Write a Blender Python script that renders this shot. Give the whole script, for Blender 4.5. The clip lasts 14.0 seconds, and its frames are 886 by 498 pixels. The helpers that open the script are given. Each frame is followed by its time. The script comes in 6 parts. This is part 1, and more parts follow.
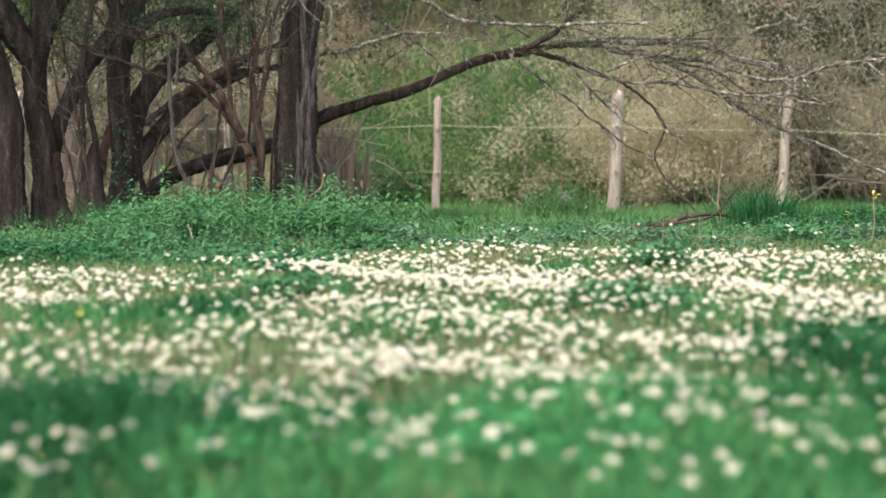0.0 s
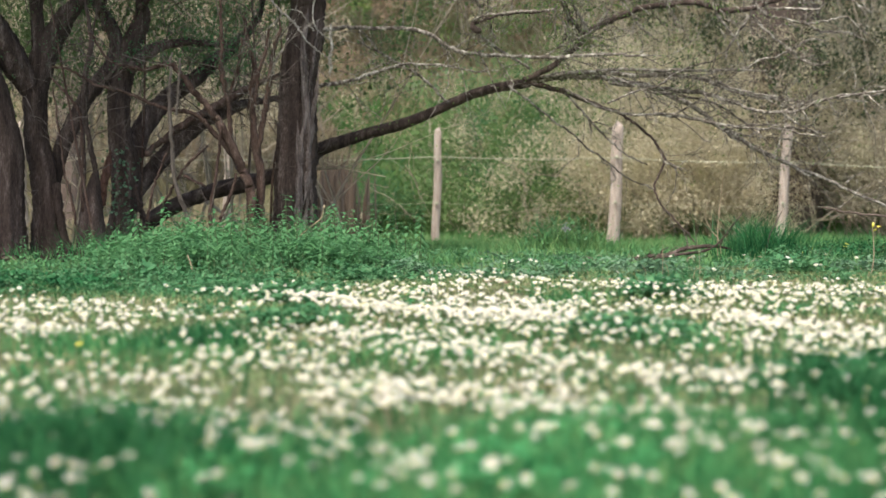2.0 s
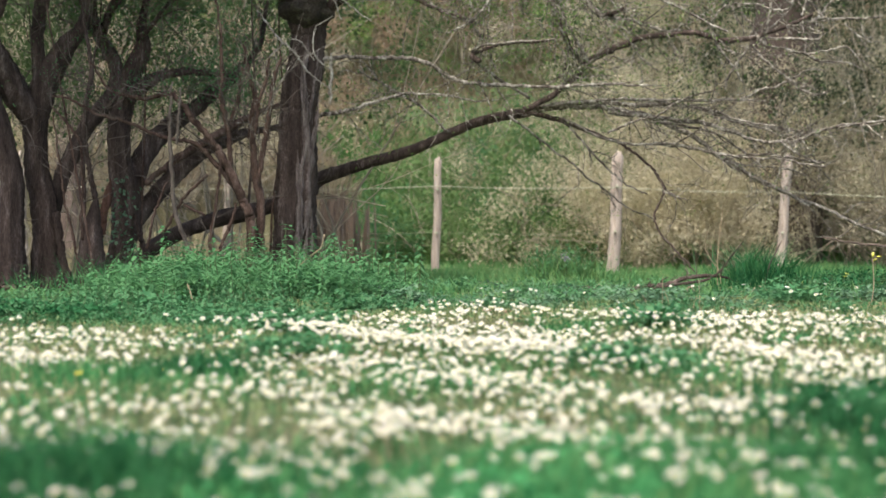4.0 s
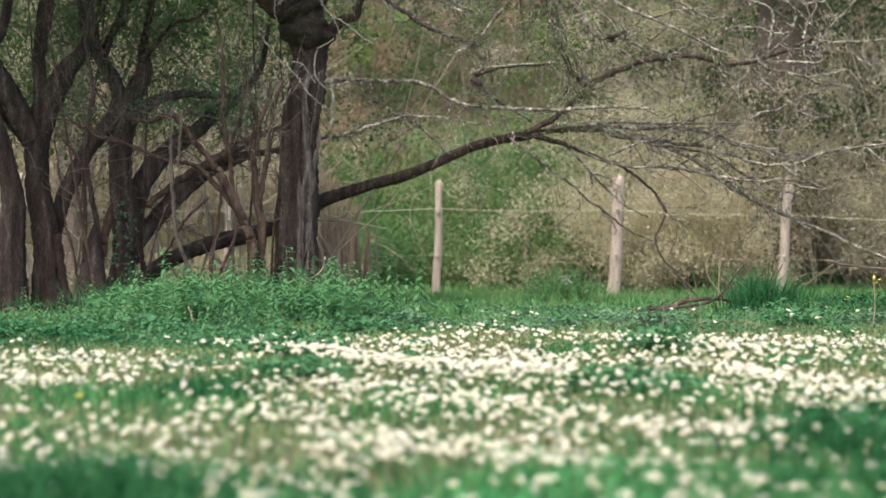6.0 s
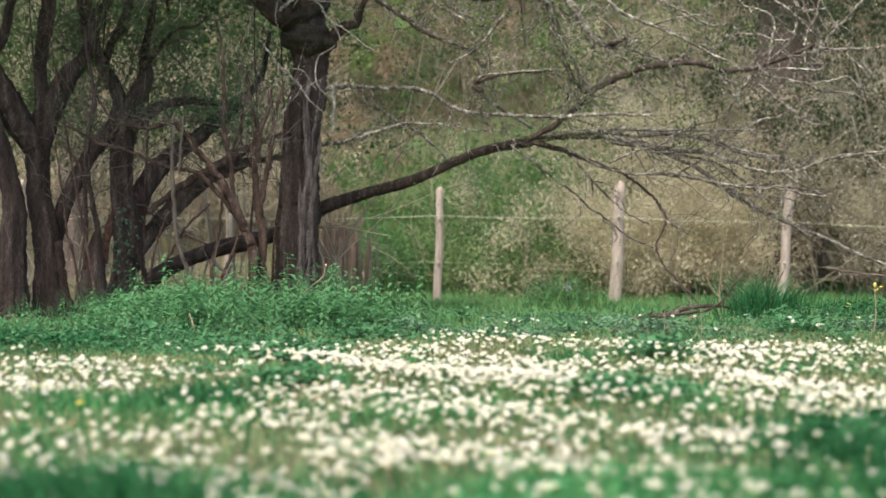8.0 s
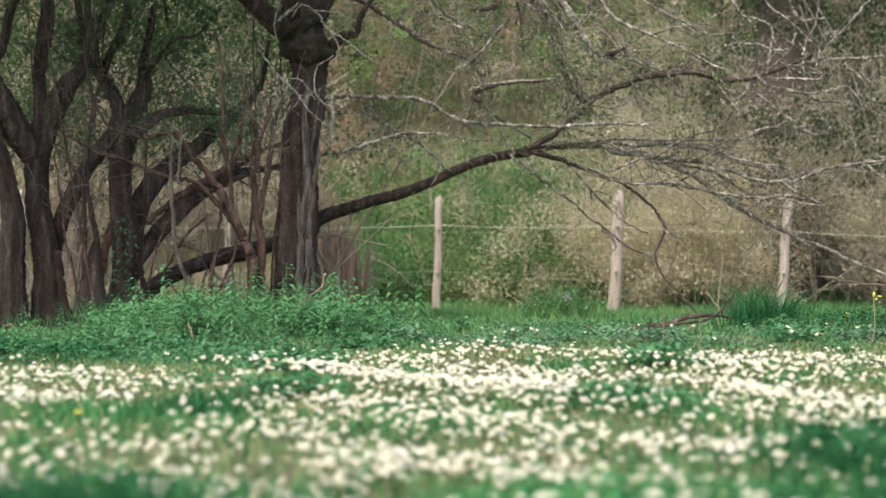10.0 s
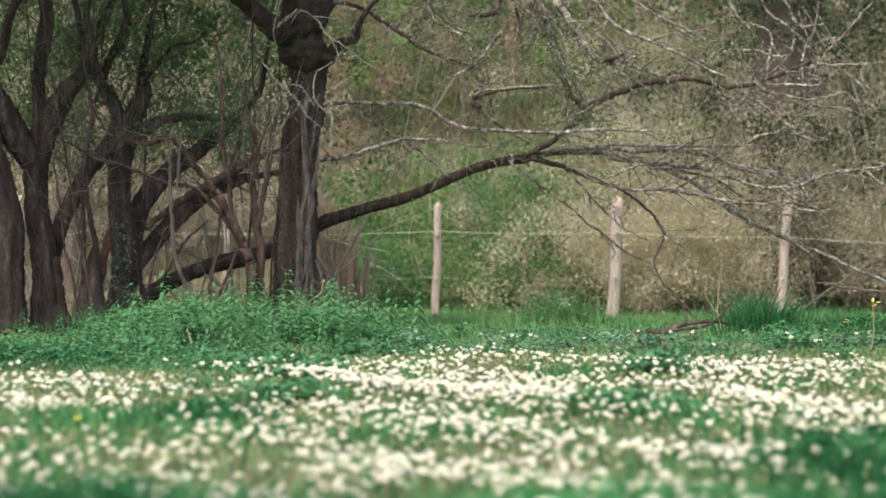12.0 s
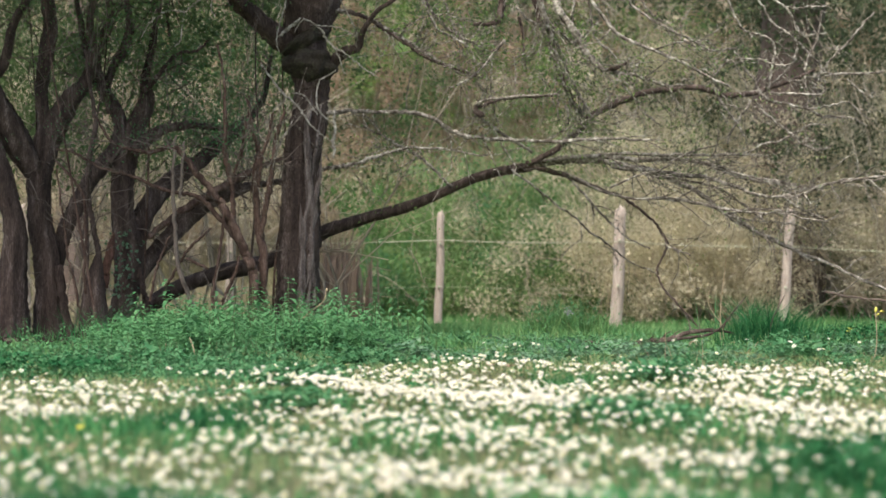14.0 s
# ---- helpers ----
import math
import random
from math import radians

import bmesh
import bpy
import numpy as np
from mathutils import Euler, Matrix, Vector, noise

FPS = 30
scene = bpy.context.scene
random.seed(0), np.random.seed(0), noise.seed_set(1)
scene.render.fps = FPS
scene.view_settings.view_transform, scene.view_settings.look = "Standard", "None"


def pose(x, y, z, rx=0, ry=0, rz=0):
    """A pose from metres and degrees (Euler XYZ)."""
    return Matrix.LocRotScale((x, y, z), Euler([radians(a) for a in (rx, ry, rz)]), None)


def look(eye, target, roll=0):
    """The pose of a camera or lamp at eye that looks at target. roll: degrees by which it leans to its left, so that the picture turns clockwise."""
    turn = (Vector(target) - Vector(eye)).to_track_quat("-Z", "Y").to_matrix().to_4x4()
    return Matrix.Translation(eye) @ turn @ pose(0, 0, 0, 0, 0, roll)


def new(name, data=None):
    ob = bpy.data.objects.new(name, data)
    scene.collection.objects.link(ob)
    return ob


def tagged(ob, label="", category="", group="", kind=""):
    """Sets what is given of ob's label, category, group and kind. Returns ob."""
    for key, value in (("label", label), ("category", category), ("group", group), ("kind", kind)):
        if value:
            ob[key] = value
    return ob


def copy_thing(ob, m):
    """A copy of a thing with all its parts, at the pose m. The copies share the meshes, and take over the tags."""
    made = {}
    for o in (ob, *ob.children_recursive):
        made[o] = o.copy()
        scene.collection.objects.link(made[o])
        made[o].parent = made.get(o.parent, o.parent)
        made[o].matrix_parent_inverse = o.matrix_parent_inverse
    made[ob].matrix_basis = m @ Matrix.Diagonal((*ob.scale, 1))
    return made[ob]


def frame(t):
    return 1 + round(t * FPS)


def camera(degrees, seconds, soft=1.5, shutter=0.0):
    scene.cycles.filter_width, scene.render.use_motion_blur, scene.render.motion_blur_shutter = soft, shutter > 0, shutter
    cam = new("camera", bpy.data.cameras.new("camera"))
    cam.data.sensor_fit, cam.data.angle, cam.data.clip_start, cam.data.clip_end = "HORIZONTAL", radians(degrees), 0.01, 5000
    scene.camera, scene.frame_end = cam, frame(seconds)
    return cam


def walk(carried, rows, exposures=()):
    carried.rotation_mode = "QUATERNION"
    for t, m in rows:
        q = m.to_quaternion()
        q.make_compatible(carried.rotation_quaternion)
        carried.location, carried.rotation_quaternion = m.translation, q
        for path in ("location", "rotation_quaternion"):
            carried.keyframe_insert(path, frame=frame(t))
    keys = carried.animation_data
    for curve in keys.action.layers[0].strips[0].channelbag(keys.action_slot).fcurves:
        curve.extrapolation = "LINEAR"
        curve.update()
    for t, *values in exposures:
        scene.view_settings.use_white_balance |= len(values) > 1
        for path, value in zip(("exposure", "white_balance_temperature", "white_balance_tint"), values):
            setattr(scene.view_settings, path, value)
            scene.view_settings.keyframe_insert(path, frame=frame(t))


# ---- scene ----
# The lens of a telephoto camera on a low tripod, focused on the fence side of the meadow
cam = camera(24.0, 14.0, soft=1.5)
cam.data.dof.use_dof = True
cam.data.dof.focus_distance = 11.8
cam.data.dof.aperture_fstop = 3.2
EYE = 0.5
# seconds, turn to the left, tilt upwards, lean to the left
ROWS = [
    (0, -0.039, -2.855, -0.213),
    (0.5, -0.039, -2.623, -0.196),
    (1, -0.045, -2.428, -0.162),
    (1.5, -0.047, -2.209, -0.107),
    (2, -0.049, -1.995, -0.089),
    (2.5, -0.047, -1.779, -0.038),
    (3, -0.047, -1.537, -0.047),
    (5.5, -0.046, -0.721, 0.014),
    (6, -0.027, -0.566, 0.039),
    (6.5, -0.017, -0.564, 0.058),
    (7, -0.000, -0.460, -0.000),
    (7.5, 0.002, -0.447, 0.051),
    (8, -0.001, -0.376, 0.046),
    (10.5, -0.046, -0.092, 0.053),
    (11, -0.056, -0.080, 0.083),
    (11.5, -0.072, -0.015, 0.060),
    (12, -0.058, 0.055, 0.051),
    (12.5, -0.020, 0.124, 0.073),
    (13, -0.004, 0.195, 0.053),
    (13.5, 0.005, 0.249, 0.079),
    (14, 0.022, 0.295, 0.079),
]
walk(cam, [(t, pose(0, 0, EYE, 90 + tilt, 0, turn) @ pose(0, 0, 0, 0, 0, lean)) for t, turn, tilt, lean in ROWS])

# ---- light: bright overcast spring day ----
world = bpy.data.worlds.new("overcast_sky")
scene.world = world
world.use_nodes = True
sky = world.node_tree.nodes.new("ShaderNodeTexSky")
sky.sky_type, sky.sun_disc = "NISHITA", False
sky.sun_elevation, sky.sun_rotation = radians(56), radians(205)
sky.dust_density = 4.0
world.node_tree.links.new(sky.outputs[0], world.node_tree.nodes["Background"].inputs[0])
world.node_tree.nodes["Background"].inputs[1].default_value = 0.15
sun = new("sun", bpy.data.lights.new("sun", "SUN"))
sun.data.energy, sun.data.angle, sun.data.color = 2.4, radians(20), (1.0, 0.93, 0.805)
sun.matrix_world = look((-6, -5, 21), (0, 8, 0))
scene.view_settings.exposure = 0.8


# ---- materials ----
def shade(name, colours, scale=8.0, rough=0.75, bump=0.0, island=0.0, through_light=0.0, fine=None, stretch=(1, 1, 1), metal=0.0, sheen=0.0):
    """A material whose colour runs through the ramp by noise at two scales, and by piece where island is over 0."""
    m = bpy.data.materials.new(name)
    m.use_nodes = True
    n, l = m.node_tree.nodes, m.node_tree.links
    b = n["Principled BSDF"]
    b.inputs["Roughness"].default_value, b.inputs["Metallic"].default_value = rough, metal
    b.inputs["Specular IOR Level"].default_value = 0.12 if through_light else 0.3
    b.inputs["Sheen Weight"].default_value = sheen
    co, mp = n.new("ShaderNodeTexCoord"), n.new("ShaderNodeMapping")
    mp.inputs["Scale"].default_value = stretch
    l.new(co.outputs["Object"], mp.inputs["Vector"])
    big, small = n.new("ShaderNodeTexNoise"), n.new("ShaderNodeTexNoise")
    big.inputs["Scale"].default_value, big.inputs["Detail"].default_value = scale, 4
    small.inputs["Scale"].default_value, small.inputs["Detail"].default_value = fine or scale * 9, 6
    mix = n.new("ShaderNodeMix")
    mix.inputs[0].default_value = 0.45
    for node in (big, small):
        l.new(mp.outputs[0], node.inputs["Vector"])
    l.new(big.outputs[0], mix.inputs[2])
    l.new(small.outputs[0], mix.inputs[3])
    value = mix.outputs[0]
    spread = n.new("ShaderNodeMapRange")
    spread.inputs[1].default_value, spread.inputs[2].default_value = 0.32, 0.68
    l.new(value, spread.inputs[0])
    value = spread.outputs[0]
    if island:
        geo, info, add, frac = n.new("ShaderNodeNewGeometry"), n.new("ShaderNodeObjectInfo"), n.new("ShaderNodeMath"), n.new("ShaderNodeMath")
        l.new(geo.outputs["Random Per Island"], add.inputs[0])
        l.new(info.outputs["Random"], add.inputs[1])
        frac.operation = "FRACT"
        l.new(add.outputs[0], frac.inputs[0])
        both = n.new("ShaderNodeMix")
        both.inputs[0].default_value = island
        l.new(value, both.inputs[2])
        l.new(frac.outputs[0], both.inputs[3])
        value = both.outputs[0]
    ramp = n.new("ShaderNodeValToRGB")
    while len(ramp.color_ramp.elements) < len(colours):
        ramp.color_ramp.elements.new(0.5)
    for i, c in enumerate(colours):
        ramp.color_ramp.elements[i].position = i / (len(colours) - 1)
        ramp.color_ramp.elements[i].color = (*c, 1)
    l.new(value, ramp.inputs[0])
    l.new(ramp.outputs[0], b.inputs["Base Color"])
    if bump:
        bp = n.new("ShaderNodeBump")
        bp.inputs["Strength"].default_value, bp.inputs["Distance"].default_value = bump, 0.03
        l.new(mix.outputs[0], bp.inputs["Height"])
        l.new(bp.outputs[0], b.inputs["Normal"])
    if through_light:
        tr, ms = n.new("ShaderNodeBsdfTranslucent"), n.new("ShaderNodeMixShader")
        ms.inputs[0].default_value = through_light
        l.new(ramp.outputs[0], tr.inputs[0])
        l.new(b.outputs[0], ms.inputs[1])
        l.new(tr.outputs[0], ms.inputs[2])
        l.new(ms.outputs[0], n["Material Output"].inputs[0])
    return m


bark = shade("dark_bark", [(0.02, 0.0141, 0.0115), (0.052, 0.037, 0.0307), (0.098, 0.0715, 0.0603), (0.24, 0.198, 0.172)], 5, 0.95, 1.0, stretch=(3.5, 3.5, 0.45), fine=48)
fresh_wood = shade("splintered_wood", [(0.05, 0.025, 0.018), (0.12, 0.062, 0.045), (0.22, 0.13, 0.1)], 9, 0.95, 0.8, stretch=(4, 4, 0.5))
twig_bark = shade("twig_bark", [(0.032, 0.026, 0.021), (0.07, 0.057, 0.046), (0.16, 0.14, 0.117), (0.44, 0.415, 0.36), (0.76, 0.74, 0.66)], 26, 0.9, 0.4, island=0.15, fine=60)
lichen_bark = shade("lichened_bark", [(0.036, 0.029, 0.023), (0.08, 0.066, 0.054), (0.18, 0.16, 0.136), (0.4, 0.375, 0.325), (0.68, 0.66, 0.58)], 18, 0.9, 0.8, fine=55)
red_bark = shade("reddish_bark", [(0.028, 0.016, 0.0125), (0.066, 0.039, 0.03), (0.13, 0.086, 0.067), (0.22, 0.17, 0.14)], 7, 0.9, 0.8, stretch=(3, 3, 0.7), fine=55)
dark_twig = shade("dark_twig_bark", [(0.045, 0.035, 0.028), (0.11, 0.088, 0.072), (0.26, 0.22, 0.188)], 5, 0.9, 0.4, island=0.6, fine=70)
moss_bark = shade("mossy_bark", [(0.018, 0.0145, 0.011), (0.045, 0.038, 0.028), (0.09, 0.094, 0.055)], 7, 0.95, 0.9)
pale_bark = shade("lichened_dead_wood", [(0.09, 0.075, 0.06), (0.28, 0.26, 0.22), (0.6, 0.585, 0.52)], 22, 0.95, 0.6, fine=70)
peeled_bark = shade("peeling_pale_bark", [(0.055, 0.042, 0.036), (0.18, 0.146, 0.132), (0.43, 0.375, 0.345)], 11, 0.95, 1.0, stretch=(4, 4, 0.6), fine=70)
post_wood = shade("weathered_post_wood", [(0.24, 0.192, 0.16), (0.39, 0.325, 0.28), (0.53, 0.455, 0.395)], 7, 0.9, 0.5, stretch=(5, 5, 0.5), fine=50)
wire_steel = shade("dull_fence_tape", [(0.36, 0.37, 0.26), (0.54, 0.54, 0.42)], 20, 0.6)
soil = shade("turf_soil", [(0.055, 0.105, 0.038), (0.09, 0.125, 0.055), (0.15, 0.135, 0.08), (0.065, 0.13, 0.048)], 1.6, 0.95, 0.8, fine=45)
grass_green = shade("fresh_grass", [(0.018, 0.11, 0.038), (0.046, 0.2, 0.07), (0.115, 0.29, 0.105), (0.27, 0.39, 0.16)], 2.2, 0.55, island=0.45, through_light=0.35)
field_green = shade("field_grass", [(0.04, 0.15, 0.052), (0.09, 0.24, 0.085), (0.17, 0.31, 0.115), (0.28, 0.35, 0.16)], 1.0, 0.6, island=0.45, through_light=0.3)
bank_green = shade("bank_grass", [(0.05, 0.15, 0.04), (0.09, 0.205, 0.06), (0.16, 0.235, 0.09), (0.25, 0.23, 0.13)], 0.5, 0.7, island=0.15, through_light=0.35, fine=1.6)
bank_brown = shade("withered_bank_grass", [(0.095, 0.15, 0.058), (0.18, 0.18, 0.1), (0.24, 0.2, 0.135), (0.28, 0.21, 0.15)], 0.35, 0.8, island=0.1, through_light=0.35, fine=1.3)
bank_pale = shade("pale_withered_grass", [(0.14, 0.2, 0.085), (0.26, 0.25, 0.15), (0.34, 0.29, 0.2), (0.37, 0.28, 0.205)], 0.35, 0.8, island=0.1, through_light=0.4, fine=1.3)
turf_green = shade("short_turf", [(0.065, 0.175, 0.065), (0.16, 0.26, 0.11), (0.32, 0.325, 0.165), (0.5, 0.4, 0.26)], 1.6, 0.6, island=0.5, through_light=0.3)
lush_green = shade("lush_grass", [(0.042, 0.21, 0.074), (0.08, 0.325, 0.122), (0.15, 0.41, 0.168)], 2.2, 0.6, island=0.45, through_light=0.35)
leaf_litter = shade("leaf_litter", [(0.022, 0.016, 0.013), (0.05, 0.037, 0.03), (0.11, 0.085, 0.068)], 6, 0.9, 0.3, island=0.5)
petal_lilac = shade("lilac_flower", [(0.3, 0.26, 0.36), (0.45, 0.4, 0.5)], 30, 0.6, island=0.4)
weed_green = shade("weed_leaves", [(0.04, 0.15, 0.06), (0.085, 0.23, 0.1), (0.18, 0.32, 0.165)], 3, 0.6, island=0.5, through_light=0.25)
fern_green = shade("feathery_weed_leaves", [(0.036, 0.135, 0.06), (0.08, 0.23, 0.1), (0.155, 0.32, 0.15)], 4, 0.6, island=0.5, through_light=0.3)
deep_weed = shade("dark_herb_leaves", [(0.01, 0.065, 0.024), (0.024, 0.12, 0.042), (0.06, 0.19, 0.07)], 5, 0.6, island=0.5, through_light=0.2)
pale_weed = shade("grey_green_weed_leaves", [(0.075, 0.17, 0.1), (0.135, 0.245, 0.145), (0.24, 0.35, 0.22)], 4, 0.65, island=0.5, through_light=0.25)
nettle_green = shade("nettle_leaves", [(0.066, 0.19, 0.08), (0.108, 0.265, 0.112), (0.172, 0.34, 0.155)], 4, 0.6, 0.2, island=0.35, through_light=0.35)
stem_green = shade("herb_stems", [(0.05, 0.09, 0.03), (0.11, 0.13, 0.06)], 12, 0.7)
dry_stem = shade("dry_stalks", [(0.24, 0.18, 0.11), (0.44, 0.36, 0.25)], 12, 0.9, island=0.5)
petal_white = shade("daisy_petals", [(0.62, 0.585, 0.55), (0.76, 0.725, 0.685)], 30, 0.6, through_light=0.25, island=0.6)
petal_yellow = shade("yellow_flower", [(0.68, 0.63, 0.09), (0.78, 0.75, 0.2)], 30, 0.6, island=0.4)
spring_leaf = shade("spring_leaves", [(0.056, 0.1, 0.042), (0.107, 0.163, 0.068), (0.172, 0.23, 0.098)], 2, 0.6, island=0.3, through_light=0.45)
fresh_leaf = shade("fresh_leaves", [(0.05, 0.14, 0.058), (0.085, 0.2, 0.085), (0.14, 0.28, 0.12)], 3, 0.6, island=0.4, through_light=0.45)
young_leaf = shade("young_leaves", [(0.07, 0.16, 0.04), (0.15, 0.25, 0.07), (0.28, 0.36, 0.12)], 2, 0.6, island=0.6, through_light=0.4)
evergreen_leaf = shade("evergreen_leaves", [(0.032, 0.052, 0.026), (0.06, 0.082, 0.043), (0.1, 0.115, 0.066)], 1.5, 0.6, island=0.3, through_light=0.35)
hedge_leaf = shade("bramble_leaves", [(0.35, 0.345, 0.205), (0.52, 0.48, 0.33), (0.64, 0.585, 0.44), (0.55, 0.46, 0.34)], 0.45, 0.7, island=0.1, through_light=0.55, fine=1.7)
hedge_green = shade("hedge_leaves", [(0.07, 0.15, 0.05), (0.14, 0.23, 0.085), (0.25, 0.31, 0.14)], 0.6, 0.7, island=0.25, through_light=0.3)
hedge_stem = shade("bramble_stems", [(0.24, 0.2, 0.15), (0.38, 0.33, 0.255), (0.5, 0.445, 0.35)], 3, 0.9, island=0.4)
brown_bark = shade("woodland_bark", [(0.06, 0.044, 0.036), (0.12, 0.092, 0.077), (0.19, 0.15, 0.128)], 3, 0.95, 0.6, stretch=(3, 3, 0.5))
bracken_stalk = shade("bracken_stalks", [(0.1, 0.073, 0.056), (0.18, 0.135, 0.105), (0.26, 0.2, 0.158)], 1.2, 0.95, 0.4, island=0.5)
bracken = shade("dead_bracken", [(0.23, 0.16, 0.112), (0.36, 0.265, 0.188), (0.47, 0.36, 0.265)], 1.2, 0.95, 0.4, island=0.3, through_light=0.35)


# ---- mesh helpers ----
def mesh_of(name, verts, quads=(), tris=(), smooth=True):
    """A mesh from arrays of corners, four-sided and three-sided faces."""
    me = bpy.data.meshes.new(name)
    v = np.asarray(verts, dtype=np.float32).reshape(-1, 3)
    q, t = np.asarray(quads, dtype=np.int32).reshape(-1, 4), np.asarray(tris, dtype=np.int32).reshape(-1, 3)
    me.vertices.add(len(v))
    me.vertices.foreach_set("co", v.ravel())
    me.loops.add(q.size + t.size)
    me.loops.foreach_set("vertex_index", np.concatenate([q.ravel(), t.ravel()]))
    me.polygons.add(len(q) + len(t))
    starts = np.concatenate([np.arange(len(q)) * 4, q.size + np.arange(len(t)) * 3]).astype(np.int32)
    me.polygons.foreach_set("loop_start", starts)
    me.update(calc_edges=True)
    me.validate()
    if smooth:
        me.polygons.foreach_set("use_smooth", np.ones(len(me.polygons), dtype=bool))
    return me


def thing(name, place, label, category, group="", kind=""):
    ob = new(name)
    ob.location = place
    ob.empty_display_size = 0.1
    return tagged(ob, label, category, group, kind)


def part(name, me, material, parent, label=""):
    """One mesh, given in world metres, as a part of a thing (whose origin it keeps)."""
    me.materials.append(material)
    ob = new(name, me)
    if parent is not None:
        ob.parent = parent
        root, off = parent, Vector()
        while root is not None:
            off += root.location
            root = root.parent
        me.transform(Matrix.Translation(-off))
    return tagged(ob, label)


class Soup:
    """Gathers tubes and leaves for one mesh."""

    def __init__(self):
        self.v, self.q, self.t, self.n = [], [], [], 0

    def add(self, v, q=None, t=None):
        self.v.append(np.asarray(v, dtype=np.float32).reshape(-1, 3))
        if q is not None and len(q):
            self.q.append(np.asarray(q).reshape(-1, 4) + self.n)
        if t is not None and len(t):
            self.t.append(np.asarray(t).reshape(-1, 3) + self.n)
        self.n += len(self.v[-1])

    def mesh(self, name, smooth=True):
        return mesh_of(name, np.concatenate(self.v), np.concatenate(self.q) if self.q else (), np.concatenate(self.t) if self.t else (), smooth)


def spline(points, steps):
    """A smooth line through points (rows of x, y, z, radius)."""
    p = np.asarray(points, dtype=float)
    p = np.vstack([2 * p[0] - p[1], p, 2 * p[-1] - p[-2]])
    out = []
    for i in range(1, len(p) - 2):
        for k in range(steps):
            u = k / steps
            out.append(0.5 * (2 * p[i] + (p[i + 1] - p[i - 1]) * u + (2 * p[i - 1] - 5 * p[i] + 4 * p[i + 1] - p[i + 2]) * u * u + (3 * p[i] - p[i - 1] - 3 * p[i + 1] + p[i + 2]) * u ** 3))
    out.append(p[-2])
    return np.array(out)


def tube(soup, line, sides=6, rough=0.0, rng=None):
    """A closed tube along line (x, y, z, radius), its skin uneven by rough."""
    line = np.asarray(line, dtype=float)
    c, r = line[:, :3], np.maximum(line[:, 3], 0.0006)
    d = np.gradient(c, axis=0)
    d /= np.linalg.norm(d, axis=1)[:, None] + 1e-9
    a = np.cross(d, (0.31, 0.87, 0.38))
    a /= np.linalg.norm(a, axis=1)[:, None] + 1e-9
    b = np.cross(d, a)
    ang = np.arange(sides) * 2 * np.pi / sides
    rr = np.repeat(r[:, None], sides, 1)
    if rough and rng is not None:
        run = np.concatenate([[0], np.cumsum(np.linalg.norm(np.diff(c, axis=0), axis=1))])[:, None] / (4 * r.max())
        ph = rng.uniform(0, 6.28, 6)
        wave = 0.5 * np.sin(3 * ang + ph[0] + 0.9 * run) + 0.45 * np.sin(5 * ang + ph[1] - 1.3 * run) + 0.45 * np.sin(8 * ang + ph[2] + 0.7 * run) + 0.5 * np.sin(13 * ang + ph[1] + 0.5 * np.sin(1.3 * run)) + 0.5 * np.sin(1.7 * run + ph[3]) * np.sin(2 * ang + ph[4]) + 0.4 * np.sin(4.1 * run + ph[5])
        rr = rr * (1 + rough * (wave * 0.75 + rng.normal(0, 0.4, rr.shape)))
    ring = c[:, None, :] + rr[:, :, None] * (np.cos(ang)[None, :, None] * a[:, None, :] + np.sin(ang)[None, :, None] * b[:, None, :])
    n = len(line)
    i, j = np.meshgrid(np.arange(n - 1), np.arange(sides), indexing="ij")
    k = (j + 1) % sides
    q = np.stack([i * sides + j, i * sides + k, (i + 1) * sides + k, (i + 1) * sides + j], -1).reshape(-1, 4)
    v = np.vstack([ring.reshape(-1, 3), c[:1], c[-1:] + d[-1:] * r[-1]])
    s = np.arange(sides)
    t = np.vstack([np.stack([(s + 1) % sides, s, np.full(sides, n * sides)], 1), np.stack([(n - 1) * sides + s, (n - 1) * sides + (s + 1) % sides, np.full(sides, n * sides + 1)], 1)])
    soup.add(v, q, t)


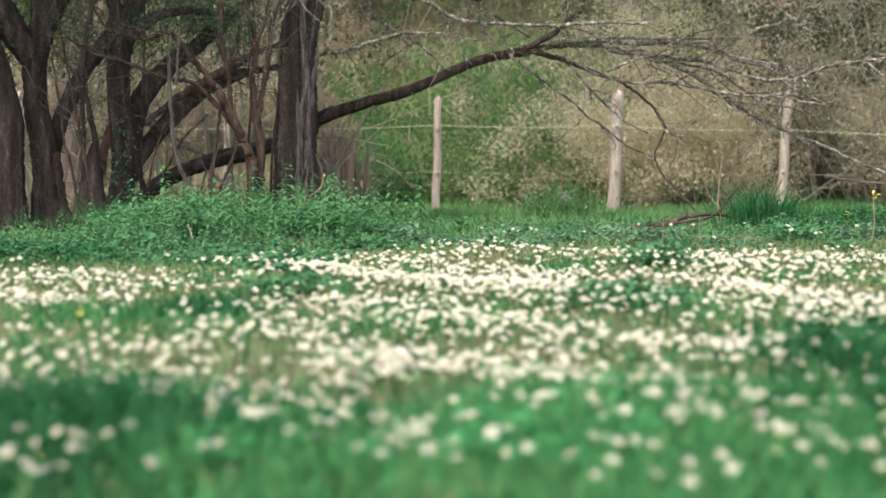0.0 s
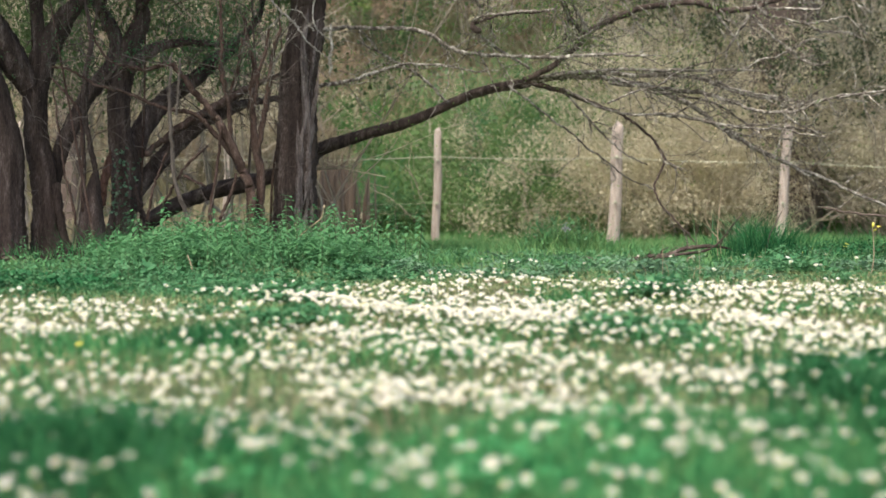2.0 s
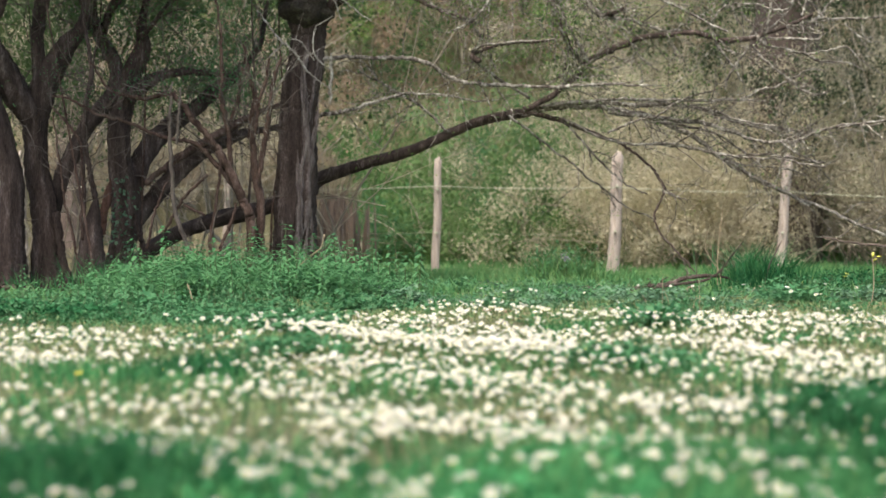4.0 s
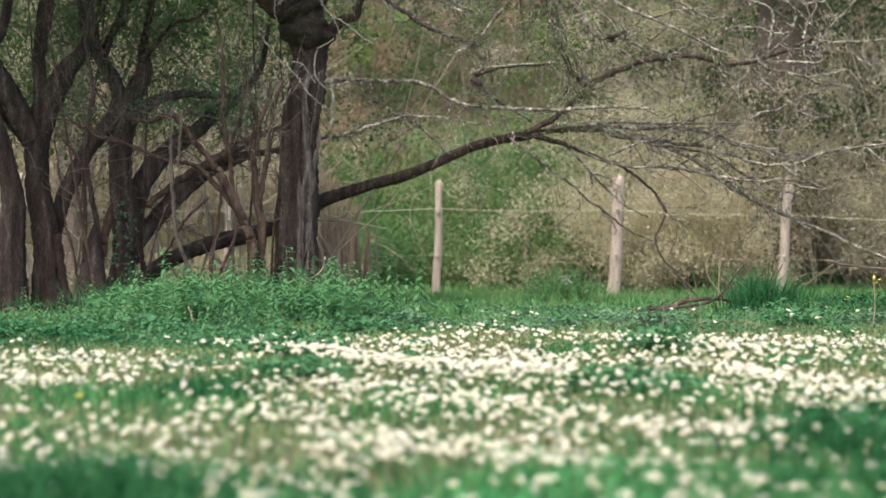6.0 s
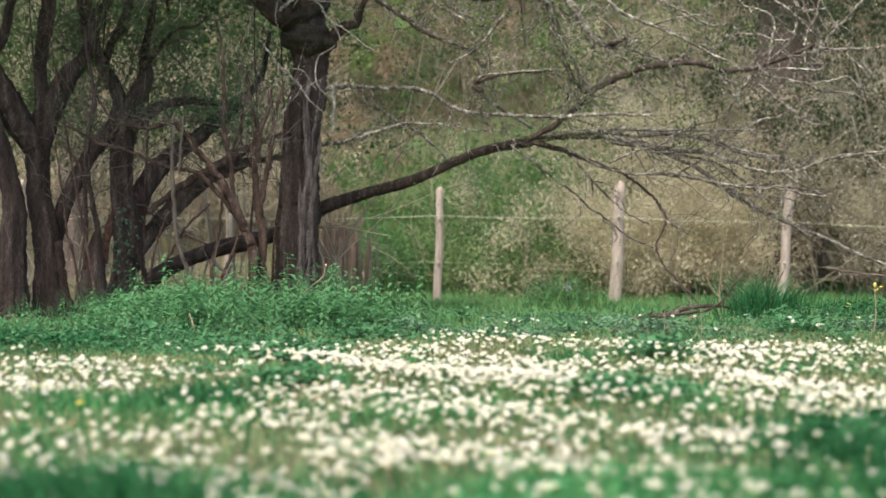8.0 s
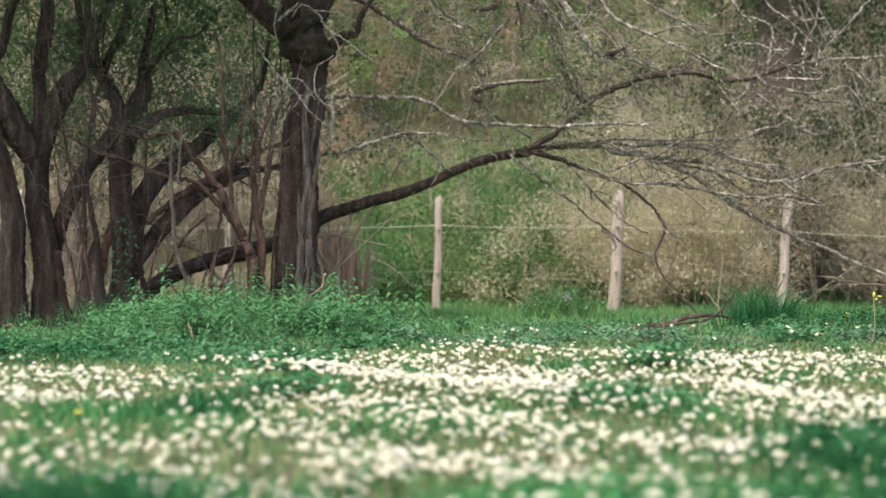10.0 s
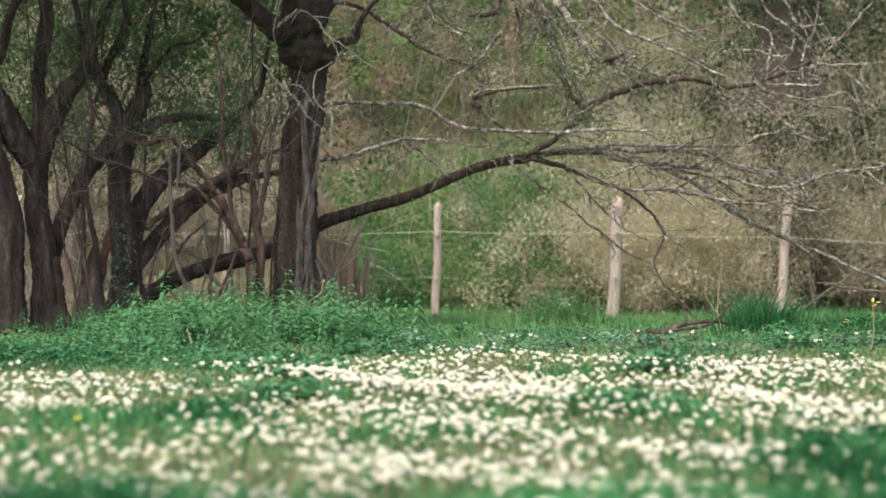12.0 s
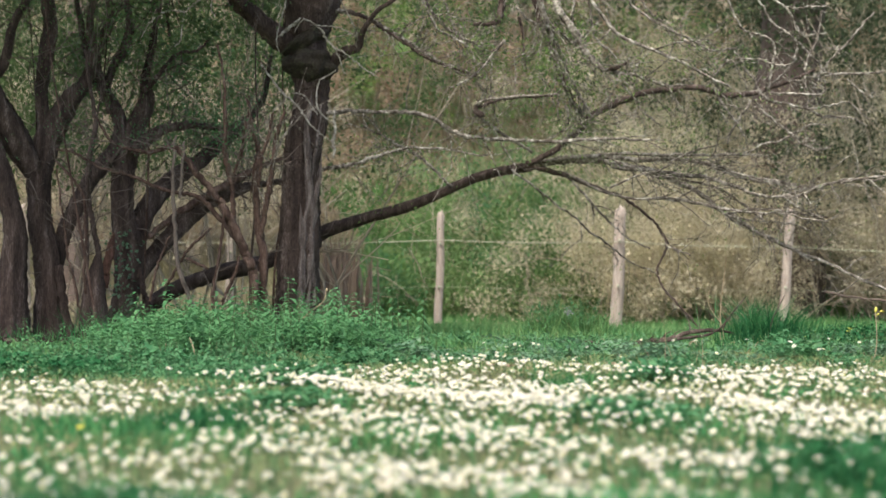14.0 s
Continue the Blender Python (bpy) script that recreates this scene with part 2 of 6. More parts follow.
def leaves(soup, centres, length, width, rng, lift=0.0, spread=1.0, tip=None, plain=False, fine=False):
    """Pointed leaves, folded along the midrib: four triangles each, at centres, turned at random; lift tilts them upwards."""
    c = np.asarray(centres, dtype=float)
    n = len(c)
    if not n:
        return
    d = rng.normal(0, 1, (n, 3)) * (1, 1, spread)
    d[:, 2] += lift
    if tip is not None:
        d = tip + d * 0.35
    d /= np.linalg.norm(d, axis=1)[:, None]
    s = np.cross(d, rng.normal(0, 0.45, (n, 3)) + (0, 0, 1))
    s /= np.linalg.norm(s, axis=1)[:, None]
    u = np.cross(s, d)
    k = rng.uniform(0.6, 1.25, n)[:, None]
    ln, wd = length * k, width * k
    v = np.stack([c, c + d * ln * 0.45 + s * wd * 0.5 + u * wd * 0.12, c + d * ln - u * wd * 0.15, c + d * ln * 0.45 - s * wd * 0.5 + u * wd * 0.12, c + d * ln * 0.5 - u * wd * 0.1], 1)
    if fine:
        v = np.stack([c + s * wd * 0.55, c - s * wd * 0.55, c + d * ln * 1.1], 1)
        soup.add(v.reshape(-1, 3), None, np.arange(3 * n).reshape(-1, 3))
        return
    if plain:
        soup.add(v[:, :4].reshape(-1, 3), None, (np.array([[0, 1, 2], [0, 2, 3]])[None] + 4 * np.arange(n)[:, None, None]).reshape(-1, 3))
        return
    f = np.array([[0, 1, 4], [1, 2, 4], [2, 3, 4], [3, 0, 4]])
    soup.add(v.reshape(-1, 3), None, (f[None] + 5 * np.arange(n)[:, None, None]).reshape(-1, 3))


def blades(soup, foot, height, width, rng, lean=0.5):
    """Bent grass blades: five corners, a quad and two triangles' worth each."""
    n = len(foot)
    h = height * rng.uniform(0.45, 1.25, n)
    ang = rng.uniform(0, 2 * np.pi, n)
    side = np.stack([np.cos(ang), np.sin(ang), np.zeros(n)], 1)
    a2 = rng.uniform(0, 2 * np.pi, n)
    out = np.stack([np.cos(a2), np.sin(a2), np.zeros(n)], 1) * (h * lean * rng.uniform(0.2, 1.3, n))[:, None]
    w = (width * rng.uniform(0.6, 1.3, n))[:, None]
    up = np.zeros((n, 3))
    up[:, 2] = h
    mid, top = foot + up * 0.6 + out * 0.4, foot + up * 0.95 + out * 1.15
    v = np.stack([foot - side * w * 0.5, foot + side * w * 0.5, mid + side * w * 0.42, mid - side * w * 0.42, top], 1)
    i = 5 * np.arange(n)[:, None]
    soup.add(v.reshape(-1, 3), i + np.array([[0, 1, 2, 3]]), i + np.array([[3, 2, 4]]))


# ---- ground: level meadow, falling a little to the fence, then a rising bank ----
MOUNDS = [(0.56, 6.0, 0.2, 0.03), (0.83, 8.0, 0.2, 0.03), (0.9, 4.4, 0.2, 0.05), (-0.65, 3.4, 0.27, 0.03), (-0.87, 5.6, 0.25, 0.03), (-0.49, 6.75, 0.2, 0.04), (0.9, 14.6, 0.5, 0.06)]


def ground_z(x, y):
    x, y = np.asarray(x, dtype=float), np.asarray(y, dtype=float)
    z = -0.2 * np.clip((y - 10.3) / 10, 0, 1)
    z = z + 7.6 * np.clip((y - 23.5) / 24, 0, 1) ** 1.15
    z = z + 0.018 * np.sin(x * 3.1 + 0.7) * np.sin(y * 2.3) + 0.012 * np.sin(x * 7.3 + y * 5.1)
    z = z + 0.05 * np.clip((np.abs(x) - 3) / 6, 0, 1) * np.sin(x * 0.8 + y * 0.5)
    for mx, my, s, h in MOUNDS:
        z = z + h * np.exp(-((x - mx) ** 2 + (y - my) ** 2) / (2 * s * s))
    return z


gx = np.concatenate([-np.geomspace(600, 9, 22), np.linspace(-8.5, 8.5, 103), np.geomspace(9, 600, 22)])
gy = np.concatenate([-np.geomspace(600, 3, 20), np.linspace(-2.5, 27, 181), np.linspace(27.4, 60, 40), np.geomspace(63, 900, 20)])
GX, GY = np.meshgrid(gx, gy, indexing="ij")
i, j = np.meshgrid(np.arange(len(gx) - 1), np.arange(len(gy) - 1), indexing="ij")
w = len(gy)
ground_mesh = mesh_of("ground", np.stack([GX, GY, ground_z(GX, GY)], -1).reshape(-1, 3), np.stack([i * w + j, (i + 1) * w + j, (i + 1) * w + j + 1, i * w + j + 1], -1).reshape(-1, 4))
ground_mesh.materials.append(soil)
ground = tagged(new("ground", ground_mesh), "uneven meadow ground of soil and thin turf", "ground", kind="structure")


def limb(tree, name, points, material, twigs=0, length=0.5, droop=0.0, label=""):
    """One limb of a tree, with its own spray of side twigs as a second level."""
    rng = np.random.default_rng(abs(int(points[0][0] * 7919 + points[-1][2] * 104729)) + 3)
    steps = 9
    line = spline(points, steps)
    thick = max(p[3] for p in points)
    run = np.concatenate([[0], np.cumsum(np.linalg.norm(np.diff(line[:, :3], axis=0), axis=1))])[:, None]
    wob = 0.007 if thick > 0.05 else 0.003 if name == "dead_twig" else 0.008
    ph = rng.uniform(0, 6.28, (3, 3))
    sway = np.sin(run * rng.uniform(7, 10) + ph[0]) + 0.6 * np.sin(run * rng.uniform(15, 21) + ph[1]) + 0.35 * np.sin(run * 37 + ph[2])
    line[1:-1, :3] += wob * 0.6 * sway[1:-1] + (rng.normal(0, 0.003, (len(line) - 2, 3)) if thick < 0.05 else 0)
    s = Soup()
    tube(s, line, 36 if thick > 0.09 else 20 if thick > 0.04 else 8, 0.1 if thick > 0.04 else 0.08, rng)
    ob = part(name, s.mesh(name), material, tree, label)
    if twigs:
        s = Soup()
        tips = []
        for _ in range(twigs):
            k = int(len(line) * rng.uniform(0.18, 0.99))
            k = min(max(k, 1), len(line) - 1)
            base = line[k]
            along = line[k, :3] - line[k - 1, :3]
            along /= np.linalg.norm(along) + 1e-9
            way = along * rng.uniform(0.45, 1.1) + rng.normal(0, 0.42, 3) * (0.9, 0.9, 1.1) + (0, 0, -droop)
            twig(s, base[:3], way, length * rng.uniform(0.35, 1.5), min(base[3] * 0.7, 0.0056) * rng.uniform(0.5, 1.0), rng, 2, tips, droop)
        part("twig_spray", s.mesh("twig_spray"), pale_bark if material is pale_bark else dark_twig if min(line[0, 0], line[-1, 0]) < -1.25 else twig_bark, ob)["kind"] = "stuff"
        LEAF_TIPS.setdefault(tree, []).extend(tips)
    return ob


def twig(s, start, way, length, radius, rng, depth, tips, droop=0.0, sides=0):
    way = np.asarray(way, dtype=float)
    way /= np.linalg.norm(way) + 1e-9
    n = 5 if sides else 7
    p, pts = np.array(start, dtype=float), []
    for k in range(n + 1):
        pts.append((*p, radius * (1 - 0.55 * k / n)))
        way = way + rng.normal(0, 0.42 * min(1, length / 0.25) if rng.random() < 0.45 else 0.1, 3) + (0, 0, -0.05 * droop)
        way /= np.linalg.norm(way)
        p = p + way * length / n
    tube(s, pts, sides or (3 if radius < 0.003 else 4))
    tips.append(p)
    if not sides:
        for k in range(1, n, 3):
            q = np.array(pts[k][:3])
            d = rng.normal(0, 1, 3)
            spur = rng.uniform(0.012, 0.04) / np.linalg.norm(d)
            tube(s, [(*q, pts[k][3] * 0.8), (*(q + d * spur), pts[k][3] * 0.55)], 3)
    if depth > 0:
        for _ in range(3 if depth > 1 else 1):
            k = rng.integers(1, n)
            d2 = np.array(pts[k + 1][:3]) - np.array(pts[k][:3])
            d2 = d2 / (np.linalg.norm(d2) + 1e-9) + rng.normal(0, 0.42, 3)
            twig(s, pts[k][:3], d2, length * rng.uniform(0.3, 0.65), pts[k][3] * 0.62, rng, depth - 1, tips, droop, sides)


LEAF_TIPS = {}

# ---- trees at the field edge ----
gnarled = thing('gnarled_tree', (-1.041, 15.0, -0.191), 'gnarled dark-barked tree with a burl and sparse spring leaves', 'tree')
limb(gnarled, 'trunk', [(-1.078, 15.0, -0.233, 0.2115), (-1.066, 15.0, 0.011, 0.1749), (-1.054, 15.0, 0.173, 0.1566), (-1.046, 15.0, 0.336, 0.1464), (-1.039, 15.0, 0.539, 0.1444), (-1.035, 15.0, 0.743, 0.1423), (-1.031, 15.0, 0.946, 0.1362), (-1.023, 15.0, 1.149, 0.1261), (-1.007, 15.0, 1.312, 0.1261), (-0.979, 15.0, 1.475, 0.122), (-0.959, 15.0, 1.638, 0.1179), (-0.951, 15.0, 1.78, 0.1261), (-0.964, 15.0, 1.923, 0.1545), (-0.993, 15.0, 2.065, 0.1505), (-0.976, 15.0, 2.208, 0.1789), (-0.936, 15.0, 2.371, 0.1952), (-0.879, 15.0, 2.615, 0.1708), (-0.799, 15.0, 3.022, 0.1342), (-0.718, 15.0, 3.593, 0.0935)], bark, 0, 0.5, 0.0)
limb(gnarled, 'limb', [(-1.04, 14.98, 2.01, 0.0893), (-1.158, 14.933, 2.07, 0.085), (-1.26, 14.887, 2.146, 0.0747), (-1.361, 14.84, 2.237, 0.0664), (-1.453, 14.793, 2.328, 0.0602), (-1.537, 14.747, 2.498, 0.052), (-1.62, 14.7, 2.731, 0.0399)], bark, 7, 0.8, 0.0)
limb(gnarled, 'limb', [(-0.855, 14.95, 1.837, 0.0527), (-0.775, 14.894, 1.933, 0.0404), (-0.7, 14.837, 1.988, 0.0382), (-0.617, 14.781, 1.999, 0.0281), (-0.583, 14.725, 2.073, 0.022), (-0.533, 14.669, 2.171, 0.0179), (-0.452, 14.613, 2.259, 0.0158), (-0.363, 14.556, 2.308, 0.0138), (-0.26, 14.5, 2.388, 0.0098)], bark, 6, 0.4, 0.0)
limb(gnarled, 'limb', [(0.743, 14.5, 2.389, 0.0307), (0.81, 14.489, 2.211, 0.0276), (0.9, 14.478, 2.092, 0.0261), (0.997, 14.467, 1.945, 0.0245), (1.083, 14.456, 1.835, 0.0214), (1.172, 14.444, 1.802, 0.0153), (1.308, 14.433, 1.778, 0.0122), (1.425, 14.422, 1.742, 0.0107), (1.541, 14.411, 1.714, 0.0091), (1.676, 14.4, 1.713, 0.0061)], lichen_bark, 22, 0.45, 0.0)
limb(gnarled, 'limb', [(1.15, 14.42, 1.824, 0.0176), (1.209, 14.42, 1.839, 0.0137), (1.26, 14.42, 1.863, 0.0098)], bark, 0, 0.5, 0.0)
limb(gnarled, 'limb', [(1.218, 14.3, 2.325, 0.009), (1.371, 14.275, 2.186, 0.009), (1.504, 14.25, 2.102, 0.0076), (1.644, 14.225, 2.022, 0.0075), (1.818, 14.2, 1.92, 0.006)], lichen_bark, 10, 0.3, 0.0)
limb(gnarled, 'limb', [(-0.699, 14.8, 2.266, 0.014), (-0.544, 14.75, 2.204, 0.014), (-0.423, 14.7, 2.126, 0.012), (-0.282, 14.65, 2.03, 0.0119), (-0.134, 14.6, 1.925, 0.0119), (0.016, 14.55, 1.85, 0.0099), (0.174, 14.5, 1.798, 0.0079)], bark, 12, 0.35, 0.0)
limb(gnarled, 'limb', [(-0.174, 14.6, 2.381, 0.0093), (-0.115, 14.575, 2.24, 0.0093), (-0.043, 14.55, 2.118, 0.0092), (0.055, 14.525, 2.052, 0.0076), (0.169, 14.5, 1.987, 0.0076)], lichen_bark, 6, 0.3, 0.0)
limb(gnarled, 'limb', [(0.412, 14.6, 2.362, 0.0277), (0.387, 14.567, 2.2, 0.0257), (0.323, 14.533, 2.14, 0.0177), (0.205, 14.5, 2.137, 0.0118)], bark, 5, 0.3, 0.0)
limb(gnarled, 'limb', [(0.417, 14.5, 2.027, 0.0122), (0.323, 14.5, 1.901, 0.0122), (0.233, 14.5, 1.806, 0.0108), (0.134, 14.5, 1.743, 0.0092), (0.036, 14.5, 1.696, 0.0062)], lichen_bark, 4, 0.2, 0.0)
limb(gnarled, 'limb', [(0.261, 14.5, 1.503, 0.0236), (0.217, 14.5, 1.538, 0.0197), (0.253, 14.5, 1.578, 0.0157), (0.39, 14.5, 1.617, 0.0118), (0.587, 14.5, 1.633, 0.0098), (0.756, 14.5, 1.641, 0.0079)], bark, 3, 0.2, 0.0)
limb(gnarled, 'limb', [(-0.972, 15, 1.53, 0.0172), (-0.786, 14.94, 1.553, 0.0156), (-0.581, 14.89, 1.557, 0.0148), (-0.338, 14.83, 1.553, 0.0148), (-0.136, 14.78, 1.525, 0.0164), (0.064, 14.72, 1.41, 0.0156), (0.302, 14.67, 1.355, 0.014), (0.697, 14.61, 1.332, 0.0125), (1.049, 14.56, 1.344, 0.0123), (1.438, 14.5, 1.337, 0.0076)], lichen_bark, 24, 0.6, 0)
limb(gnarled, 'limb', [(-0.972, 15, 1.126, 0.0175), (-0.785, 14.94, 1.156, 0.0158), (-0.661, 14.88, 1.177, 0.0158), (-0.378, 14.82, 1.271, 0.0126), (-0.096, 14.76, 1.292, 0.0094), (0.303, 14.7, 1.237, 0.0062)], lichen_bark, 12, 0.5, 0)
limb(gnarled, 'limb', [(-0.902, 15, 2.329, 0.0254), (-0.582, 14.93, 2.239, 0.0142), (-0.338, 14.85, 2.11, 0.0126), (-0.056, 14.78, 1.921, 0.0094), (0.263, 14.7, 1.795, 0.0062)], lichen_bark, 15, 0.6, 0)
limb(gnarled, 'limb', [(-0.821, 14.5, 2.543, 0.0589), (-0.251, 14.46, 2.734, 0.047), (0.375, 14.43, 2.611, 0.0293), (0.842, 14.39, 2.489, 0.0234), (1.073, 14.35, 2.211, 0.0132), (1.226, 14.31, 2.032, 0.0121), (1.493, 14.28, 1.912, 0.0111), (1.721, 14.24, 1.804, 0.009), (1.948, 14.2, 1.685, 0.007)], lichen_bark, 24, 0.5, 0)
limb(gnarled, 'limb', [(0.57, 14.4, 2.627, 0.0243), (0.693, 14.52, 2.192, 0.0215), (0.797, 14.64, 1.888, 0.0186), (0.884, 14.76, 1.66, 0.0125), (0.992, 14.88, 1.528, 0.0079)], lichen_bark, 28, 0.5, 0.8)
limb(gnarled, 'limb', [(-0.094, 14.5, 2.701, 0.0245), (-0.174, 14.6, 2.399, 0.0139), (0.024, 14.7, 2.133, 0.0094), (0.265, 14.8, 2.016, 0.0062)], lichen_bark, 15, 0.5, 0.4)
limb(gnarled, 'limb', [(1.323, 14.6, 2.423, 0.0079), (1.442, 14.6, 2.245, 0.0079), (1.561, 14.6, 2.146, 0.0079), (1.66, 14.6, 2.063, 0.0079), (1.759, 14.6, 1.999, 0.0079), (1.838, 14.6, 1.968, 0.0079), (1.957, 14.6, 1.968, 0.0079), (2.048, 14.6, 1.988, 0.0059)], lichen_bark, 5, 0.25, 0.0)
limb(gnarled, 'limb', [(1.02, 14.8, 2.429, 0.008), (1.06, 14.8, 2.107, 0.008), (1.181, 14.8, 1.987, 0.008), (1.261, 14.8, 1.887, 0.006)], lichen_bark, 5, 0.25, 0.0)
limb(gnarled, 'limb', [(0.749, 14.6, 2.164, 0.0079), (0.848, 14.6, 2.062, 0.0079), (0.935, 14.6, 1.998, 0.0079), (1.026, 14.6, 1.927, 0.0099), (1.125, 14.6, 1.848, 0.0079)], lichen_bark, 5, 0.25, 0.0)
limb(gnarled, 'limb', [(0.928, 14.75, 2.422, 0.01), (0.912, 14.75, 2.282, 0.01), (0.904, 14.75, 2.202, 0.01), (0.92, 14.75, 2.134, 0.01), (0.977, 14.75, 2.078, 0.008)], lichen_bark, 5, 0.25, 0.0)
limb(gnarled, 'limb', [(0.534, 14.9, 2.239, 0.0121), (0.566, 14.9, 2.117, 0.0101), (0.582, 14.9, 1.956, 0.0101), (0.579, 14.9, 1.847, 0.0061)], bark, 5, 0.25, 0.0)
limb(gnarled, 'limb', [(0.361, 14.8, 2.187, 0.006), (0.35, 14.8, 1.946, 0.006), (0.338, 14.8, 1.745, 0.006), (0.358, 14.8, 1.544, 0.006), (0.386, 14.8, 1.472, 0.005)], lichen_bark, 5, 0.25, 0.0)
limb(gnarled, 'limb', [(-0.135, 14.7, 1.955, 0.01), (-0.103, 14.7, 1.915, 0.01), (0.056, 14.7, 1.848, 0.01), (0.196, 14.7, 1.784, 0.01), (0.256, 14.7, 1.716, 0.008), (0.296, 14.7, 1.677, 0.006)], lichen_bark, 5, 0.25, 0.0)
limb(gnarled, 'limb', [(0.631, 15.1, 2.508, 0.0246), (0.692, 15.1, 2.242, 0.0225), (0.762, 15.1, 2.078, 0.0184), (0.836, 15.1, 1.914, 0.0184), (0.877, 15.1, 1.791, 0.0164), (0.926, 15.1, 1.668, 0.0123), (1.0, 15.1, 1.566, 0.0102)], bark, 14, 0.35, 0.3)
limb(gnarled, 'limb', [(0.658, 14.8, 2.428, 0.014), (0.731, 14.8, 2.187, 0.014), (0.799, 14.8, 2.027, 0.014), (0.872, 14.8, 1.866, 0.012), (0.94, 14.8, 1.705, 0.01), (1.041, 14.8, 1.525, 0.008)], lichen_bark, 14, 0.35, 0.3)
limb(gnarled, 'limb', [(0.514, 14.7, 2.275, 0.008), (0.614, 14.7, 2.184, 0.008), (0.714, 14.7, 2.144, 0.008), (0.794, 14.7, 2.128, 0.006)], lichen_bark, 5, 0.25, 0.0)
limb(gnarled, 'limb', [(0.694, 14.7, 1.777, 0.006), (0.794, 14.7, 1.677, 0.006), (0.854, 14.7, 1.578, 0.006), (0.874, 14.7, 1.458, 0.005)], lichen_bark, 5, 0.25, 0.0)
limb(gnarled, 'limb', [(-0.024, 14.9, 2.4, 0.0081), (0.036, 14.9, 2.238, 0.0081), (0.105, 14.9, 2.117, 0.0081), (0.158, 14.9, 2.044, 0.0061)], lichen_bark, 5, 0.25, 0.0)
limb(gnarled, 'dead_twig', [(-1.274, 14.5, 1.855, 0.0054), (-1.227, 14.5, 1.796, 0.0067), (-1.179, 14.5, 1.729, 0.0067), (-1.136, 14.5, 1.678, 0.008), (-1.096, 14.5, 1.635, 0.008), (-1.049, 14.5, 1.596, 0.0067), (-1.002, 14.5, 1.549, 0.008), (-0.966, 14.5, 1.494, 0.008), (-0.943, 14.5, 1.454, 0.0067), (-0.903, 14.5, 1.411, 0.0054), (-0.84, 14.5, 1.364, 0.004), (-0.777, 14.5, 1.317, 0.0027)], pale_bark, 0, 0.18, 0.0, 'pale bare dead twig')
limb(gnarled, 'dead_twig', [(-1.096, 14.5, 1.635, 0.0054), (-1.136, 14.5, 1.584, 0.0054), (-1.175, 14.5, 1.552, 0.0054), (-1.202, 14.5, 1.505, 0.0054), (-1.242, 14.5, 1.45, 0.004)], pale_bark, 0, 0.18, 0.0, 'pale bare dead twig')
limb(gnarled, 'dead_twig', [(-1.073, 14.55, 1.659, 0.0027), (-0.99, 14.55, 1.655, 0.004), (-0.946, 14.55, 1.604, 0.004), (-0.907, 14.55, 1.552, 0.004), (-0.879, 14.55, 1.513, 0.0027)], pale_bark, 0, 0.18, 0.0, 'pale bare dead twig')
limb(gnarled, 'dead_twig', [(-0.755, 14.5, 1.82, 0.004), (-0.817, 14.5, 1.777, 0.004), (-0.865, 14.5, 1.746, 0.0054), (-0.884, 14.5, 1.679, 0.0054), (-0.888, 14.5, 1.608, 0.0054), (-0.864, 14.5, 1.533, 0.0054), (-0.821, 14.5, 1.482, 0.004), (-0.766, 14.5, 1.443, 0.0027)], pale_bark, 0, 0.18, 0.0, 'pale bare dead twig')
limb(gnarled, 'dead_twig', [(-0.767, 14.6, 1.568, 0.0054), (-0.771, 14.6, 1.489, 0.0107), (-0.763, 14.6, 1.402, 0.0107), (-0.775, 14.6, 1.322, 0.0121), (-0.767, 14.6, 1.259, 0.0107), (-0.775, 14.6, 1.208, 0.004)], pale_bark, 0, 0.18, 0.0, 'lichen-covered hanging twig')
limb(gnarled, 'dead_twig', [(-2.064, 14.2, 2.015, 0.0039), (-2.03, 14.2, 2.077, 0.0039), (-1.995, 14.2, 2.123, 0.0052), (-1.934, 14.2, 2.173, 0.0052), (-1.872, 14.2, 2.2, 0.0052), (-1.818, 14.2, 2.196, 0.0052), (-1.768, 14.2, 2.189, 0.0052), (-1.726, 14.2, 2.223, 0.0065), (-1.672, 14.2, 2.262, 0.0052), (-1.595, 14.2, 2.324, 0.0052)], pale_bark, 0, 0.18, 0.0, 'pale bare dead twig')
limb(gnarled, 'dead_twig', [(-1.768, 14.2, 2.189, 0.0039), (-1.78, 14.2, 2.123, 0.0039), (-1.791, 14.2, 2.058, 0.0039), (-1.802, 14.2, 1.984, 0.0039), (-1.837, 14.2, 1.95, 0.0026)], pale_bark, 0, 0.18, 0.0, 'pale bare dead twig')
limb(gnarled, 'dead_twig', [(-1.109, 14.6, 2.34, 0.0054), (-1.129, 14.6, 2.233, 0.0054), (-1.16, 14.6, 2.114, 0.0054), (-1.172, 14.6, 2.023, 0.004), (-1.156, 14.6, 1.956, 0.0027)], pale_bark, 0, 0.18, 0.0, 'pale bare dead twig')
limb(gnarled, 'dead_twig', [(-1.168, 14.75, 2.075, 0.0095), (-1.112, 14.75, 2.131, 0.0122), (-1.048, 14.75, 2.179, 0.0109), (-1.016, 14.75, 2.211, 0.0054)], pale_bark, 0, 0.18, 0.0, 'pale bare dead twig')
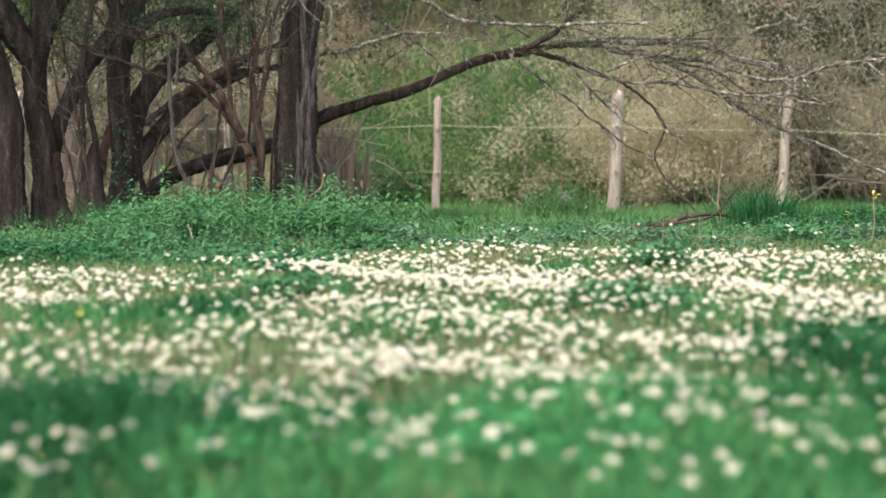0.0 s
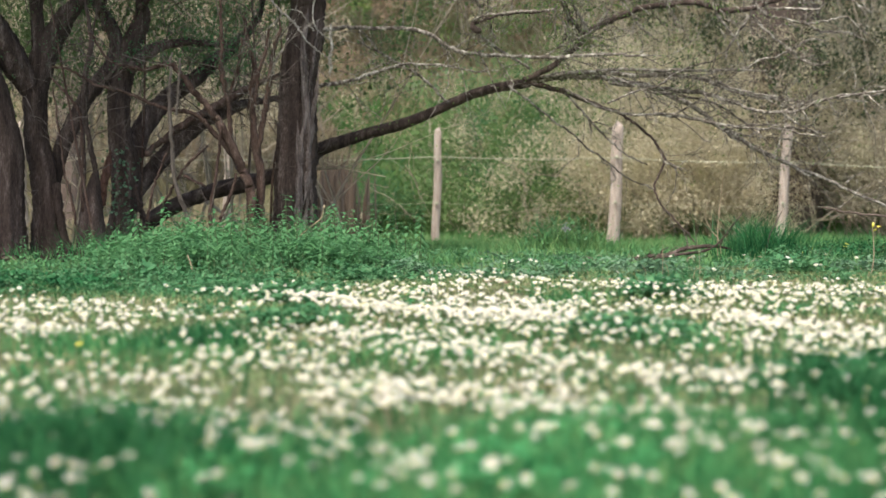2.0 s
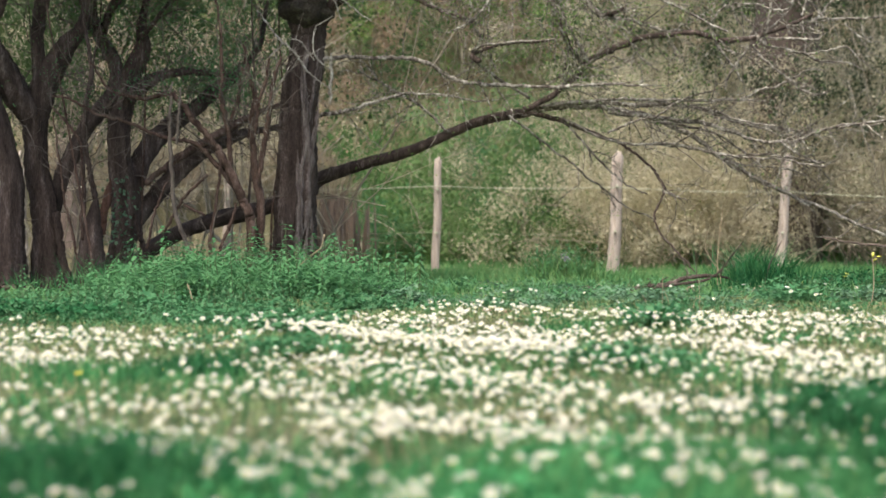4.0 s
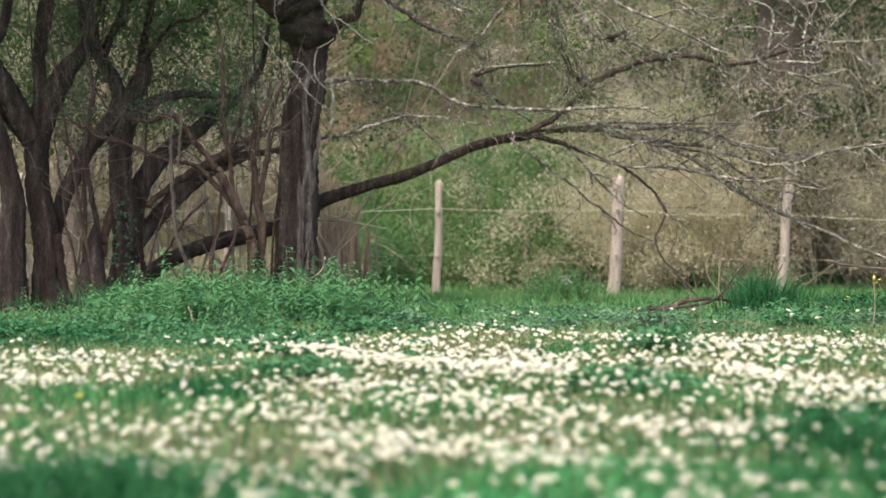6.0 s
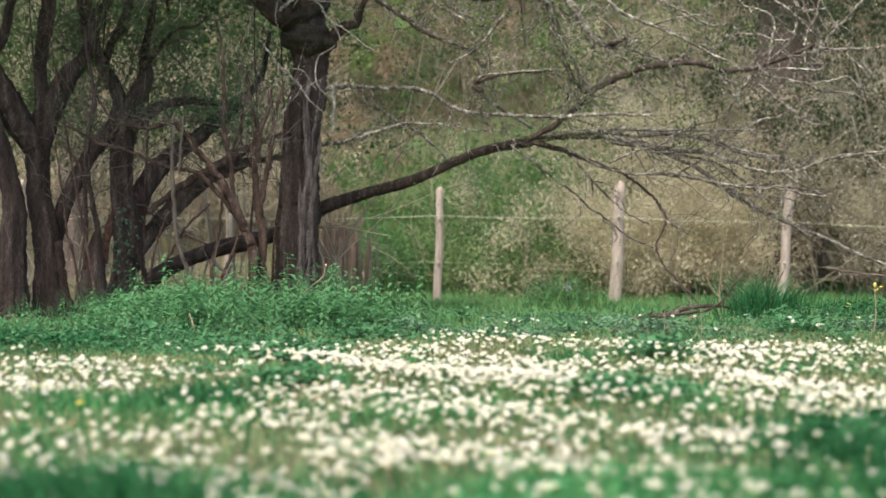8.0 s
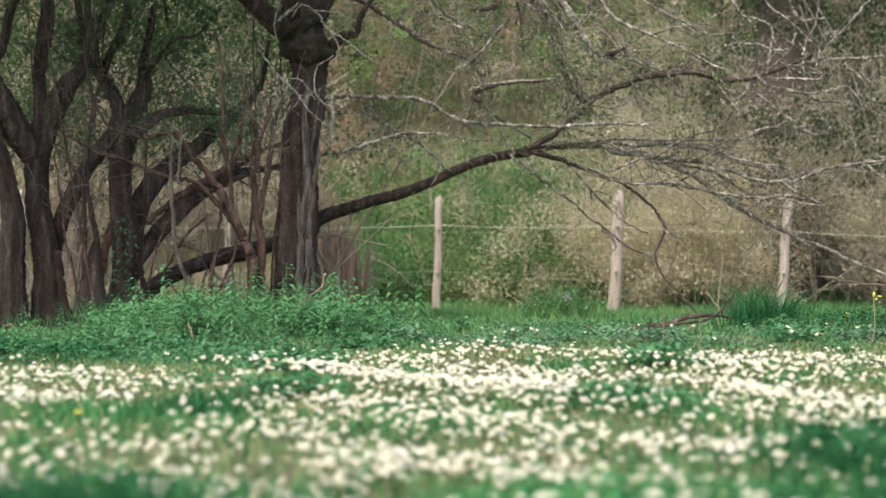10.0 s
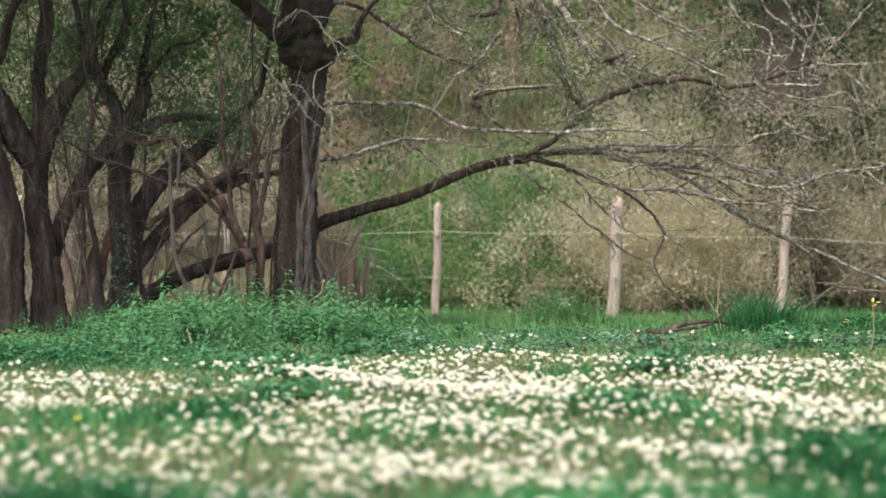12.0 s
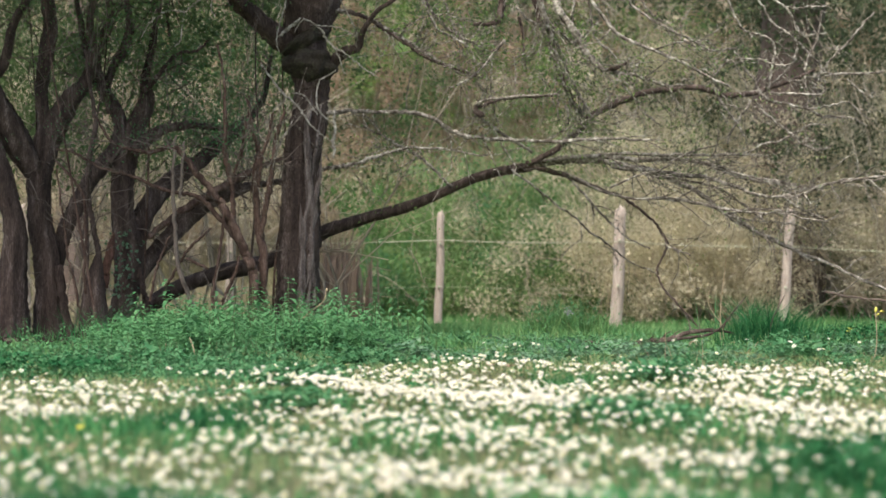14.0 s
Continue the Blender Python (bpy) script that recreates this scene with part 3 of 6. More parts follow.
limb(gnarled, 'dead_twig', [(-1.053, 14.6, 2.091, 0.004), (-0.99, 14.6, 2.178, 0.0054), (-0.911, 14.6, 2.154, 0.0054), (-0.851, 14.6, 2.091, 0.0067), (-0.816, 14.6, 2.036, 0.0067), (-0.768, 14.6, 1.988, 0.0067), (-0.689, 14.6, 1.941, 0.0054), (-0.601, 14.6, 1.873, 0.0054), (-0.49, 14.6, 1.79, 0.004)], pale_bark, 0, 0.18, 0.0, 'pale bare dead twig')
limb(gnarled, 'dead_twig', [(-0.768, 14.6, 1.988, 0.0054), (-0.728, 14.6, 1.901, 0.0054), (-0.712, 14.6, 1.83, 0.004), (-0.688, 14.6, 1.798, 0.0027)], pale_bark, 0, 0.18, 0.0, 'pale bare dead twig')
limb(gnarled, 'dead_twig', [(-0.737, 14.6, 2.345, 0.0054), (-0.689, 14.6, 2.242, 0.0054), (-0.653, 14.6, 2.178, 0.0054), (-0.63, 14.6, 2.123, 0.004)], pale_bark, 0, 0.18, 0.0, 'pale bare dead twig')
limb(gnarled, 'dead_twig', [(-0.612, 14.65, 2.065, 0.0041), (-0.691, 14.65, 2.113, 0.0054), (-0.763, 14.65, 2.136, 0.0041), (-0.858, 14.65, 2.144, 0.0041), (-0.946, 14.65, 2.152, 0.0027)], pale_bark, 0, 0.18, 0.0, 'pale bare dead twig')
limb(gnarled, 'dead_twig', [(-1.595, 14.3, 2.302, 0.0053), (-1.602, 14.3, 2.224, 0.0053), (-1.575, 14.3, 2.166, 0.0039)], pale_bark, 0, 0.18, 0.0, 'pale bare dead twig')
leaning = thing('leaning_tree', (-2.378, 15.7, -0.096), 'long low leaning tree with bare sweeping branches', 'tree')
limb(leaning, 'trunk', [(-2.378, 15.7, -0.096, 0.0773), (-2.187, 15.7, 0.16, 0.0644), (-1.974, 15.7, 0.3, 0.0563), (-1.719, 15.7, 0.398, 0.0563), (-1.464, 15.7, 0.449, 0.058), (-1.208, 15.7, 0.534, 0.0548), (-0.913, 15.6, 0.699, 0.0512), (-0.651, 15.6, 0.787, 0.0432), (-0.395, 15.5, 0.857, 0.0414), (-0.1, 15.4, 0.959, 0.0379), (0.191, 15.3, 1.08, 0.0345), (0.437, 15.2, 1.155, 0.0328), (0.638, 15.1, 1.179, 0.031)], bark, 5, 0.4, 0)
limb(leaning, 'limb', [(0.618, 15.1, 1.179, 0.022), (0.881, 15.04, 1.112, 0.018), (1.121, 14.99, 1.008, 0.0145), (1.319, 14.93, 0.925, 0.0115), (1.475, 14.87, 0.802, 0.0095), (1.57, 14.82, 0.661, 0.0088), (1.576, 14.76, 0.58, 0.0086), (1.506, 14.7, 0.428, 0.0084), (1.552, 14.65, 0.302, 0.0076), (1.665, 14.59, 0.164, 0.0066), (1.776, 14.53, 0.027, 0.0055)], bark, 6, 0.3, 0.1)
limb(leaning, 'limb', [(0.618, 15.1, 1.183, 0.0239), (0.959, 14.99, 1.219, 0.0222), (1.283, 14.98, 1.182, 0.0206), (1.606, 14.97, 1.1, 0.019), (1.848, 14.96, 0.966, 0.019), (2.05, 14.95, 0.816, 0.0174), (2.413, 14.94, 0.621, 0.0158), (2.775, 14.93, 0.46, 0.0126), (3.169, 14.92, 0.29, 0.011), (3.538, 14.91, 0.116, 0.0079)], lichen_bark, 25, 0.5, 0.0)
limb(leaning, 'limb', [(0.634, 15, 1.199, 0.019), (1.074, 14.9, 1.247, 0.0189), (1.388, 14.81, 1.21, 0.0172), (1.778, 14.71, 1.198, 0.014), (2.162, 14.61, 1.086, 0.0093), (2.502, 14.52, 1.011, 0.0046)], lichen_bark, 31, 0.55, 0.1)
limb(leaning, 'limb', [(1.195, 14.9, 1.174, 0.0173), (1.669, 14.81, 1.102, 0.0172), (1.898, 14.72, 1.078, 0.0155), (2.204, 14.63, 0.956, 0.0124), (2.426, 14.53, 0.945, 0.0108), (2.646, 14.44, 1.021, 0.0091), (2.862, 14.35, 1.06, 0.0091), (3.23, 14.26, 1.087, 0.006)], lichen_bark, 28, 0.5, 0)
limb(leaning, 'limb', [(1.518, 14.9, 0.944, 0.0142), (1.858, 14.71, 0.891, 0.0125), (2.111, 14.53, 0.835, 0.0092), (2.395, 14.34, 0.811, 0.0076), (2.613, 14.16, 0.761, 0.0045)], lichen_bark, 14, 0.4, 0)
limb(leaning, 'limb', [(0.878, 15, 1.13, 0.011), (1.192, 14.86, 0.963, 0.0097), (1.579, 14.71, 0.939, 0.0084), (1.682, 14.57, 0.954, 0.0071), (1.802, 14.42, 1.047, 0.0035)], lichen_bark, 14, 0.4, 0)
limb(leaning, 'limb', [(0.492, 15, 1.15, 0.0098), (0.72, 15.1, 0.971, 0.0074), (0.931, 15.2, 0.829, 0.0074), (1.103, 15.29, 0.687, 0.0074), (1.36, 15.39, 0.5, 0.0062), (1.599, 15.49, 0.395, 0.005)], lichen_bark, 6, 0.35, 0.2)
limb(leaning, 'limb', [(0.59, 14.9, 1.186, 0.0236), (0.813, 14.93, 1.301, 0.0221), (0.957, 14.97, 1.413, 0.0222), (1.061, 15, 1.529, 0.0238), (1.247, 15.04, 1.641, 0.0239), (1.495, 15.07, 1.713, 0.0223), (1.867, 15.11, 1.749, 0.0207), (2.076, 15.14, 1.698, 0.0224), (2.328, 15.17, 1.734, 0.0193), (2.539, 15.21, 1.819, 0.0161), (2.71, 15.24, 1.896, 0.0129)], bark, 31, 0.5, 0)
limb(leaning, 'limb', [(0.63, 14.9, 1.267, 0.011), (0.344, 14.75, 1.439, 0.0109), (0.221, 14.59, 1.548, 0.0108), (0.258, 14.44, 1.596, 0.0091), (0.488, 14.28, 1.615, 0.009), (0.77, 14.13, 1.63, 0.006)], lichen_bark, 10, 0.4, 0)
limb(leaning, 'limb', [(0.066, 15.3, 1.039, 0.0113), (-0.182, 15.3, 1.246, 0.0097), (-0.39, 15.31, 1.371, 0.0081), (-0.597, 15.31, 1.496, 0.0065)], lichen_bark, 10, 0.45, 0)
limb(leaning, 'dead_twig', [(2.484, 13.6, 0.297, 0.0057), (2.639, 13.6, 0.264, 0.0069), (2.89, 13.6, 0.238, 0.008), (3.155, 13.6, 0.242, 0.008)], brown_bark, 2, 0.3, 0, 'broken reddish dry branch end')
limb(leaning, 'limb', [(2.313, 14.7, 2.357, 0.0085), (2.409, 14.7, 2.282, 0.0085), (2.468, 14.7, 2.186, 0.0085), (2.532, 14.7, 2.086, 0.0085), (2.608, 14.7, 2.091, 0.0068), (2.696, 14.7, 2.107, 0.0051)], lichen_bark, 2, 0.25, 0.0)
limb(leaning, 'limb', [(1.978, 14.7, 2.377, 0.0085), (2.05, 14.7, 2.225, 0.0085), (2.137, 14.7, 2.122, 0.0085), (2.241, 14.7, 2.082, 0.0085), (2.317, 14.7, 2.038, 0.0085), (2.329, 14.7, 1.939, 0.0102), (2.301, 14.7, 1.819, 0.0085), (2.281, 14.7, 1.699, 0.0085)], lichen_bark, 2, 0.25, 0.0)
limb(leaning, 'limb', [(2.201, 14.75, 2.384, 0.0085), (2.329, 14.75, 2.192, 0.0085), (2.449, 14.75, 2.088, 0.0085), (2.569, 14.75, 1.984, 0.0085), (2.641, 14.75, 1.9, 0.0085), (2.689, 14.75, 1.84, 0.0085)], lichen_bark, 2, 0.25, 0.0)
limb(leaning, 'limb', [(2.655, 14.65, 2.252, 0.0084), (2.627, 14.65, 2.073, 0.0084), (2.567, 14.65, 1.942, 0.0084), (2.536, 14.65, 1.823, 0.0084)], lichen_bark, 1, 0.25, 0.0)
limb(leaning, 'limb', [(3.059, 14.8, 2.263, 0.0068), (2.947, 14.8, 2.142, 0.0085), (2.847, 14.8, 2.029, 0.0085), (2.746, 14.8, 1.925, 0.0085), (2.69, 14.8, 1.852, 0.0102), (2.626, 14.8, 1.82, 0.0085)], lichen_bark, 2, 0.25, 0.0)
limb(leaning, 'limb', [(2.626, 14.8, 1.82, 0.0085), (2.786, 14.8, 1.824, 0.0085), (2.947, 14.8, 1.821, 0.0085), (3.116, 14.8, 1.841, 0.0051)], lichen_bark, 2, 0.25, 0.0)
limb(leaning, 'limb', [(2.245, 14.8, 1.687, 0.0102), (2.329, 14.8, 1.627, 0.0102), (2.465, 14.8, 1.603, 0.0102), (2.586, 14.8, 1.571, 0.0102), (2.69, 14.8, 1.523, 0.0085), (2.867, 14.8, 1.523, 0.0068), (3.003, 14.8, 1.459, 0.0051)], lichen_bark, 2, 0.25, 0.0)
limb(leaning, 'limb', [(2.593, 14.75, 1.568, 0.0085), (2.769, 14.75, 1.612, 0.0068), (2.873, 14.75, 1.616, 0.0068), (2.941, 14.75, 1.544, 0.0051), (3.017, 14.75, 1.488, 0.0034)], lichen_bark, 1, 0.25, 0.0)
limb(leaning, 'limb', [(2.282, 14.6, 1.675, 0.0101), (2.472, 14.6, 1.671, 0.0101), (2.63, 14.6, 1.656, 0.0084), (2.674, 14.6, 1.699, 0.0084), (2.662, 14.6, 1.771, 0.0067)], lichen_bark, 2, 0.25, 0.0)
limb(leaning, 'limb', [(2.19, 14.7, 1.635, 0.0085), (2.289, 14.7, 1.516, 0.0085), (2.393, 14.7, 1.432, 0.0085), (2.453, 14.7, 1.376, 0.0085), (2.533, 14.7, 1.317, 0.0085), (2.648, 14.7, 1.289, 0.0068), (2.736, 14.7, 1.309, 0.0051)], lichen_bark, 2, 0.25, 0.0)
limb(leaning, 'limb', [(2.461, 14.75, 1.379, 0.0085), (2.361, 14.75, 1.335, 0.0085), (2.257, 14.75, 1.319, 0.0085), (2.189, 14.75, 1.279, 0.0068), (2.057, 14.75, 1.231, 0.0051)], lichen_bark, 2, 0.25, 0.0)
limb(leaning, 'limb', [(2.461, 14.75, 1.387, 0.0068), (2.601, 14.75, 1.456, 0.0068), (2.713, 14.75, 1.452, 0.0051)], lichen_bark, 1, 0.25, 0.0)
limb(leaning, 'limb', [(2.361, 14.7, 0.946, 0.0102), (2.489, 14.7, 0.982, 0.0102), (2.648, 14.7, 1.03, 0.0102), (2.848, 14.7, 1.07, 0.0102), (3.027, 14.7, 1.062, 0.0085), (3.206, 14.7, 1.122, 0.0068)], lichen_bark, 3, 0.25, 0.0)
limb(leaning, 'limb', [(1.886, 14.6, 1.71, 0.0101), (1.965, 14.6, 1.572, 0.0084), (2.036, 14.6, 1.473, 0.0084), (2.108, 14.6, 1.366, 0.0067)], lichen_bark, 1, 0.25, 0.0)
limb(leaning, 'limb', [(1.236, 14.5, 1.721, 0.0067), (1.322, 14.5, 1.611, 0.0067), (1.393, 14.5, 1.524, 0.0067), (1.503, 14.5, 1.446, 0.005)], lichen_bark, 1, 0.25, 0.0)
limb(leaning, 'limb', [(1.537, 14.75, 1.23, 0.01), (1.697, 14.75, 1.202, 0.01), (1.857, 14.75, 1.174, 0.01), (2.057, 14.75, 1.103, 0.01), (2.217, 14.75, 1.063, 0.01), (2.377, 14.75, 1.043, 0.008), (2.505, 14.75, 1.031, 0.006)], lichen_bark, 4, 0.25, 0.0)
limb(leaning, 'limb', [(1.094, 14.7, 1.239, 0.012), (1.253, 14.7, 1.247, 0.012), (1.532, 14.7, 1.248, 0.012), (1.771, 14.7, 1.24, 0.01), (2.01, 14.7, 1.24, 0.01), (2.13, 14.7, 1.248, 0.008), (2.289, 14.7, 1.241, 0.006)], lichen_bark, 4, 0.25, 0.0)
limb(leaning, 'limb', [(1.166, 14.6, 1.008, 0.0079), (1.363, 14.6, 1.096, 0.0079), (1.502, 14.6, 1.124, 0.0079), (1.64, 14.6, 1.215, 0.0079), (1.799, 14.6, 1.274, 0.0059), (1.898, 14.6, 1.302, 0.0049)], twig_bark, 4, 0.25, 0.0)
limb(leaning, 'limb', [(1.984, 14.65, 0.816, 0.0079), (2.123, 14.65, 0.848, 0.0079), (2.282, 14.65, 0.861, 0.0079), (2.441, 14.65, 0.841, 0.0079), (2.6, 14.65, 0.821, 0.0079), (2.699, 14.65, 0.802, 0.006)], twig_bark, 4, 0.25, 0.0)
limb(leaning, 'limb', [(2.357, 14.5, 0.944, 0.0079), (2.455, 14.5, 0.877, 0.0079), (2.573, 14.5, 0.818, 0.0079), (2.671, 14.5, 0.779, 0.0059)], lichen_bark, 4, 0.25, 0.0)
limb(leaning, 'limb', [(2.031, 14.85, 0.813, 0.0101), (2.233, 14.85, 0.696, 0.0081), (2.353, 14.85, 0.632, 0.006), (2.635, 14.85, 0.496, 0.006)], lichen_bark, 4, 0.25, 0.0)
limb(leaning, 'limb', [(1.467, 14.85, 1.098, 0.0081), (1.669, 14.85, 1.074, 0.0101), (1.91, 14.85, 1.026, 0.0081), (2.071, 14.85, 0.946, 0.0081), (2.192, 14.85, 0.857, 0.006), (2.313, 14.85, 0.745, 0.005)], twig_bark, 4, 0.25, 0.0)
limb(leaning, 'limb', [(2.065, 14.8, 0.808, 0.006), (2.265, 14.8, 0.776, 0.006), (2.466, 14.8, 0.752, 0.006), (2.594, 14.8, 0.716, 0.005)], lichen_bark, 4, 0.25, 0.0)
limb(leaning, 'limb', [(1.571, 14.76, 0.602, 0.006), (1.659, 14.76, 0.562, 0.006), (1.747, 14.76, 0.53, 0.004)], twig_bark, 4, 0.25, 0.0)
limb(leaning, 'limb', [(0.88, 15.0, 1.111, 0.0081), (0.994, 15.0, 0.989, 0.0081), (1.157, 15.0, 0.807, 0.0081), (1.32, 15.0, 0.664, 0.0061), (1.483, 15.0, 0.583, 0.0061)], lichen_bark, 4, 0.25, 0.0)
limb(leaning, 'limb', [(1.905, 14.6, 1.801, 0.0079), (1.957, 14.6, 1.861, 0.0079), (2.016, 14.6, 1.897, 0.0079), (2.194, 14.6, 1.909, 0.0079), (2.293, 14.6, 1.881, 0.0079), (2.392, 14.6, 1.865, 0.0059), (2.44, 14.6, 1.909, 0.0059), (2.479, 14.6, 2.008, 0.0059)], lichen_bark, 4, 0.25, 0.0)
limb(leaning, 'limb', [(2.162, 14.7, 1.627, 0.01), (2.09, 14.7, 1.519, 0.01), (2.03, 14.7, 1.42, 0.008), (2.002, 14.7, 1.32, 0.006)], lichen_bark, 4, 0.25, 0.0)
limb(leaning, 'limb', [(2.043, 14.65, 1.973, 0.006), (2.083, 14.65, 1.913, 0.0079), (2.122, 14.65, 1.834, 0.0079), (2.182, 14.65, 1.774, 0.0079), (2.21, 14.65, 1.695, 0.0079)], lichen_bark, 4, 0.25, 0.0)
limb(leaning, 'limb', [(2.389, 14.7, 2.29, 0.006), (2.528, 14.7, 2.286, 0.006), (2.696, 14.7, 2.298, 0.005)], twig_bark, 4, 0.25, 0.0)
limb(leaning, 'limb', [(2.289, 14.75, 1.723, 0.008), (2.397, 14.75, 1.823, 0.008), (2.477, 14.75, 1.912, 0.006), (2.505, 14.75, 2.004, 0.006)], lichen_bark, 4, 0.25, 0.0)
limb(leaning, 'limb', [(2.847, 14.7, 1.78, 0.006), (2.927, 14.7, 1.708, 0.006), (3.027, 14.7, 1.652, 0.005)], twig_bark, 4, 0.25, 0.0)
trunk_a = thing('field_tree', (-3.015, 14.5, -0.212), 'dark multi-stemmed tree at the field edge', 'tree')
limb(trunk_a, 'trunk', [(-3.023, 14.5, -0.251, 0.1887), (-3.016, 14.5, -0.054, 0.1415), (-3.004, 14.5, 0.142, 0.1101), (-2.997, 14.5, 0.378, 0.0904), (-2.99, 14.5, 0.614, 0.0786), (-3.006, 14.5, 0.81, 0.0708), (-3.058, 14.5, 1.027, 0.0688), (-3.129, 14.5, 1.243, 0.0649), (-3.224, 14.5, 1.518, 0.059), (-3.308, 14.5, 1.911, 0.0511), (-3.368, 14.5, 2.541, 0.0393)], bark, 0, 0.5, 0.0)
limb(trunk_a, 'limb', [(-3.224, 14.5, 1.518, 0.0511), (-3.161, 14.46, 1.712, 0.0431), (-3.043, 14.42, 1.865, 0.0352), (-2.98, 14.38, 2.095, 0.0312), (-2.864, 14.34, 2.325, 0.0253), (-2.779, 14.3, 2.591, 0.0174)], bark, 12, 0.6, 0.0)
trunk_b = thing('field_tree', (-2.77, 14.7, -0.221), 'dark forked tree at the field edge', 'tree')
limb(trunk_b, 'trunk', [(-2.762, 14.7, -0.261, 0.1913), (-2.77, 14.7, -0.062, 0.1315), (-2.779, 14.7, 0.137, 0.1036), (-2.779, 14.7, 0.337, 0.0937), (-2.796, 14.7, 0.536, 0.0897), (-2.836, 14.7, 0.735, 0.0817), (-2.852, 14.7, 0.935, 0.0797), (-2.849, 14.7, 1.134, 0.0877), (-2.813, 14.7, 1.274, 0.0917), (-2.746, 14.7, 1.433, 0.0877), (-2.662, 14.7, 1.573, 0.0757), (-2.595, 14.7, 1.673, 0.0598), (-2.527, 14.7, 1.772, 0.0438), (-2.476, 14.7, 1.952, 0.0319), (-2.496, 14.7, 2.171, 0.0259), (-2.449, 14.7, 2.451, 0.0199), (-2.458, 14.7, 2.81, 0.012)], bark, 12, 0.7, 0.0)
limb(trunk_b, 'limb', [(-2.869, 14.7, 1.094, 0.0797), (-2.941, 14.64, 1.23, 0.0913), (-3.012, 14.58, 1.366, 0.0949), (-3.071, 14.52, 1.5, 0.0866), (-3.137, 14.46, 1.653, 0.0706), (-3.226, 14.4, 1.902, 0.0508)], bark, 9, 0.6, 0.0)
limb(trunk_b, 'limb', [(-2.829, 14.7, 1.254, 0.0518), (-2.827, 14.686, 1.432, 0.0478), (-2.836, 14.671, 1.61, 0.0438), (-2.822, 14.657, 1.808, 0.0477), (-2.788, 14.643, 1.966, 0.0516), (-2.77, 14.629, 2.163, 0.0516), (-2.784, 14.614, 2.399, 0.0475), (-2.75, 14.6, 2.794, 0.0356)], bark, 10, 0.7, 0.0)
limb(trunk_b, 'limb', [(-2.761, 14.75, 0.416, 0.06), (-2.713, 14.769, 0.616, 0.0581), (-2.661, 14.788, 0.769, 0.0561), (-2.584, 14.808, 0.938, 0.0542), (-2.503, 14.827, 1.076, 0.0563), (-2.406, 14.846, 1.189, 0.0584), (-2.337, 14.865, 1.295, 0.0564), (-2.316, 14.885, 1.445, 0.0484), (-2.368, 14.904, 1.588, 0.0465), (-2.46, 14.923, 1.743, 0.0425), (-2.525, 14.942, 1.866, 0.0405), (-2.565, 14.962, 2.018, 0.0284), (-2.625, 14.981, 2.244, 0.0203), (-2.678, 15.0, 2.531, 0.0142)], bark, 12, 0.6, 0.0)
limb(trunk_b, 'root', [(-2.697, 14.6, 0.457, 0.0297), (-2.673, 14.6, 0.259, 0.0317), (-2.633, 14.6, 0.081, 0.0277), (-2.593, 14.6, -0.105, 0.0317), (-2.565, 14.6, -0.255, 0.0396)], bark, 0, 0.5, 0.0)
limb(trunk_b, 'limb', [(-2.432, 14.95, 1.693, 0.0324), (-2.366, 14.94, 1.883, 0.0304), (-2.284, 14.93, 2.028, 0.0364), (-2.254, 14.92, 2.177, 0.0303), (-2.273, 14.91, 2.358, 0.0263), (-2.309, 14.9, 2.68, 0.0182)], bark, 9, 0.5, 0.0)
stump = thing('broken_stump', (-2.383, 14.2, -0.119), 'broken reddish-brown tree stump with a thin live stem', 'stump')
limb(stump, 'trunk', [(-2.375, 14.2, -0.196, 0.1193), (-2.38, 14.2, -0.004, 0.0962), (-2.38, 14.2, 0.169, 0.0885), (-2.377, 14.2, 0.323, 0.0693), (-2.365, 14.2, 0.439, 0.0462), (-2.362, 14.2, 0.516, 0.0231)], bark, 0, 0.5, 0.0)
limb(stump, 'broken_top', [(-2.348, 14.5, 0.3, 0.0177), (-2.337, 14.5, 0.418, 0.0275), (-2.325, 14.5, 0.516, 0.0334), (-2.317, 14.5, 0.583, 0.0295), (-2.314, 14.5, 0.638, 0.0177), (-2.302, 14.5, 0.689, 0.0039)], fresh_wood, 0, 0.2, 0.0, 'splintered reddish broken top')
limb(stump, 'shoot', [(-2.346, 14.2, 0.42, 0.0231), (-2.366, 14.2, 0.574, 0.0212), (-2.393, 14.2, 0.728, 0.0192), (-2.42, 14.2, 0.92, 0.0192), (-2.421, 14.2, 1.074, 0.0212), (-2.406, 14.2, 1.267, 0.0192), (-2.379, 14.2, 1.429, 0.0173), (-2.41, 14.2, 1.691, 0.0115), (-2.45, 14.2, 1.922, 0.0077)], bark, 9, 0.4, 0.0)
limb(stump, 'shoot', [(-2.429, 14.15, 0.266, 0.0115), (-2.434, 14.15, 0.497, 0.0115), (-2.438, 14.15, 0.727, 0.0115), (-2.45, 14.15, 0.919, 0.0096), (-2.523, 14.15, 1.053, 0.0096), (-2.631, 14.15, 1.168, 0.0077)], red_bark, 6, 0.4, 0.0)
trunk_d = thing('field_tree', (-2.315, 14.9, -0.149), 'dark spreading tree with ivy on its stem', 'tree')
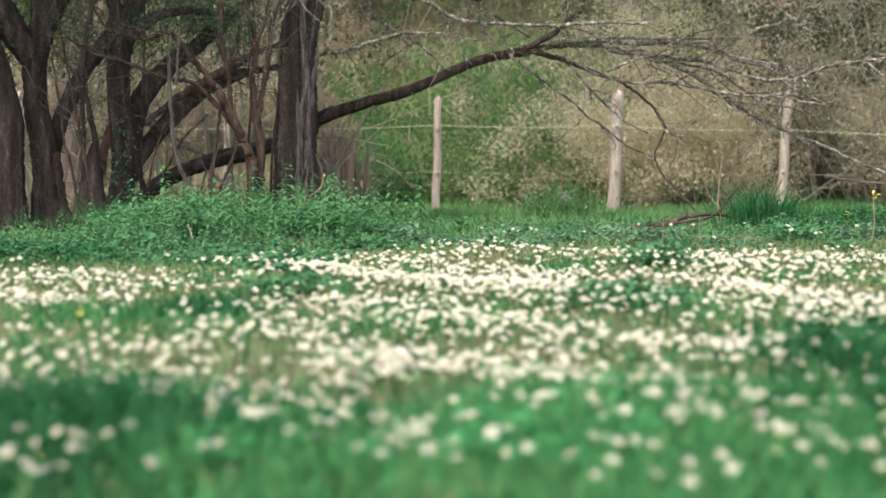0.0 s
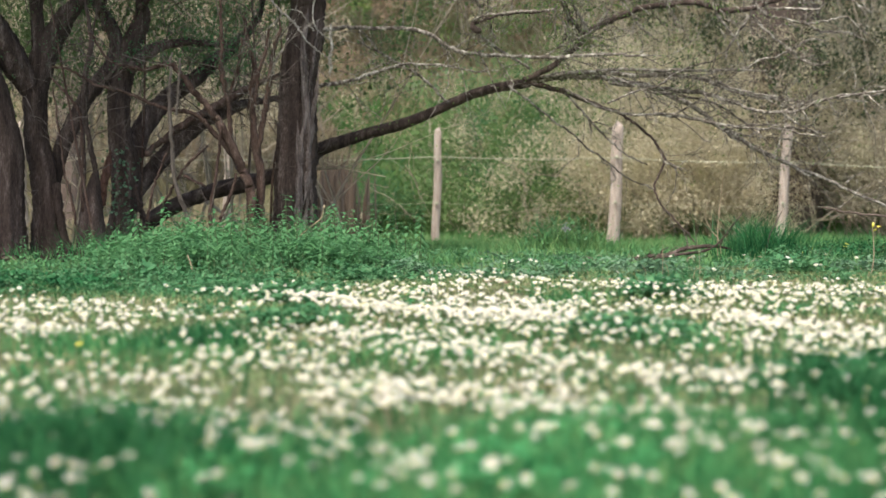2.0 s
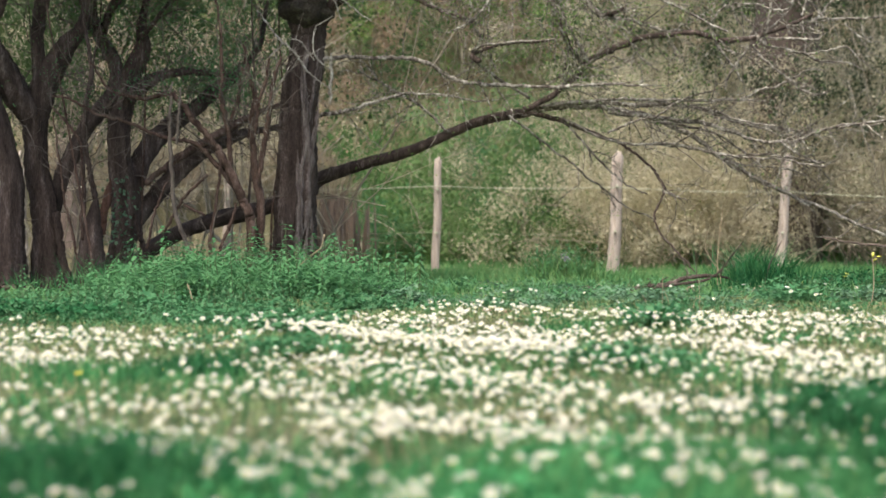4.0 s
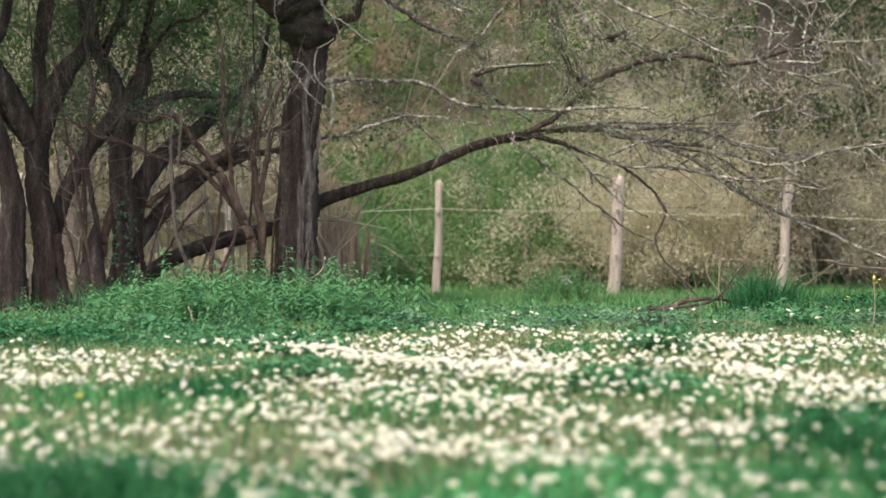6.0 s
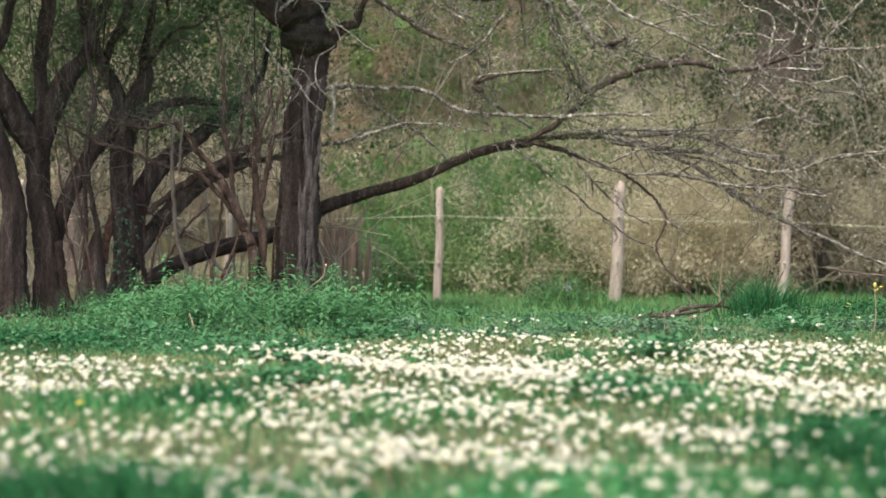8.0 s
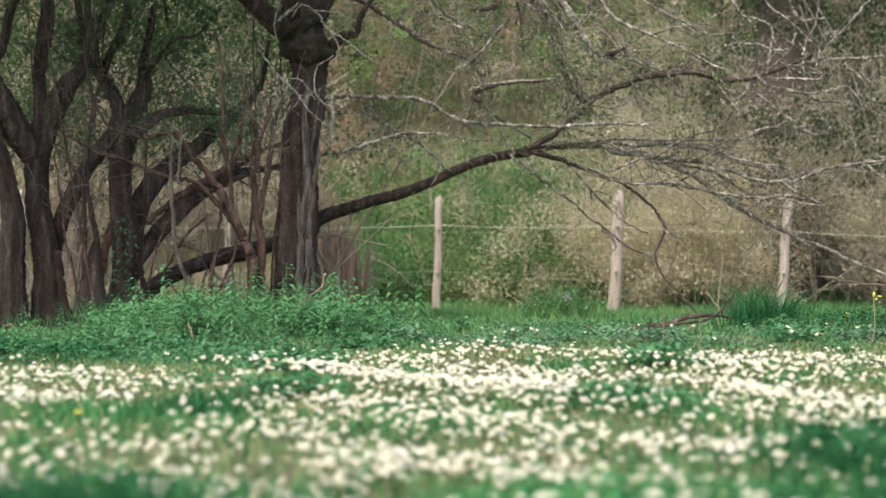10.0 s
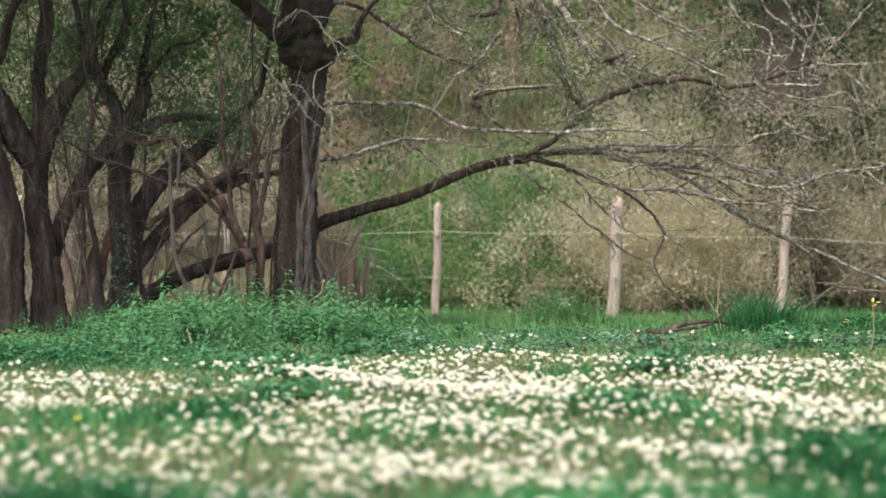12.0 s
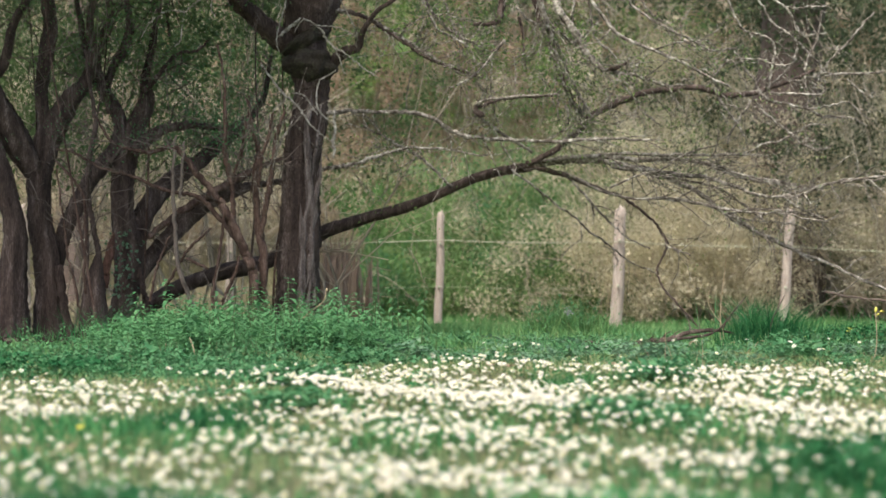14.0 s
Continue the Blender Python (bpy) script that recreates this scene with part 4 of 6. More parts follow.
limb(trunk_d, 'trunk', [(-2.343, 14.9, -0.23, 0.1212), (-2.315, 14.9, 0.012, 0.0889), (-2.275, 14.9, 0.214, 0.0889), (-2.252, 14.9, 0.376, 0.097), (-2.256, 14.9, 0.578, 0.097), (-2.285, 14.9, 0.78, 0.0848), (-2.301, 14.9, 0.982, 0.0848), (-2.29, 14.9, 1.164, 0.0848), (-2.262, 14.9, 1.297, 0.0768), (-2.213, 14.9, 1.418, 0.0687), (-2.157, 14.9, 1.548, 0.0646), (-2.125, 14.9, 1.661, 0.0525), (-2.145, 14.9, 1.766, 0.0303), (-2.121, 14.9, 1.904, 0.0242), (-2.081, 14.9, 2.049, 0.0242), (-2.053, 14.9, 2.195, 0.0202), (-2.029, 14.9, 2.397, 0.0182), (-2.006, 14.9, 2.761, 0.0121)], bark, 14, 0.6, 0.0)
limb(trunk_d, 'limb', [(-2.214, 14.8, 1.268, 0.0482), (-2.124, 14.843, 1.35, 0.0463), (-2.021, 14.886, 1.414, 0.0404), (-1.906, 14.929, 1.457, 0.0304), (-1.769, 14.971, 1.468, 0.0244), (-1.652, 15.014, 1.455, 0.0204), (-1.555, 15.057, 1.453, 0.0163), (-1.457, 15.1, 1.53, 0.0123)], bark, 18, 0.45, 0.0)
limb(trunk_d, 'limb', [(-2.251, 14.95, 0.578, 0.0892), (-2.189, 15.022, 0.762, 0.0815), (-2.098, 15.094, 0.939, 0.0757), (-1.981, 15.167, 1.073, 0.0678), (-1.825, 15.239, 1.196, 0.0599), (-1.668, 15.311, 1.332, 0.0519), (-1.534, 15.383, 1.445, 0.0396), (-1.416, 15.456, 1.575, 0.0272), (-1.33, 15.528, 1.762, 0.0189), (-1.294, 15.6, 2.022, 0.0127)], bark, 18, 0.55, 0.0)
limb(trunk_d, 'limb', [(-2.259, 14.9, 0.275, 0.0768), (-2.197, 14.967, 0.416, 0.073), (-2.101, 15.033, 0.53, 0.0632), (-1.988, 15.1, 0.657, 0.0614), (-1.853, 15.167, 0.802, 0.0637), (-1.716, 15.233, 0.923, 0.064), (-1.6, 15.3, 0.975, 0.0498), (-1.482, 15.367, 1.023, 0.0417), (-1.371, 15.433, 1.051, 0.0272), (-1.179, 15.5, 1.087, 0.0189)], bark, 16, 0.5, 0.0)
limb(trunk_d, 'limb', [(-2.101, 14.8, 0.666, 0.0221), (-1.968, 14.886, 0.776, 0.0242), (-1.817, 14.971, 0.887, 0.0284), (-1.68, 15.057, 0.975, 0.0306), (-1.542, 15.143, 1.065, 0.0328), (-1.394, 15.229, 1.155, 0.0227), (-1.269, 15.314, 1.213, 0.0166), (-1.16, 15.4, 1.254, 0.0125)], red_bark, 14, 0.45, 0.0)
limb(trunk_d, 'limb', [(-2.383, 14.9, 1.547, 0.0364), (-2.408, 14.825, 1.703, 0.0301), (-2.444, 14.75, 1.857, 0.024), (-2.412, 14.675, 2.049, 0.0179), (-2.321, 14.6, 2.24, 0.0139)], bark, 10, 0.5, 0.0)
limb(trunk_d, 'limb', [(-2.127, 14.8, 1.701, 0.0201), (-2.042, 14.74, 1.777, 0.018), (-1.955, 14.68, 1.859, 0.0159), (-1.856, 14.62, 1.945, 0.0119), (-1.741, 14.56, 1.959, 0.0099), (-1.636, 14.5, 2.032, 0.0079)], bark, 9, 0.4, 0.0)
limb(trunk_d, 'shoot', [(-2.135, 14.6, 0.438, 0.0178), (-2.115, 14.6, 0.339, 0.0198), (-2.095, 14.6, 0.252, 0.0198), (-2.055, 14.6, 0.161, 0.0198)], bark, 0, 0.5, 0.0)
stems = thing('reddish_shrub', (-1.234, 14.0, -0.033), 'bare reddish-stemmed shrub with thin upright shoots', 'shrub')
limb(stems, 'stem', [(-1.249, 14.0, -0.071, 0.0455), (-1.264, 13.988, 0.157, 0.0341), (-1.274, 13.975, 0.347, 0.0303), (-1.285, 13.963, 0.46, 0.0303), (-1.337, 13.95, 0.574, 0.0303), (-1.396, 13.938, 0.687, 0.0302), (-1.452, 13.925, 0.815, 0.0264), (-1.507, 13.912, 0.905, 0.0226), (-1.582, 13.9, 1.007, 0.0207), (-1.656, 13.888, 1.096, 0.0207), (-1.741, 13.875, 1.19, 0.0169), (-1.822, 13.863, 1.242, 0.015), (-1.937, 13.85, 1.211, 0.0131), (-2.055, 13.838, 1.225, 0.0113), (-2.151, 13.825, 1.254, 0.0094), (-2.232, 13.812, 1.321, 0.0075), (-2.323, 13.8, 1.451, 0.0056)], red_bark, 14, 0.35, 0.0)
limb(stems, 'stem', [(-1.364, 14.0, 0.62, 0.0209), (-1.456, 13.97, 0.725, 0.0189), (-1.548, 13.94, 0.827, 0.017), (-1.639, 13.91, 0.909, 0.0151), (-1.752, 13.88, 0.93, 0.0132), (-1.869, 13.85, 0.967, 0.0131), (-2.007, 13.82, 1.029, 0.0112), (-2.138, 13.79, 1.077, 0.0093), (-2.316, 13.76, 1.124, 0.0093), (-2.441, 13.73, 1.2, 0.0074), (-2.548, 13.7, 1.221, 0.0074)], red_bark, 12, 0.3, 0.0)
limb(stems, 'stem', [(-1.2, 14.05, -0.073, 0.0419), (-1.216, 14.05, 0.136, 0.0324), (-1.224, 14.05, 0.346, 0.0286), (-1.217, 14.05, 0.536, 0.0286), (-1.236, 14.05, 0.689, 0.0267), (-1.267, 14.05, 0.879, 0.0229), (-1.279, 14.05, 1.07, 0.021), (-1.26, 14.05, 1.222, 0.0171), (-1.291, 14.05, 1.394, 0.0133), (-1.318, 14.05, 1.603, 0.0095)], red_bark, 12, 0.4, 0.0)
limb(stems, 'stem', [(-1.22, 14.0, 0.65, 0.0171), (-1.2, 13.98, 0.839, 0.019), (-1.168, 13.96, 1.009, 0.0189), (-1.14, 13.94, 1.198, 0.017), (-1.101, 13.92, 1.359, 0.0132), (-1.066, 13.9, 1.486, 0.0094)], red_bark, 10, 0.35, 0.0)
limb(stems, 'stem', [(-1.405, 13.95, 0.782, 0.017), (-1.418, 13.925, 0.951, 0.017), (-1.442, 13.9, 1.082, 0.0188), (-1.455, 13.875, 1.251, 0.0169), (-1.449, 13.85, 1.43, 0.0131), (-1.462, 13.825, 1.66, 0.0094), (-1.501, 13.8, 1.92, 0.0075)], red_bark, 10, 0.35, 0.0)
limb(stems, 'stem', [(-1.428, 13.95, 0.99, 0.0113), (-1.389, 13.933, 1.133, 0.0113), (-1.342, 13.917, 1.261, 0.0113), (-1.326, 13.9, 1.422, 0.0075)], red_bark, 6, 0.25, 0.0)
limb(stems, 'stem', [(-1.262, 13.95, 0.914, 0.0095), (-1.221, 13.917, 1.14, 0.0113), (-1.166, 13.883, 1.327, 0.0113), (-1.137, 13.85, 1.475, 0.0075)], red_bark, 5, 0.25, 0.0)
limb(stems, 'stem', [(-1.535, 13.9, 0.178, 0.0132), (-1.531, 13.9, 0.291, 0.0132), (-1.505, 13.9, 0.498, 0.0113), (-1.475, 13.9, 0.705, 0.0094), (-1.461, 13.9, 0.875, 0.0075)], red_bark, 3, 0.25, 0.0)
limb(stems, 'stem', [(-1.474, 13.9, 0.178, 0.0113), (-1.444, 13.9, 0.291, 0.0113), (-1.392, 13.9, 0.423, 0.0113), (-1.362, 13.9, 0.517, 0.0075)], red_bark, 0, 0.5, 0.0)
limb(stems, 'stem', [(-1.779, 13.85, 1.324, 0.0075), (-1.794, 13.85, 1.136, 0.0113), (-1.801, 13.85, 0.948, 0.0131), (-1.793, 13.85, 0.723, 0.015), (-1.774, 13.85, 0.516, 0.015), (-1.725, 13.85, 0.347, 0.015), (-1.657, 13.85, 0.179, 0.0131)], dark_twig, 3, 0.25, 0.0)
limb(stems, 'stem', [(-1.727, 13.85, 1.286, 0.0075), (-1.734, 13.85, 1.099, 0.0094), (-1.756, 13.85, 0.911, 0.0094)], dark_twig, 0, 0.5, 0.0)
limb(stems, 'stem', [(-1.865, 14.0, 0.327, 0.0095), (-1.766, 13.933, 0.471, 0.0094), (-1.656, 13.867, 0.603, 0.0094), (-1.547, 13.8, 0.704, 0.0075)], red_bark, 3, 0.2, 0.0)
limb(stems, 'stem', [(-1.704, 13.8, 0.505, 0.0094), (-1.636, 13.8, 0.468, 0.0094), (-1.562, 13.8, 0.438, 0.0075)], red_bark, 0, 0.5, 0.0)
limb(stems, 'stem', [(-1.964, 13.9, 0.215, 0.0094), (-1.935, 13.9, 0.365, 0.0094), (-1.89, 13.9, 0.516, 0.0094), (-1.822, 13.9, 0.656, 0.0075)], red_bark, 3, 0.2, 0.0)
limb(stems, 'stem', [(-2.424, 13.9, 0.12, 0.0075), (-2.458, 13.9, 0.327, 0.0094), (-2.5, 13.9, 0.515, 0.0075), (-2.531, 13.9, 0.685, 0.0075), (-2.584, 13.9, 1.1, 0.0057)], red_bark, 2, 0.25, 0.0)


def crown(tree, tips, per_tip, spread, size, material, seed, keep=1.0, low=-1.0):
    """Small spring leaves in loose tufts round the twig ends."""
    rng = np.random.default_rng(seed)
    t = np.array(tips)
    t = t[(rng.random(len(t)) < keep) & (t[:, 2] > low) & ((np.abs(t[:, 0] + 0.98) > 0.28) | (t[:, 2] > 2.4))]
    c = np.repeat(t, per_tip, 0) + rng.normal(0, spread, (len(t) * per_tip, 3))
    s = Soup()
    leaves(s, c, size, size * 0.42, rng, plain=True)
    part("crown", s.mesh("crown", False), material, tree)["kind"] = "stuff"


def high_crown(tree, centre, radius, count, seed, material=None):
    """Upper crown over the stems, mostly unseen, for shade: boughs with clumps of leaves."""
    rng = np.random.default_rng(seed)
    s, f = Soup(), Soup()
    tips = []
    for _ in range(18):
        d = rng.normal(0, 1, 3)
        d[2] = abs(d[2]) * 0.7 - 0.12
        d /= np.linalg.norm(d)
        twig(s, np.array(centre) + rng.normal(0, 0.2, 3), d, radius * rng.uniform(0.6, 1.0), 0.03, rng, 3, tips, 0.0, 3)
    part("bough_spray", s.mesh("bough_spray"), bark, tree)["kind"] = "stuff"
    t = np.array(tips)
    c = t[rng.integers(0, len(t), count)] + rng.normal(0, 0.14, (count, 3))
    leaves(f, c, 0.036, 0.022, rng, fine=True)
    part("upper_crown", f.mesh("upper_crown", False), material or spring_leaf, tree)["kind"] = "stuff"


crown(gnarled, LEAF_TIPS[gnarled], 5, 0.05, 0.024, young_leaf, 11, 0.8)
crown(leaning, [p for p in LEAF_TIPS[leaning] if p[0] > 0.7], 2, 0.03, 0.022, young_leaf, 12, 0.3)
crown(trunk_a, LEAF_TIPS[trunk_a], 15, 0.1, 0.022, spring_leaf, 13, 0.8, 1.5)
crown(trunk_b, LEAF_TIPS[trunk_b], 16, 0.1, 0.022, spring_leaf, 14, 0.8, 1.5)
crown(trunk_d, LEAF_TIPS[trunk_d], 20, 0.09, 0.022, fresh_leaf, 15, 0.7, 1.25)
crown(stems, LEAF_TIPS[stems], 12, 0.05, 0.02, fresh_leaf, 16, 0.6, 1.2)
high_crown(gnarled, (-0.75, 15.1, 4.6), 1.9, 8500, 21)
high_crown(trunk_a, (-3.2, 14.6, 3.2), 1.6, 20400, 22)
# unseen crowns and their limbs, added towards the sun to shade the left-hand trunks
high_crown(trunk_a, (-3.55, 13.0, 3.8), 1.6, 20400, 25)
limb(trunk_a, "limb", [(-3.35, 14.5, 2.45, 0.05), (-3.42, 14.0, 3.3, 0.045), (-3.4, 13.3, 4.2, 0.04), (-3.35, 12.7, 4.9, 0.03)], bark)
high_crown(trunk_a, (-3.4, 12.6, 4.8), 2.2, 30000, 26)
limb(trunk_a, "limb", [(-3.36, 14.5, 2.4, 0.05), (-3.6, 13.8, 3.0, 0.045), (-3.9, 13.0, 3.6, 0.04), (-4.2, 12.1, 4.2, 0.03)], bark)
high_crown(trunk_a, (-4.2, 12.0, 4.2), 2.0, 30000, 28)
limb(trunk_b, "limb", [(-2.45, 14.7, 2.7, 0.03), (-2.4, 14.2, 3.5, 0.035), (-2.3, 13.6, 4.3, 0.03), (-2.2, 13.2, 4.9, 0.025)], bark)
high_crown(trunk_b, (-2.2, 13.1, 4.9), 1.9, 12000, 27)
high_crown(trunk_b, (-2.6, 15.0, 3.2), 1.7, 23800, 23)
high_crown(trunk_d, (-2.1, 14.6, 3.1), 1.7, 22000, 24)

# the burl and the strips of peeling bark on the gnarled trunk
rng = np.random.default_rng(5)
for bx, by, bz, sx, sz in ((-0.965, 14.93, 1.9, 0.18, 0.115), (-0.995, 14.95, 2.07, 0.15, 0.1)):
    bm = bmesh.new()
    bmesh.ops.create_icosphere(bm, subdivisions=4, radius=1.0)
    for v in bm.verts:
        p = v.co.copy()
        v.co *= 1 + 0.28 * noise.noise(p * 1.7 + Vector((bz, 0, 0))) + 0.1 * noise.noise(p * 5) + 0.05 * noise.noise(p * 12)
        v.co = Vector((bx + v.co.x * sx + 0.05 * v.co.z, by + v.co.y * 0.17, bz + v.co.z * sz - (0.035 if bz < 2 else -0.05) * v.co.x))
    burl_mesh = bpy.data.meshes.new("burl")
    bm.to_mesh(burl_mesh)
    bm.free()
    burl_mesh.polygons.foreach_set("use_smooth", np.ones(len(burl_mesh.polygons), dtype=bool))
    part("burl", burl_mesh, moss_bark, gnarled, "swollen dark burl with a little moss")
for k, (start, low, high) in enumerate(((0.01, 0.1, 0.9), (0.03, 0.05, 1.3), (0.055, 0.3, 1.15), (0.085, 0.06, 1.02), (0.015, 0.75, 1.5), (0.07, 0.0, 0.75), (0.1, 0.35, 1.3), (0.045, 0.9, 1.7), (0.08, 1.1, 1.75), (0.015, 0.0, 0.5))):
    s, pts = Soup(), []
    for z in np.linspace(low, high, 26):
        mid, rad = -1.055 + 0.036 * (z - 0.093), 0.15 - 0.02 * min(1, (z - 0.09) / 0.75)
        off = start + 0.015 + 0.02 * math.sin(z * 5.1 + k * 2.3) + 0.012 * noise.noise(Vector((z * 7, k * 3.1, 0)))
        fade = min(1, 4 * (z - low) / (high - low) + 0.15, 4 * (high - z) / (high - low) + 0.15)
        pts.append((mid + off, 15 - math.sqrt(max(rad * rad - off * off, 0.0009)) - 0.015, z, (0.017 + 0.014 * noise.noise(Vector((z * 6, k * 5.7, 2)))) * fade))
    tube(s, spline(pts, 3), 7, 0.32, rng)
    part("bark_strip", s.mesh("bark_strip"), peeled_bark, gnarled, "strip of pale peeling bark")

# ivy on the spreading tree's stem
s = Soup()
c = np.stack([rng.normal(-2.26, 0.075, 190), rng.uniform(14.5, 14.74, 190), rng.uniform(0.05, 0.7, 190)], 1)
leaves(s, c, 0.03, 0.025, rng)
ivy = tagged(new("ivy", s.mesh("ivy", False)), "small ivy leaves climbing a dark tree stem", "ivy", kind="stuff")
ivy.data.materials.append(pale_weed)


# ---- fence ----
def fence_post(place, height, radius, lean, seed):
    x, y, z = place
    post = thing("fence_post", place, "weathered pale wooden fence post in the grass", "fence post", "posts of the field fence")
    r = np.random.default_rng(seed)
    s = Soup()
    line = [(x + lean * u * height + 0.006 * math.sin(u * 9 + seed), y, z - 0.15 + u * (height + 0.15), radius * (1.08 - 0.16 * u)) for u in np.linspace(0, 1, 15)]
    line += [(x + lean * height, y, z + height + 0.012, radius * 0.72)]
    tube(s, line, 10, 0.05, r)
    part("shaft", s.mesh("shaft"), post_wood, post)
    for h in (0.74, 0.36):
        s = Soup()
        px = x + lean * (h / height) * height
        tube(s, [(px, y - radius * 0.9, z + h * height, 0.012), (px, y - radius * 1.35, z + h * height, 0.012), (px, y - radius * 1.5, z + h * height + 0.01, 0.016)], 6)
        part("insulator", s.mesh("insulator"), wire_steel, post, "small dull wire insulator")
    return post


POSTS = [(-6.3, 21.2, 1.2, 0.06, 0.02), (-4.25, 21.2, 1.2, 0.055, -0.02), (-2.18, 21.1, 1.05, 0.045, 0.03), (-0.06, 21.2, 1.16, 0.042, 0.03), (1.73, 21.0, 1.19, 0.062, 0.045), (3.37, 20.8, 1.17, 0.05, 0.08), (5.3, 20.7, 1.2, 0.055, 0.0)]
for k, (x, y, h, r, lean) in enumerate(POSTS):
    fence_post((x, y, float(ground_z(x, y))), h, r, lean, 31 + k)
for heights, thick in (((0.91, 0.91, 0.88, 0.9, 0.876, 0.836, 0.75), 0.0042), ((0.45, 0.45, 0.44, 0.43, 0.42, 0.4, 0.38), 0.0013)):
    s, pts = Soup(), []
    for (x, y, h, r, lean), up in zip(POSTS, heights):
        z, x = float(ground_z(x, y)) + up, x + lean * up
        if pts:
            x0, y0, z0 = pts[-1][:3]
            pts += [(x0 + (x - x0) * u, y0 + (y - r - 0.03 - y0) * u, z0 + (z - z0) * u - 0.02 * math.sin(math.pi * u), thick) for u in (0.25, 0.5, 0.75)]
        pts.append((x, y - r - 0.03, z, thick))
    tube(s, pts, 5)
    wire = thing("fence_wire", pts[0][:3], "pale electric fence tape strung between wooden posts" if thick > 0.002 else "thin lower wire strung between wooden posts", "fence wire", "wires of the field fence")
    part("strand", s.mesh("strand"), wire_steel, wire)


# ---- thicket behind the fence ----
def shrub(place, size, leaf_count, seed, leaf_mat, label, leaf=0.034, stems=11, low=0.0, upright=False):
    """A many-stemmed bush: arching stems and loose clumps of leaves with gaps."""
    r = np.random.default_rng(seed)
    x, y, z = place
    bush = thing("bramble_bush", place, label, "bush", "thicket behind the fence")
    s, tips = Soup(), []
    for _ in range(stems):
        foot = (x + r.normal(0, size[0] * 0.35), y + r.normal(0, size[1] * 0.3), z - 0.1)
        twig(s, foot, (r.normal(0, 0.22), r.normal(0, 0.22), 1), size[2] * r.uniform(0.5, 1.15), 0.011 * r.uniform(0.5, 1.4), r, 2, tips, 0.0, 3)
    part("stem_tangle", s.mesh("stem_tangle"), hedge_stem, bush)["kind"] = "stuff"
    t = np.array(tips)
    clump = t[r.integers(0, len(t), max(20, leaf_count // 18))]
    c = clump[r.integers(0, len(clump), leaf_count)] + r.normal(0, 0.11, (leaf_count, 3))
    c = c[c[:, 2] > z + low * r.uniform(0.6, 1.1, len(c))]
    c[:, 2] = np.maximum(c[:, 2], ground_z(c[:, 0], c[:, 1]) + 0.02)
    f = Soup()
    if upright:
        leaves(f, c, leaf * 2.4, leaf * 0.7, r, 1.8, 1.0, fine=True)
    else:
        size = leaf * r.choice((0.7, 0.85, 1.0, 1.6), (len(c), 1))
        leaves(f, c, size * 1.05, size * 0.72, r, 0.4, fine=True)
    part("foliage", f.mesh("foliage", False), leaf_mat, bush)["kind"] = "stuff"
    return bush


rng = np.random.default_rng(77)
OLIVE, BROWN, GREEN = "tangled olive-brown bramble bush with pale leaves", "brown bush with withered leaves", "loose green hedge bush in young leaf"
for k in range(8):
    x = 1.75 + 0.55 * k
    shrub((x, 22.6 + rng.uniform(-0.3, 0.5), float(ground_z(x, 22.6))), (0.8, 0.5, rng.uniform(1.5, 2.2)), 20000 if x < 5 else 6000, 100 + k, hedge_leaf, OLIVE, 0.021)
for k in range(8):
    x = 1.8 + 0.66 * k
    shrub((x, 24.8 + rng.uniform(-0.4, 0.6), float(ground_z(x, 24.8))), (0.9, 0.6, rng.uniform(2.4, 3.2) * (1 if x < 3.4 else 0.62)), 18000 if x < 5.3 else 6000, 130 + k, hedge_leaf if k % 3 else hedge_green, OLIVE if k % 3 else GREEN, 0.023, upright=k % 3 > 0)
for k in range(10):
    x = -6.5 + 0.5 * k
    shrub((x, 26.5 + rng.uniform(-0.6, 0.8), float(ground_z(x, 26.5))), (0.9, 0.7, rng.uniform(1.4, 2.4)), 10000, 160 + k, bracken if k % 4 == 1 else hedge_leaf, BROWN if k % 4 == 1 else OLIVE, 0.024)
for k in range(13):
    x = -7.4 + 1.3 * k
    far_leaf, far_label = ((bracken, BROWN), (hedge_leaf, OLIVE), (evergreen_leaf, GREEN))[k % 3] if x < -2.5 else ((hedge_green, GREEN), (bracken, BROWN), (young_leaf, GREEN), (bracken, BROWN))[k % 4] if x < 3.5 else ((evergreen_leaf, GREEN), (bracken, BROWN))[k % 2]
    shrub((x, 33 + rng.uniform(-1, 1), float(ground_z(x, 33))), (1.2, 0.9, rng.uniform(3.4, 5)), 14000, 200 + k, far_leaf, far_label, 0.038, 14)

for k, (x, y, h) in enumerate(((-0.75, 23.6, 0.8), (-0.2, 24.0, 1.0), (0.35, 23.6, 0.7), (0.8, 24.2, 1.1), (1.2, 23.4, 1.0), (0.1, 25.4, 1.2), (1.0, 25.6, 1.5), (1.5, 24.6, 1.3))):
    shrub((x, y, float(ground_z(x, y))), (0.5, 0.4, h), 7000, 300 + k, hedge_green if k % 3 else fresh_leaf, GREEN, 0.026, 14)
for k, (x, y, h) in enumerate(((4.75, 22.3, 3.4), (5.1, 22.0, 3.8), (4.9, 23.2, 4.2), (4.6, 24.3, 4.2))):
    shrub((x, y, float(ground_z(x, y))), (0.45, 0.4, h), 17000, 310 + k, evergreen_leaf, "tall dark evergreen bush by the fence", 0.034, 12, low=1.8)

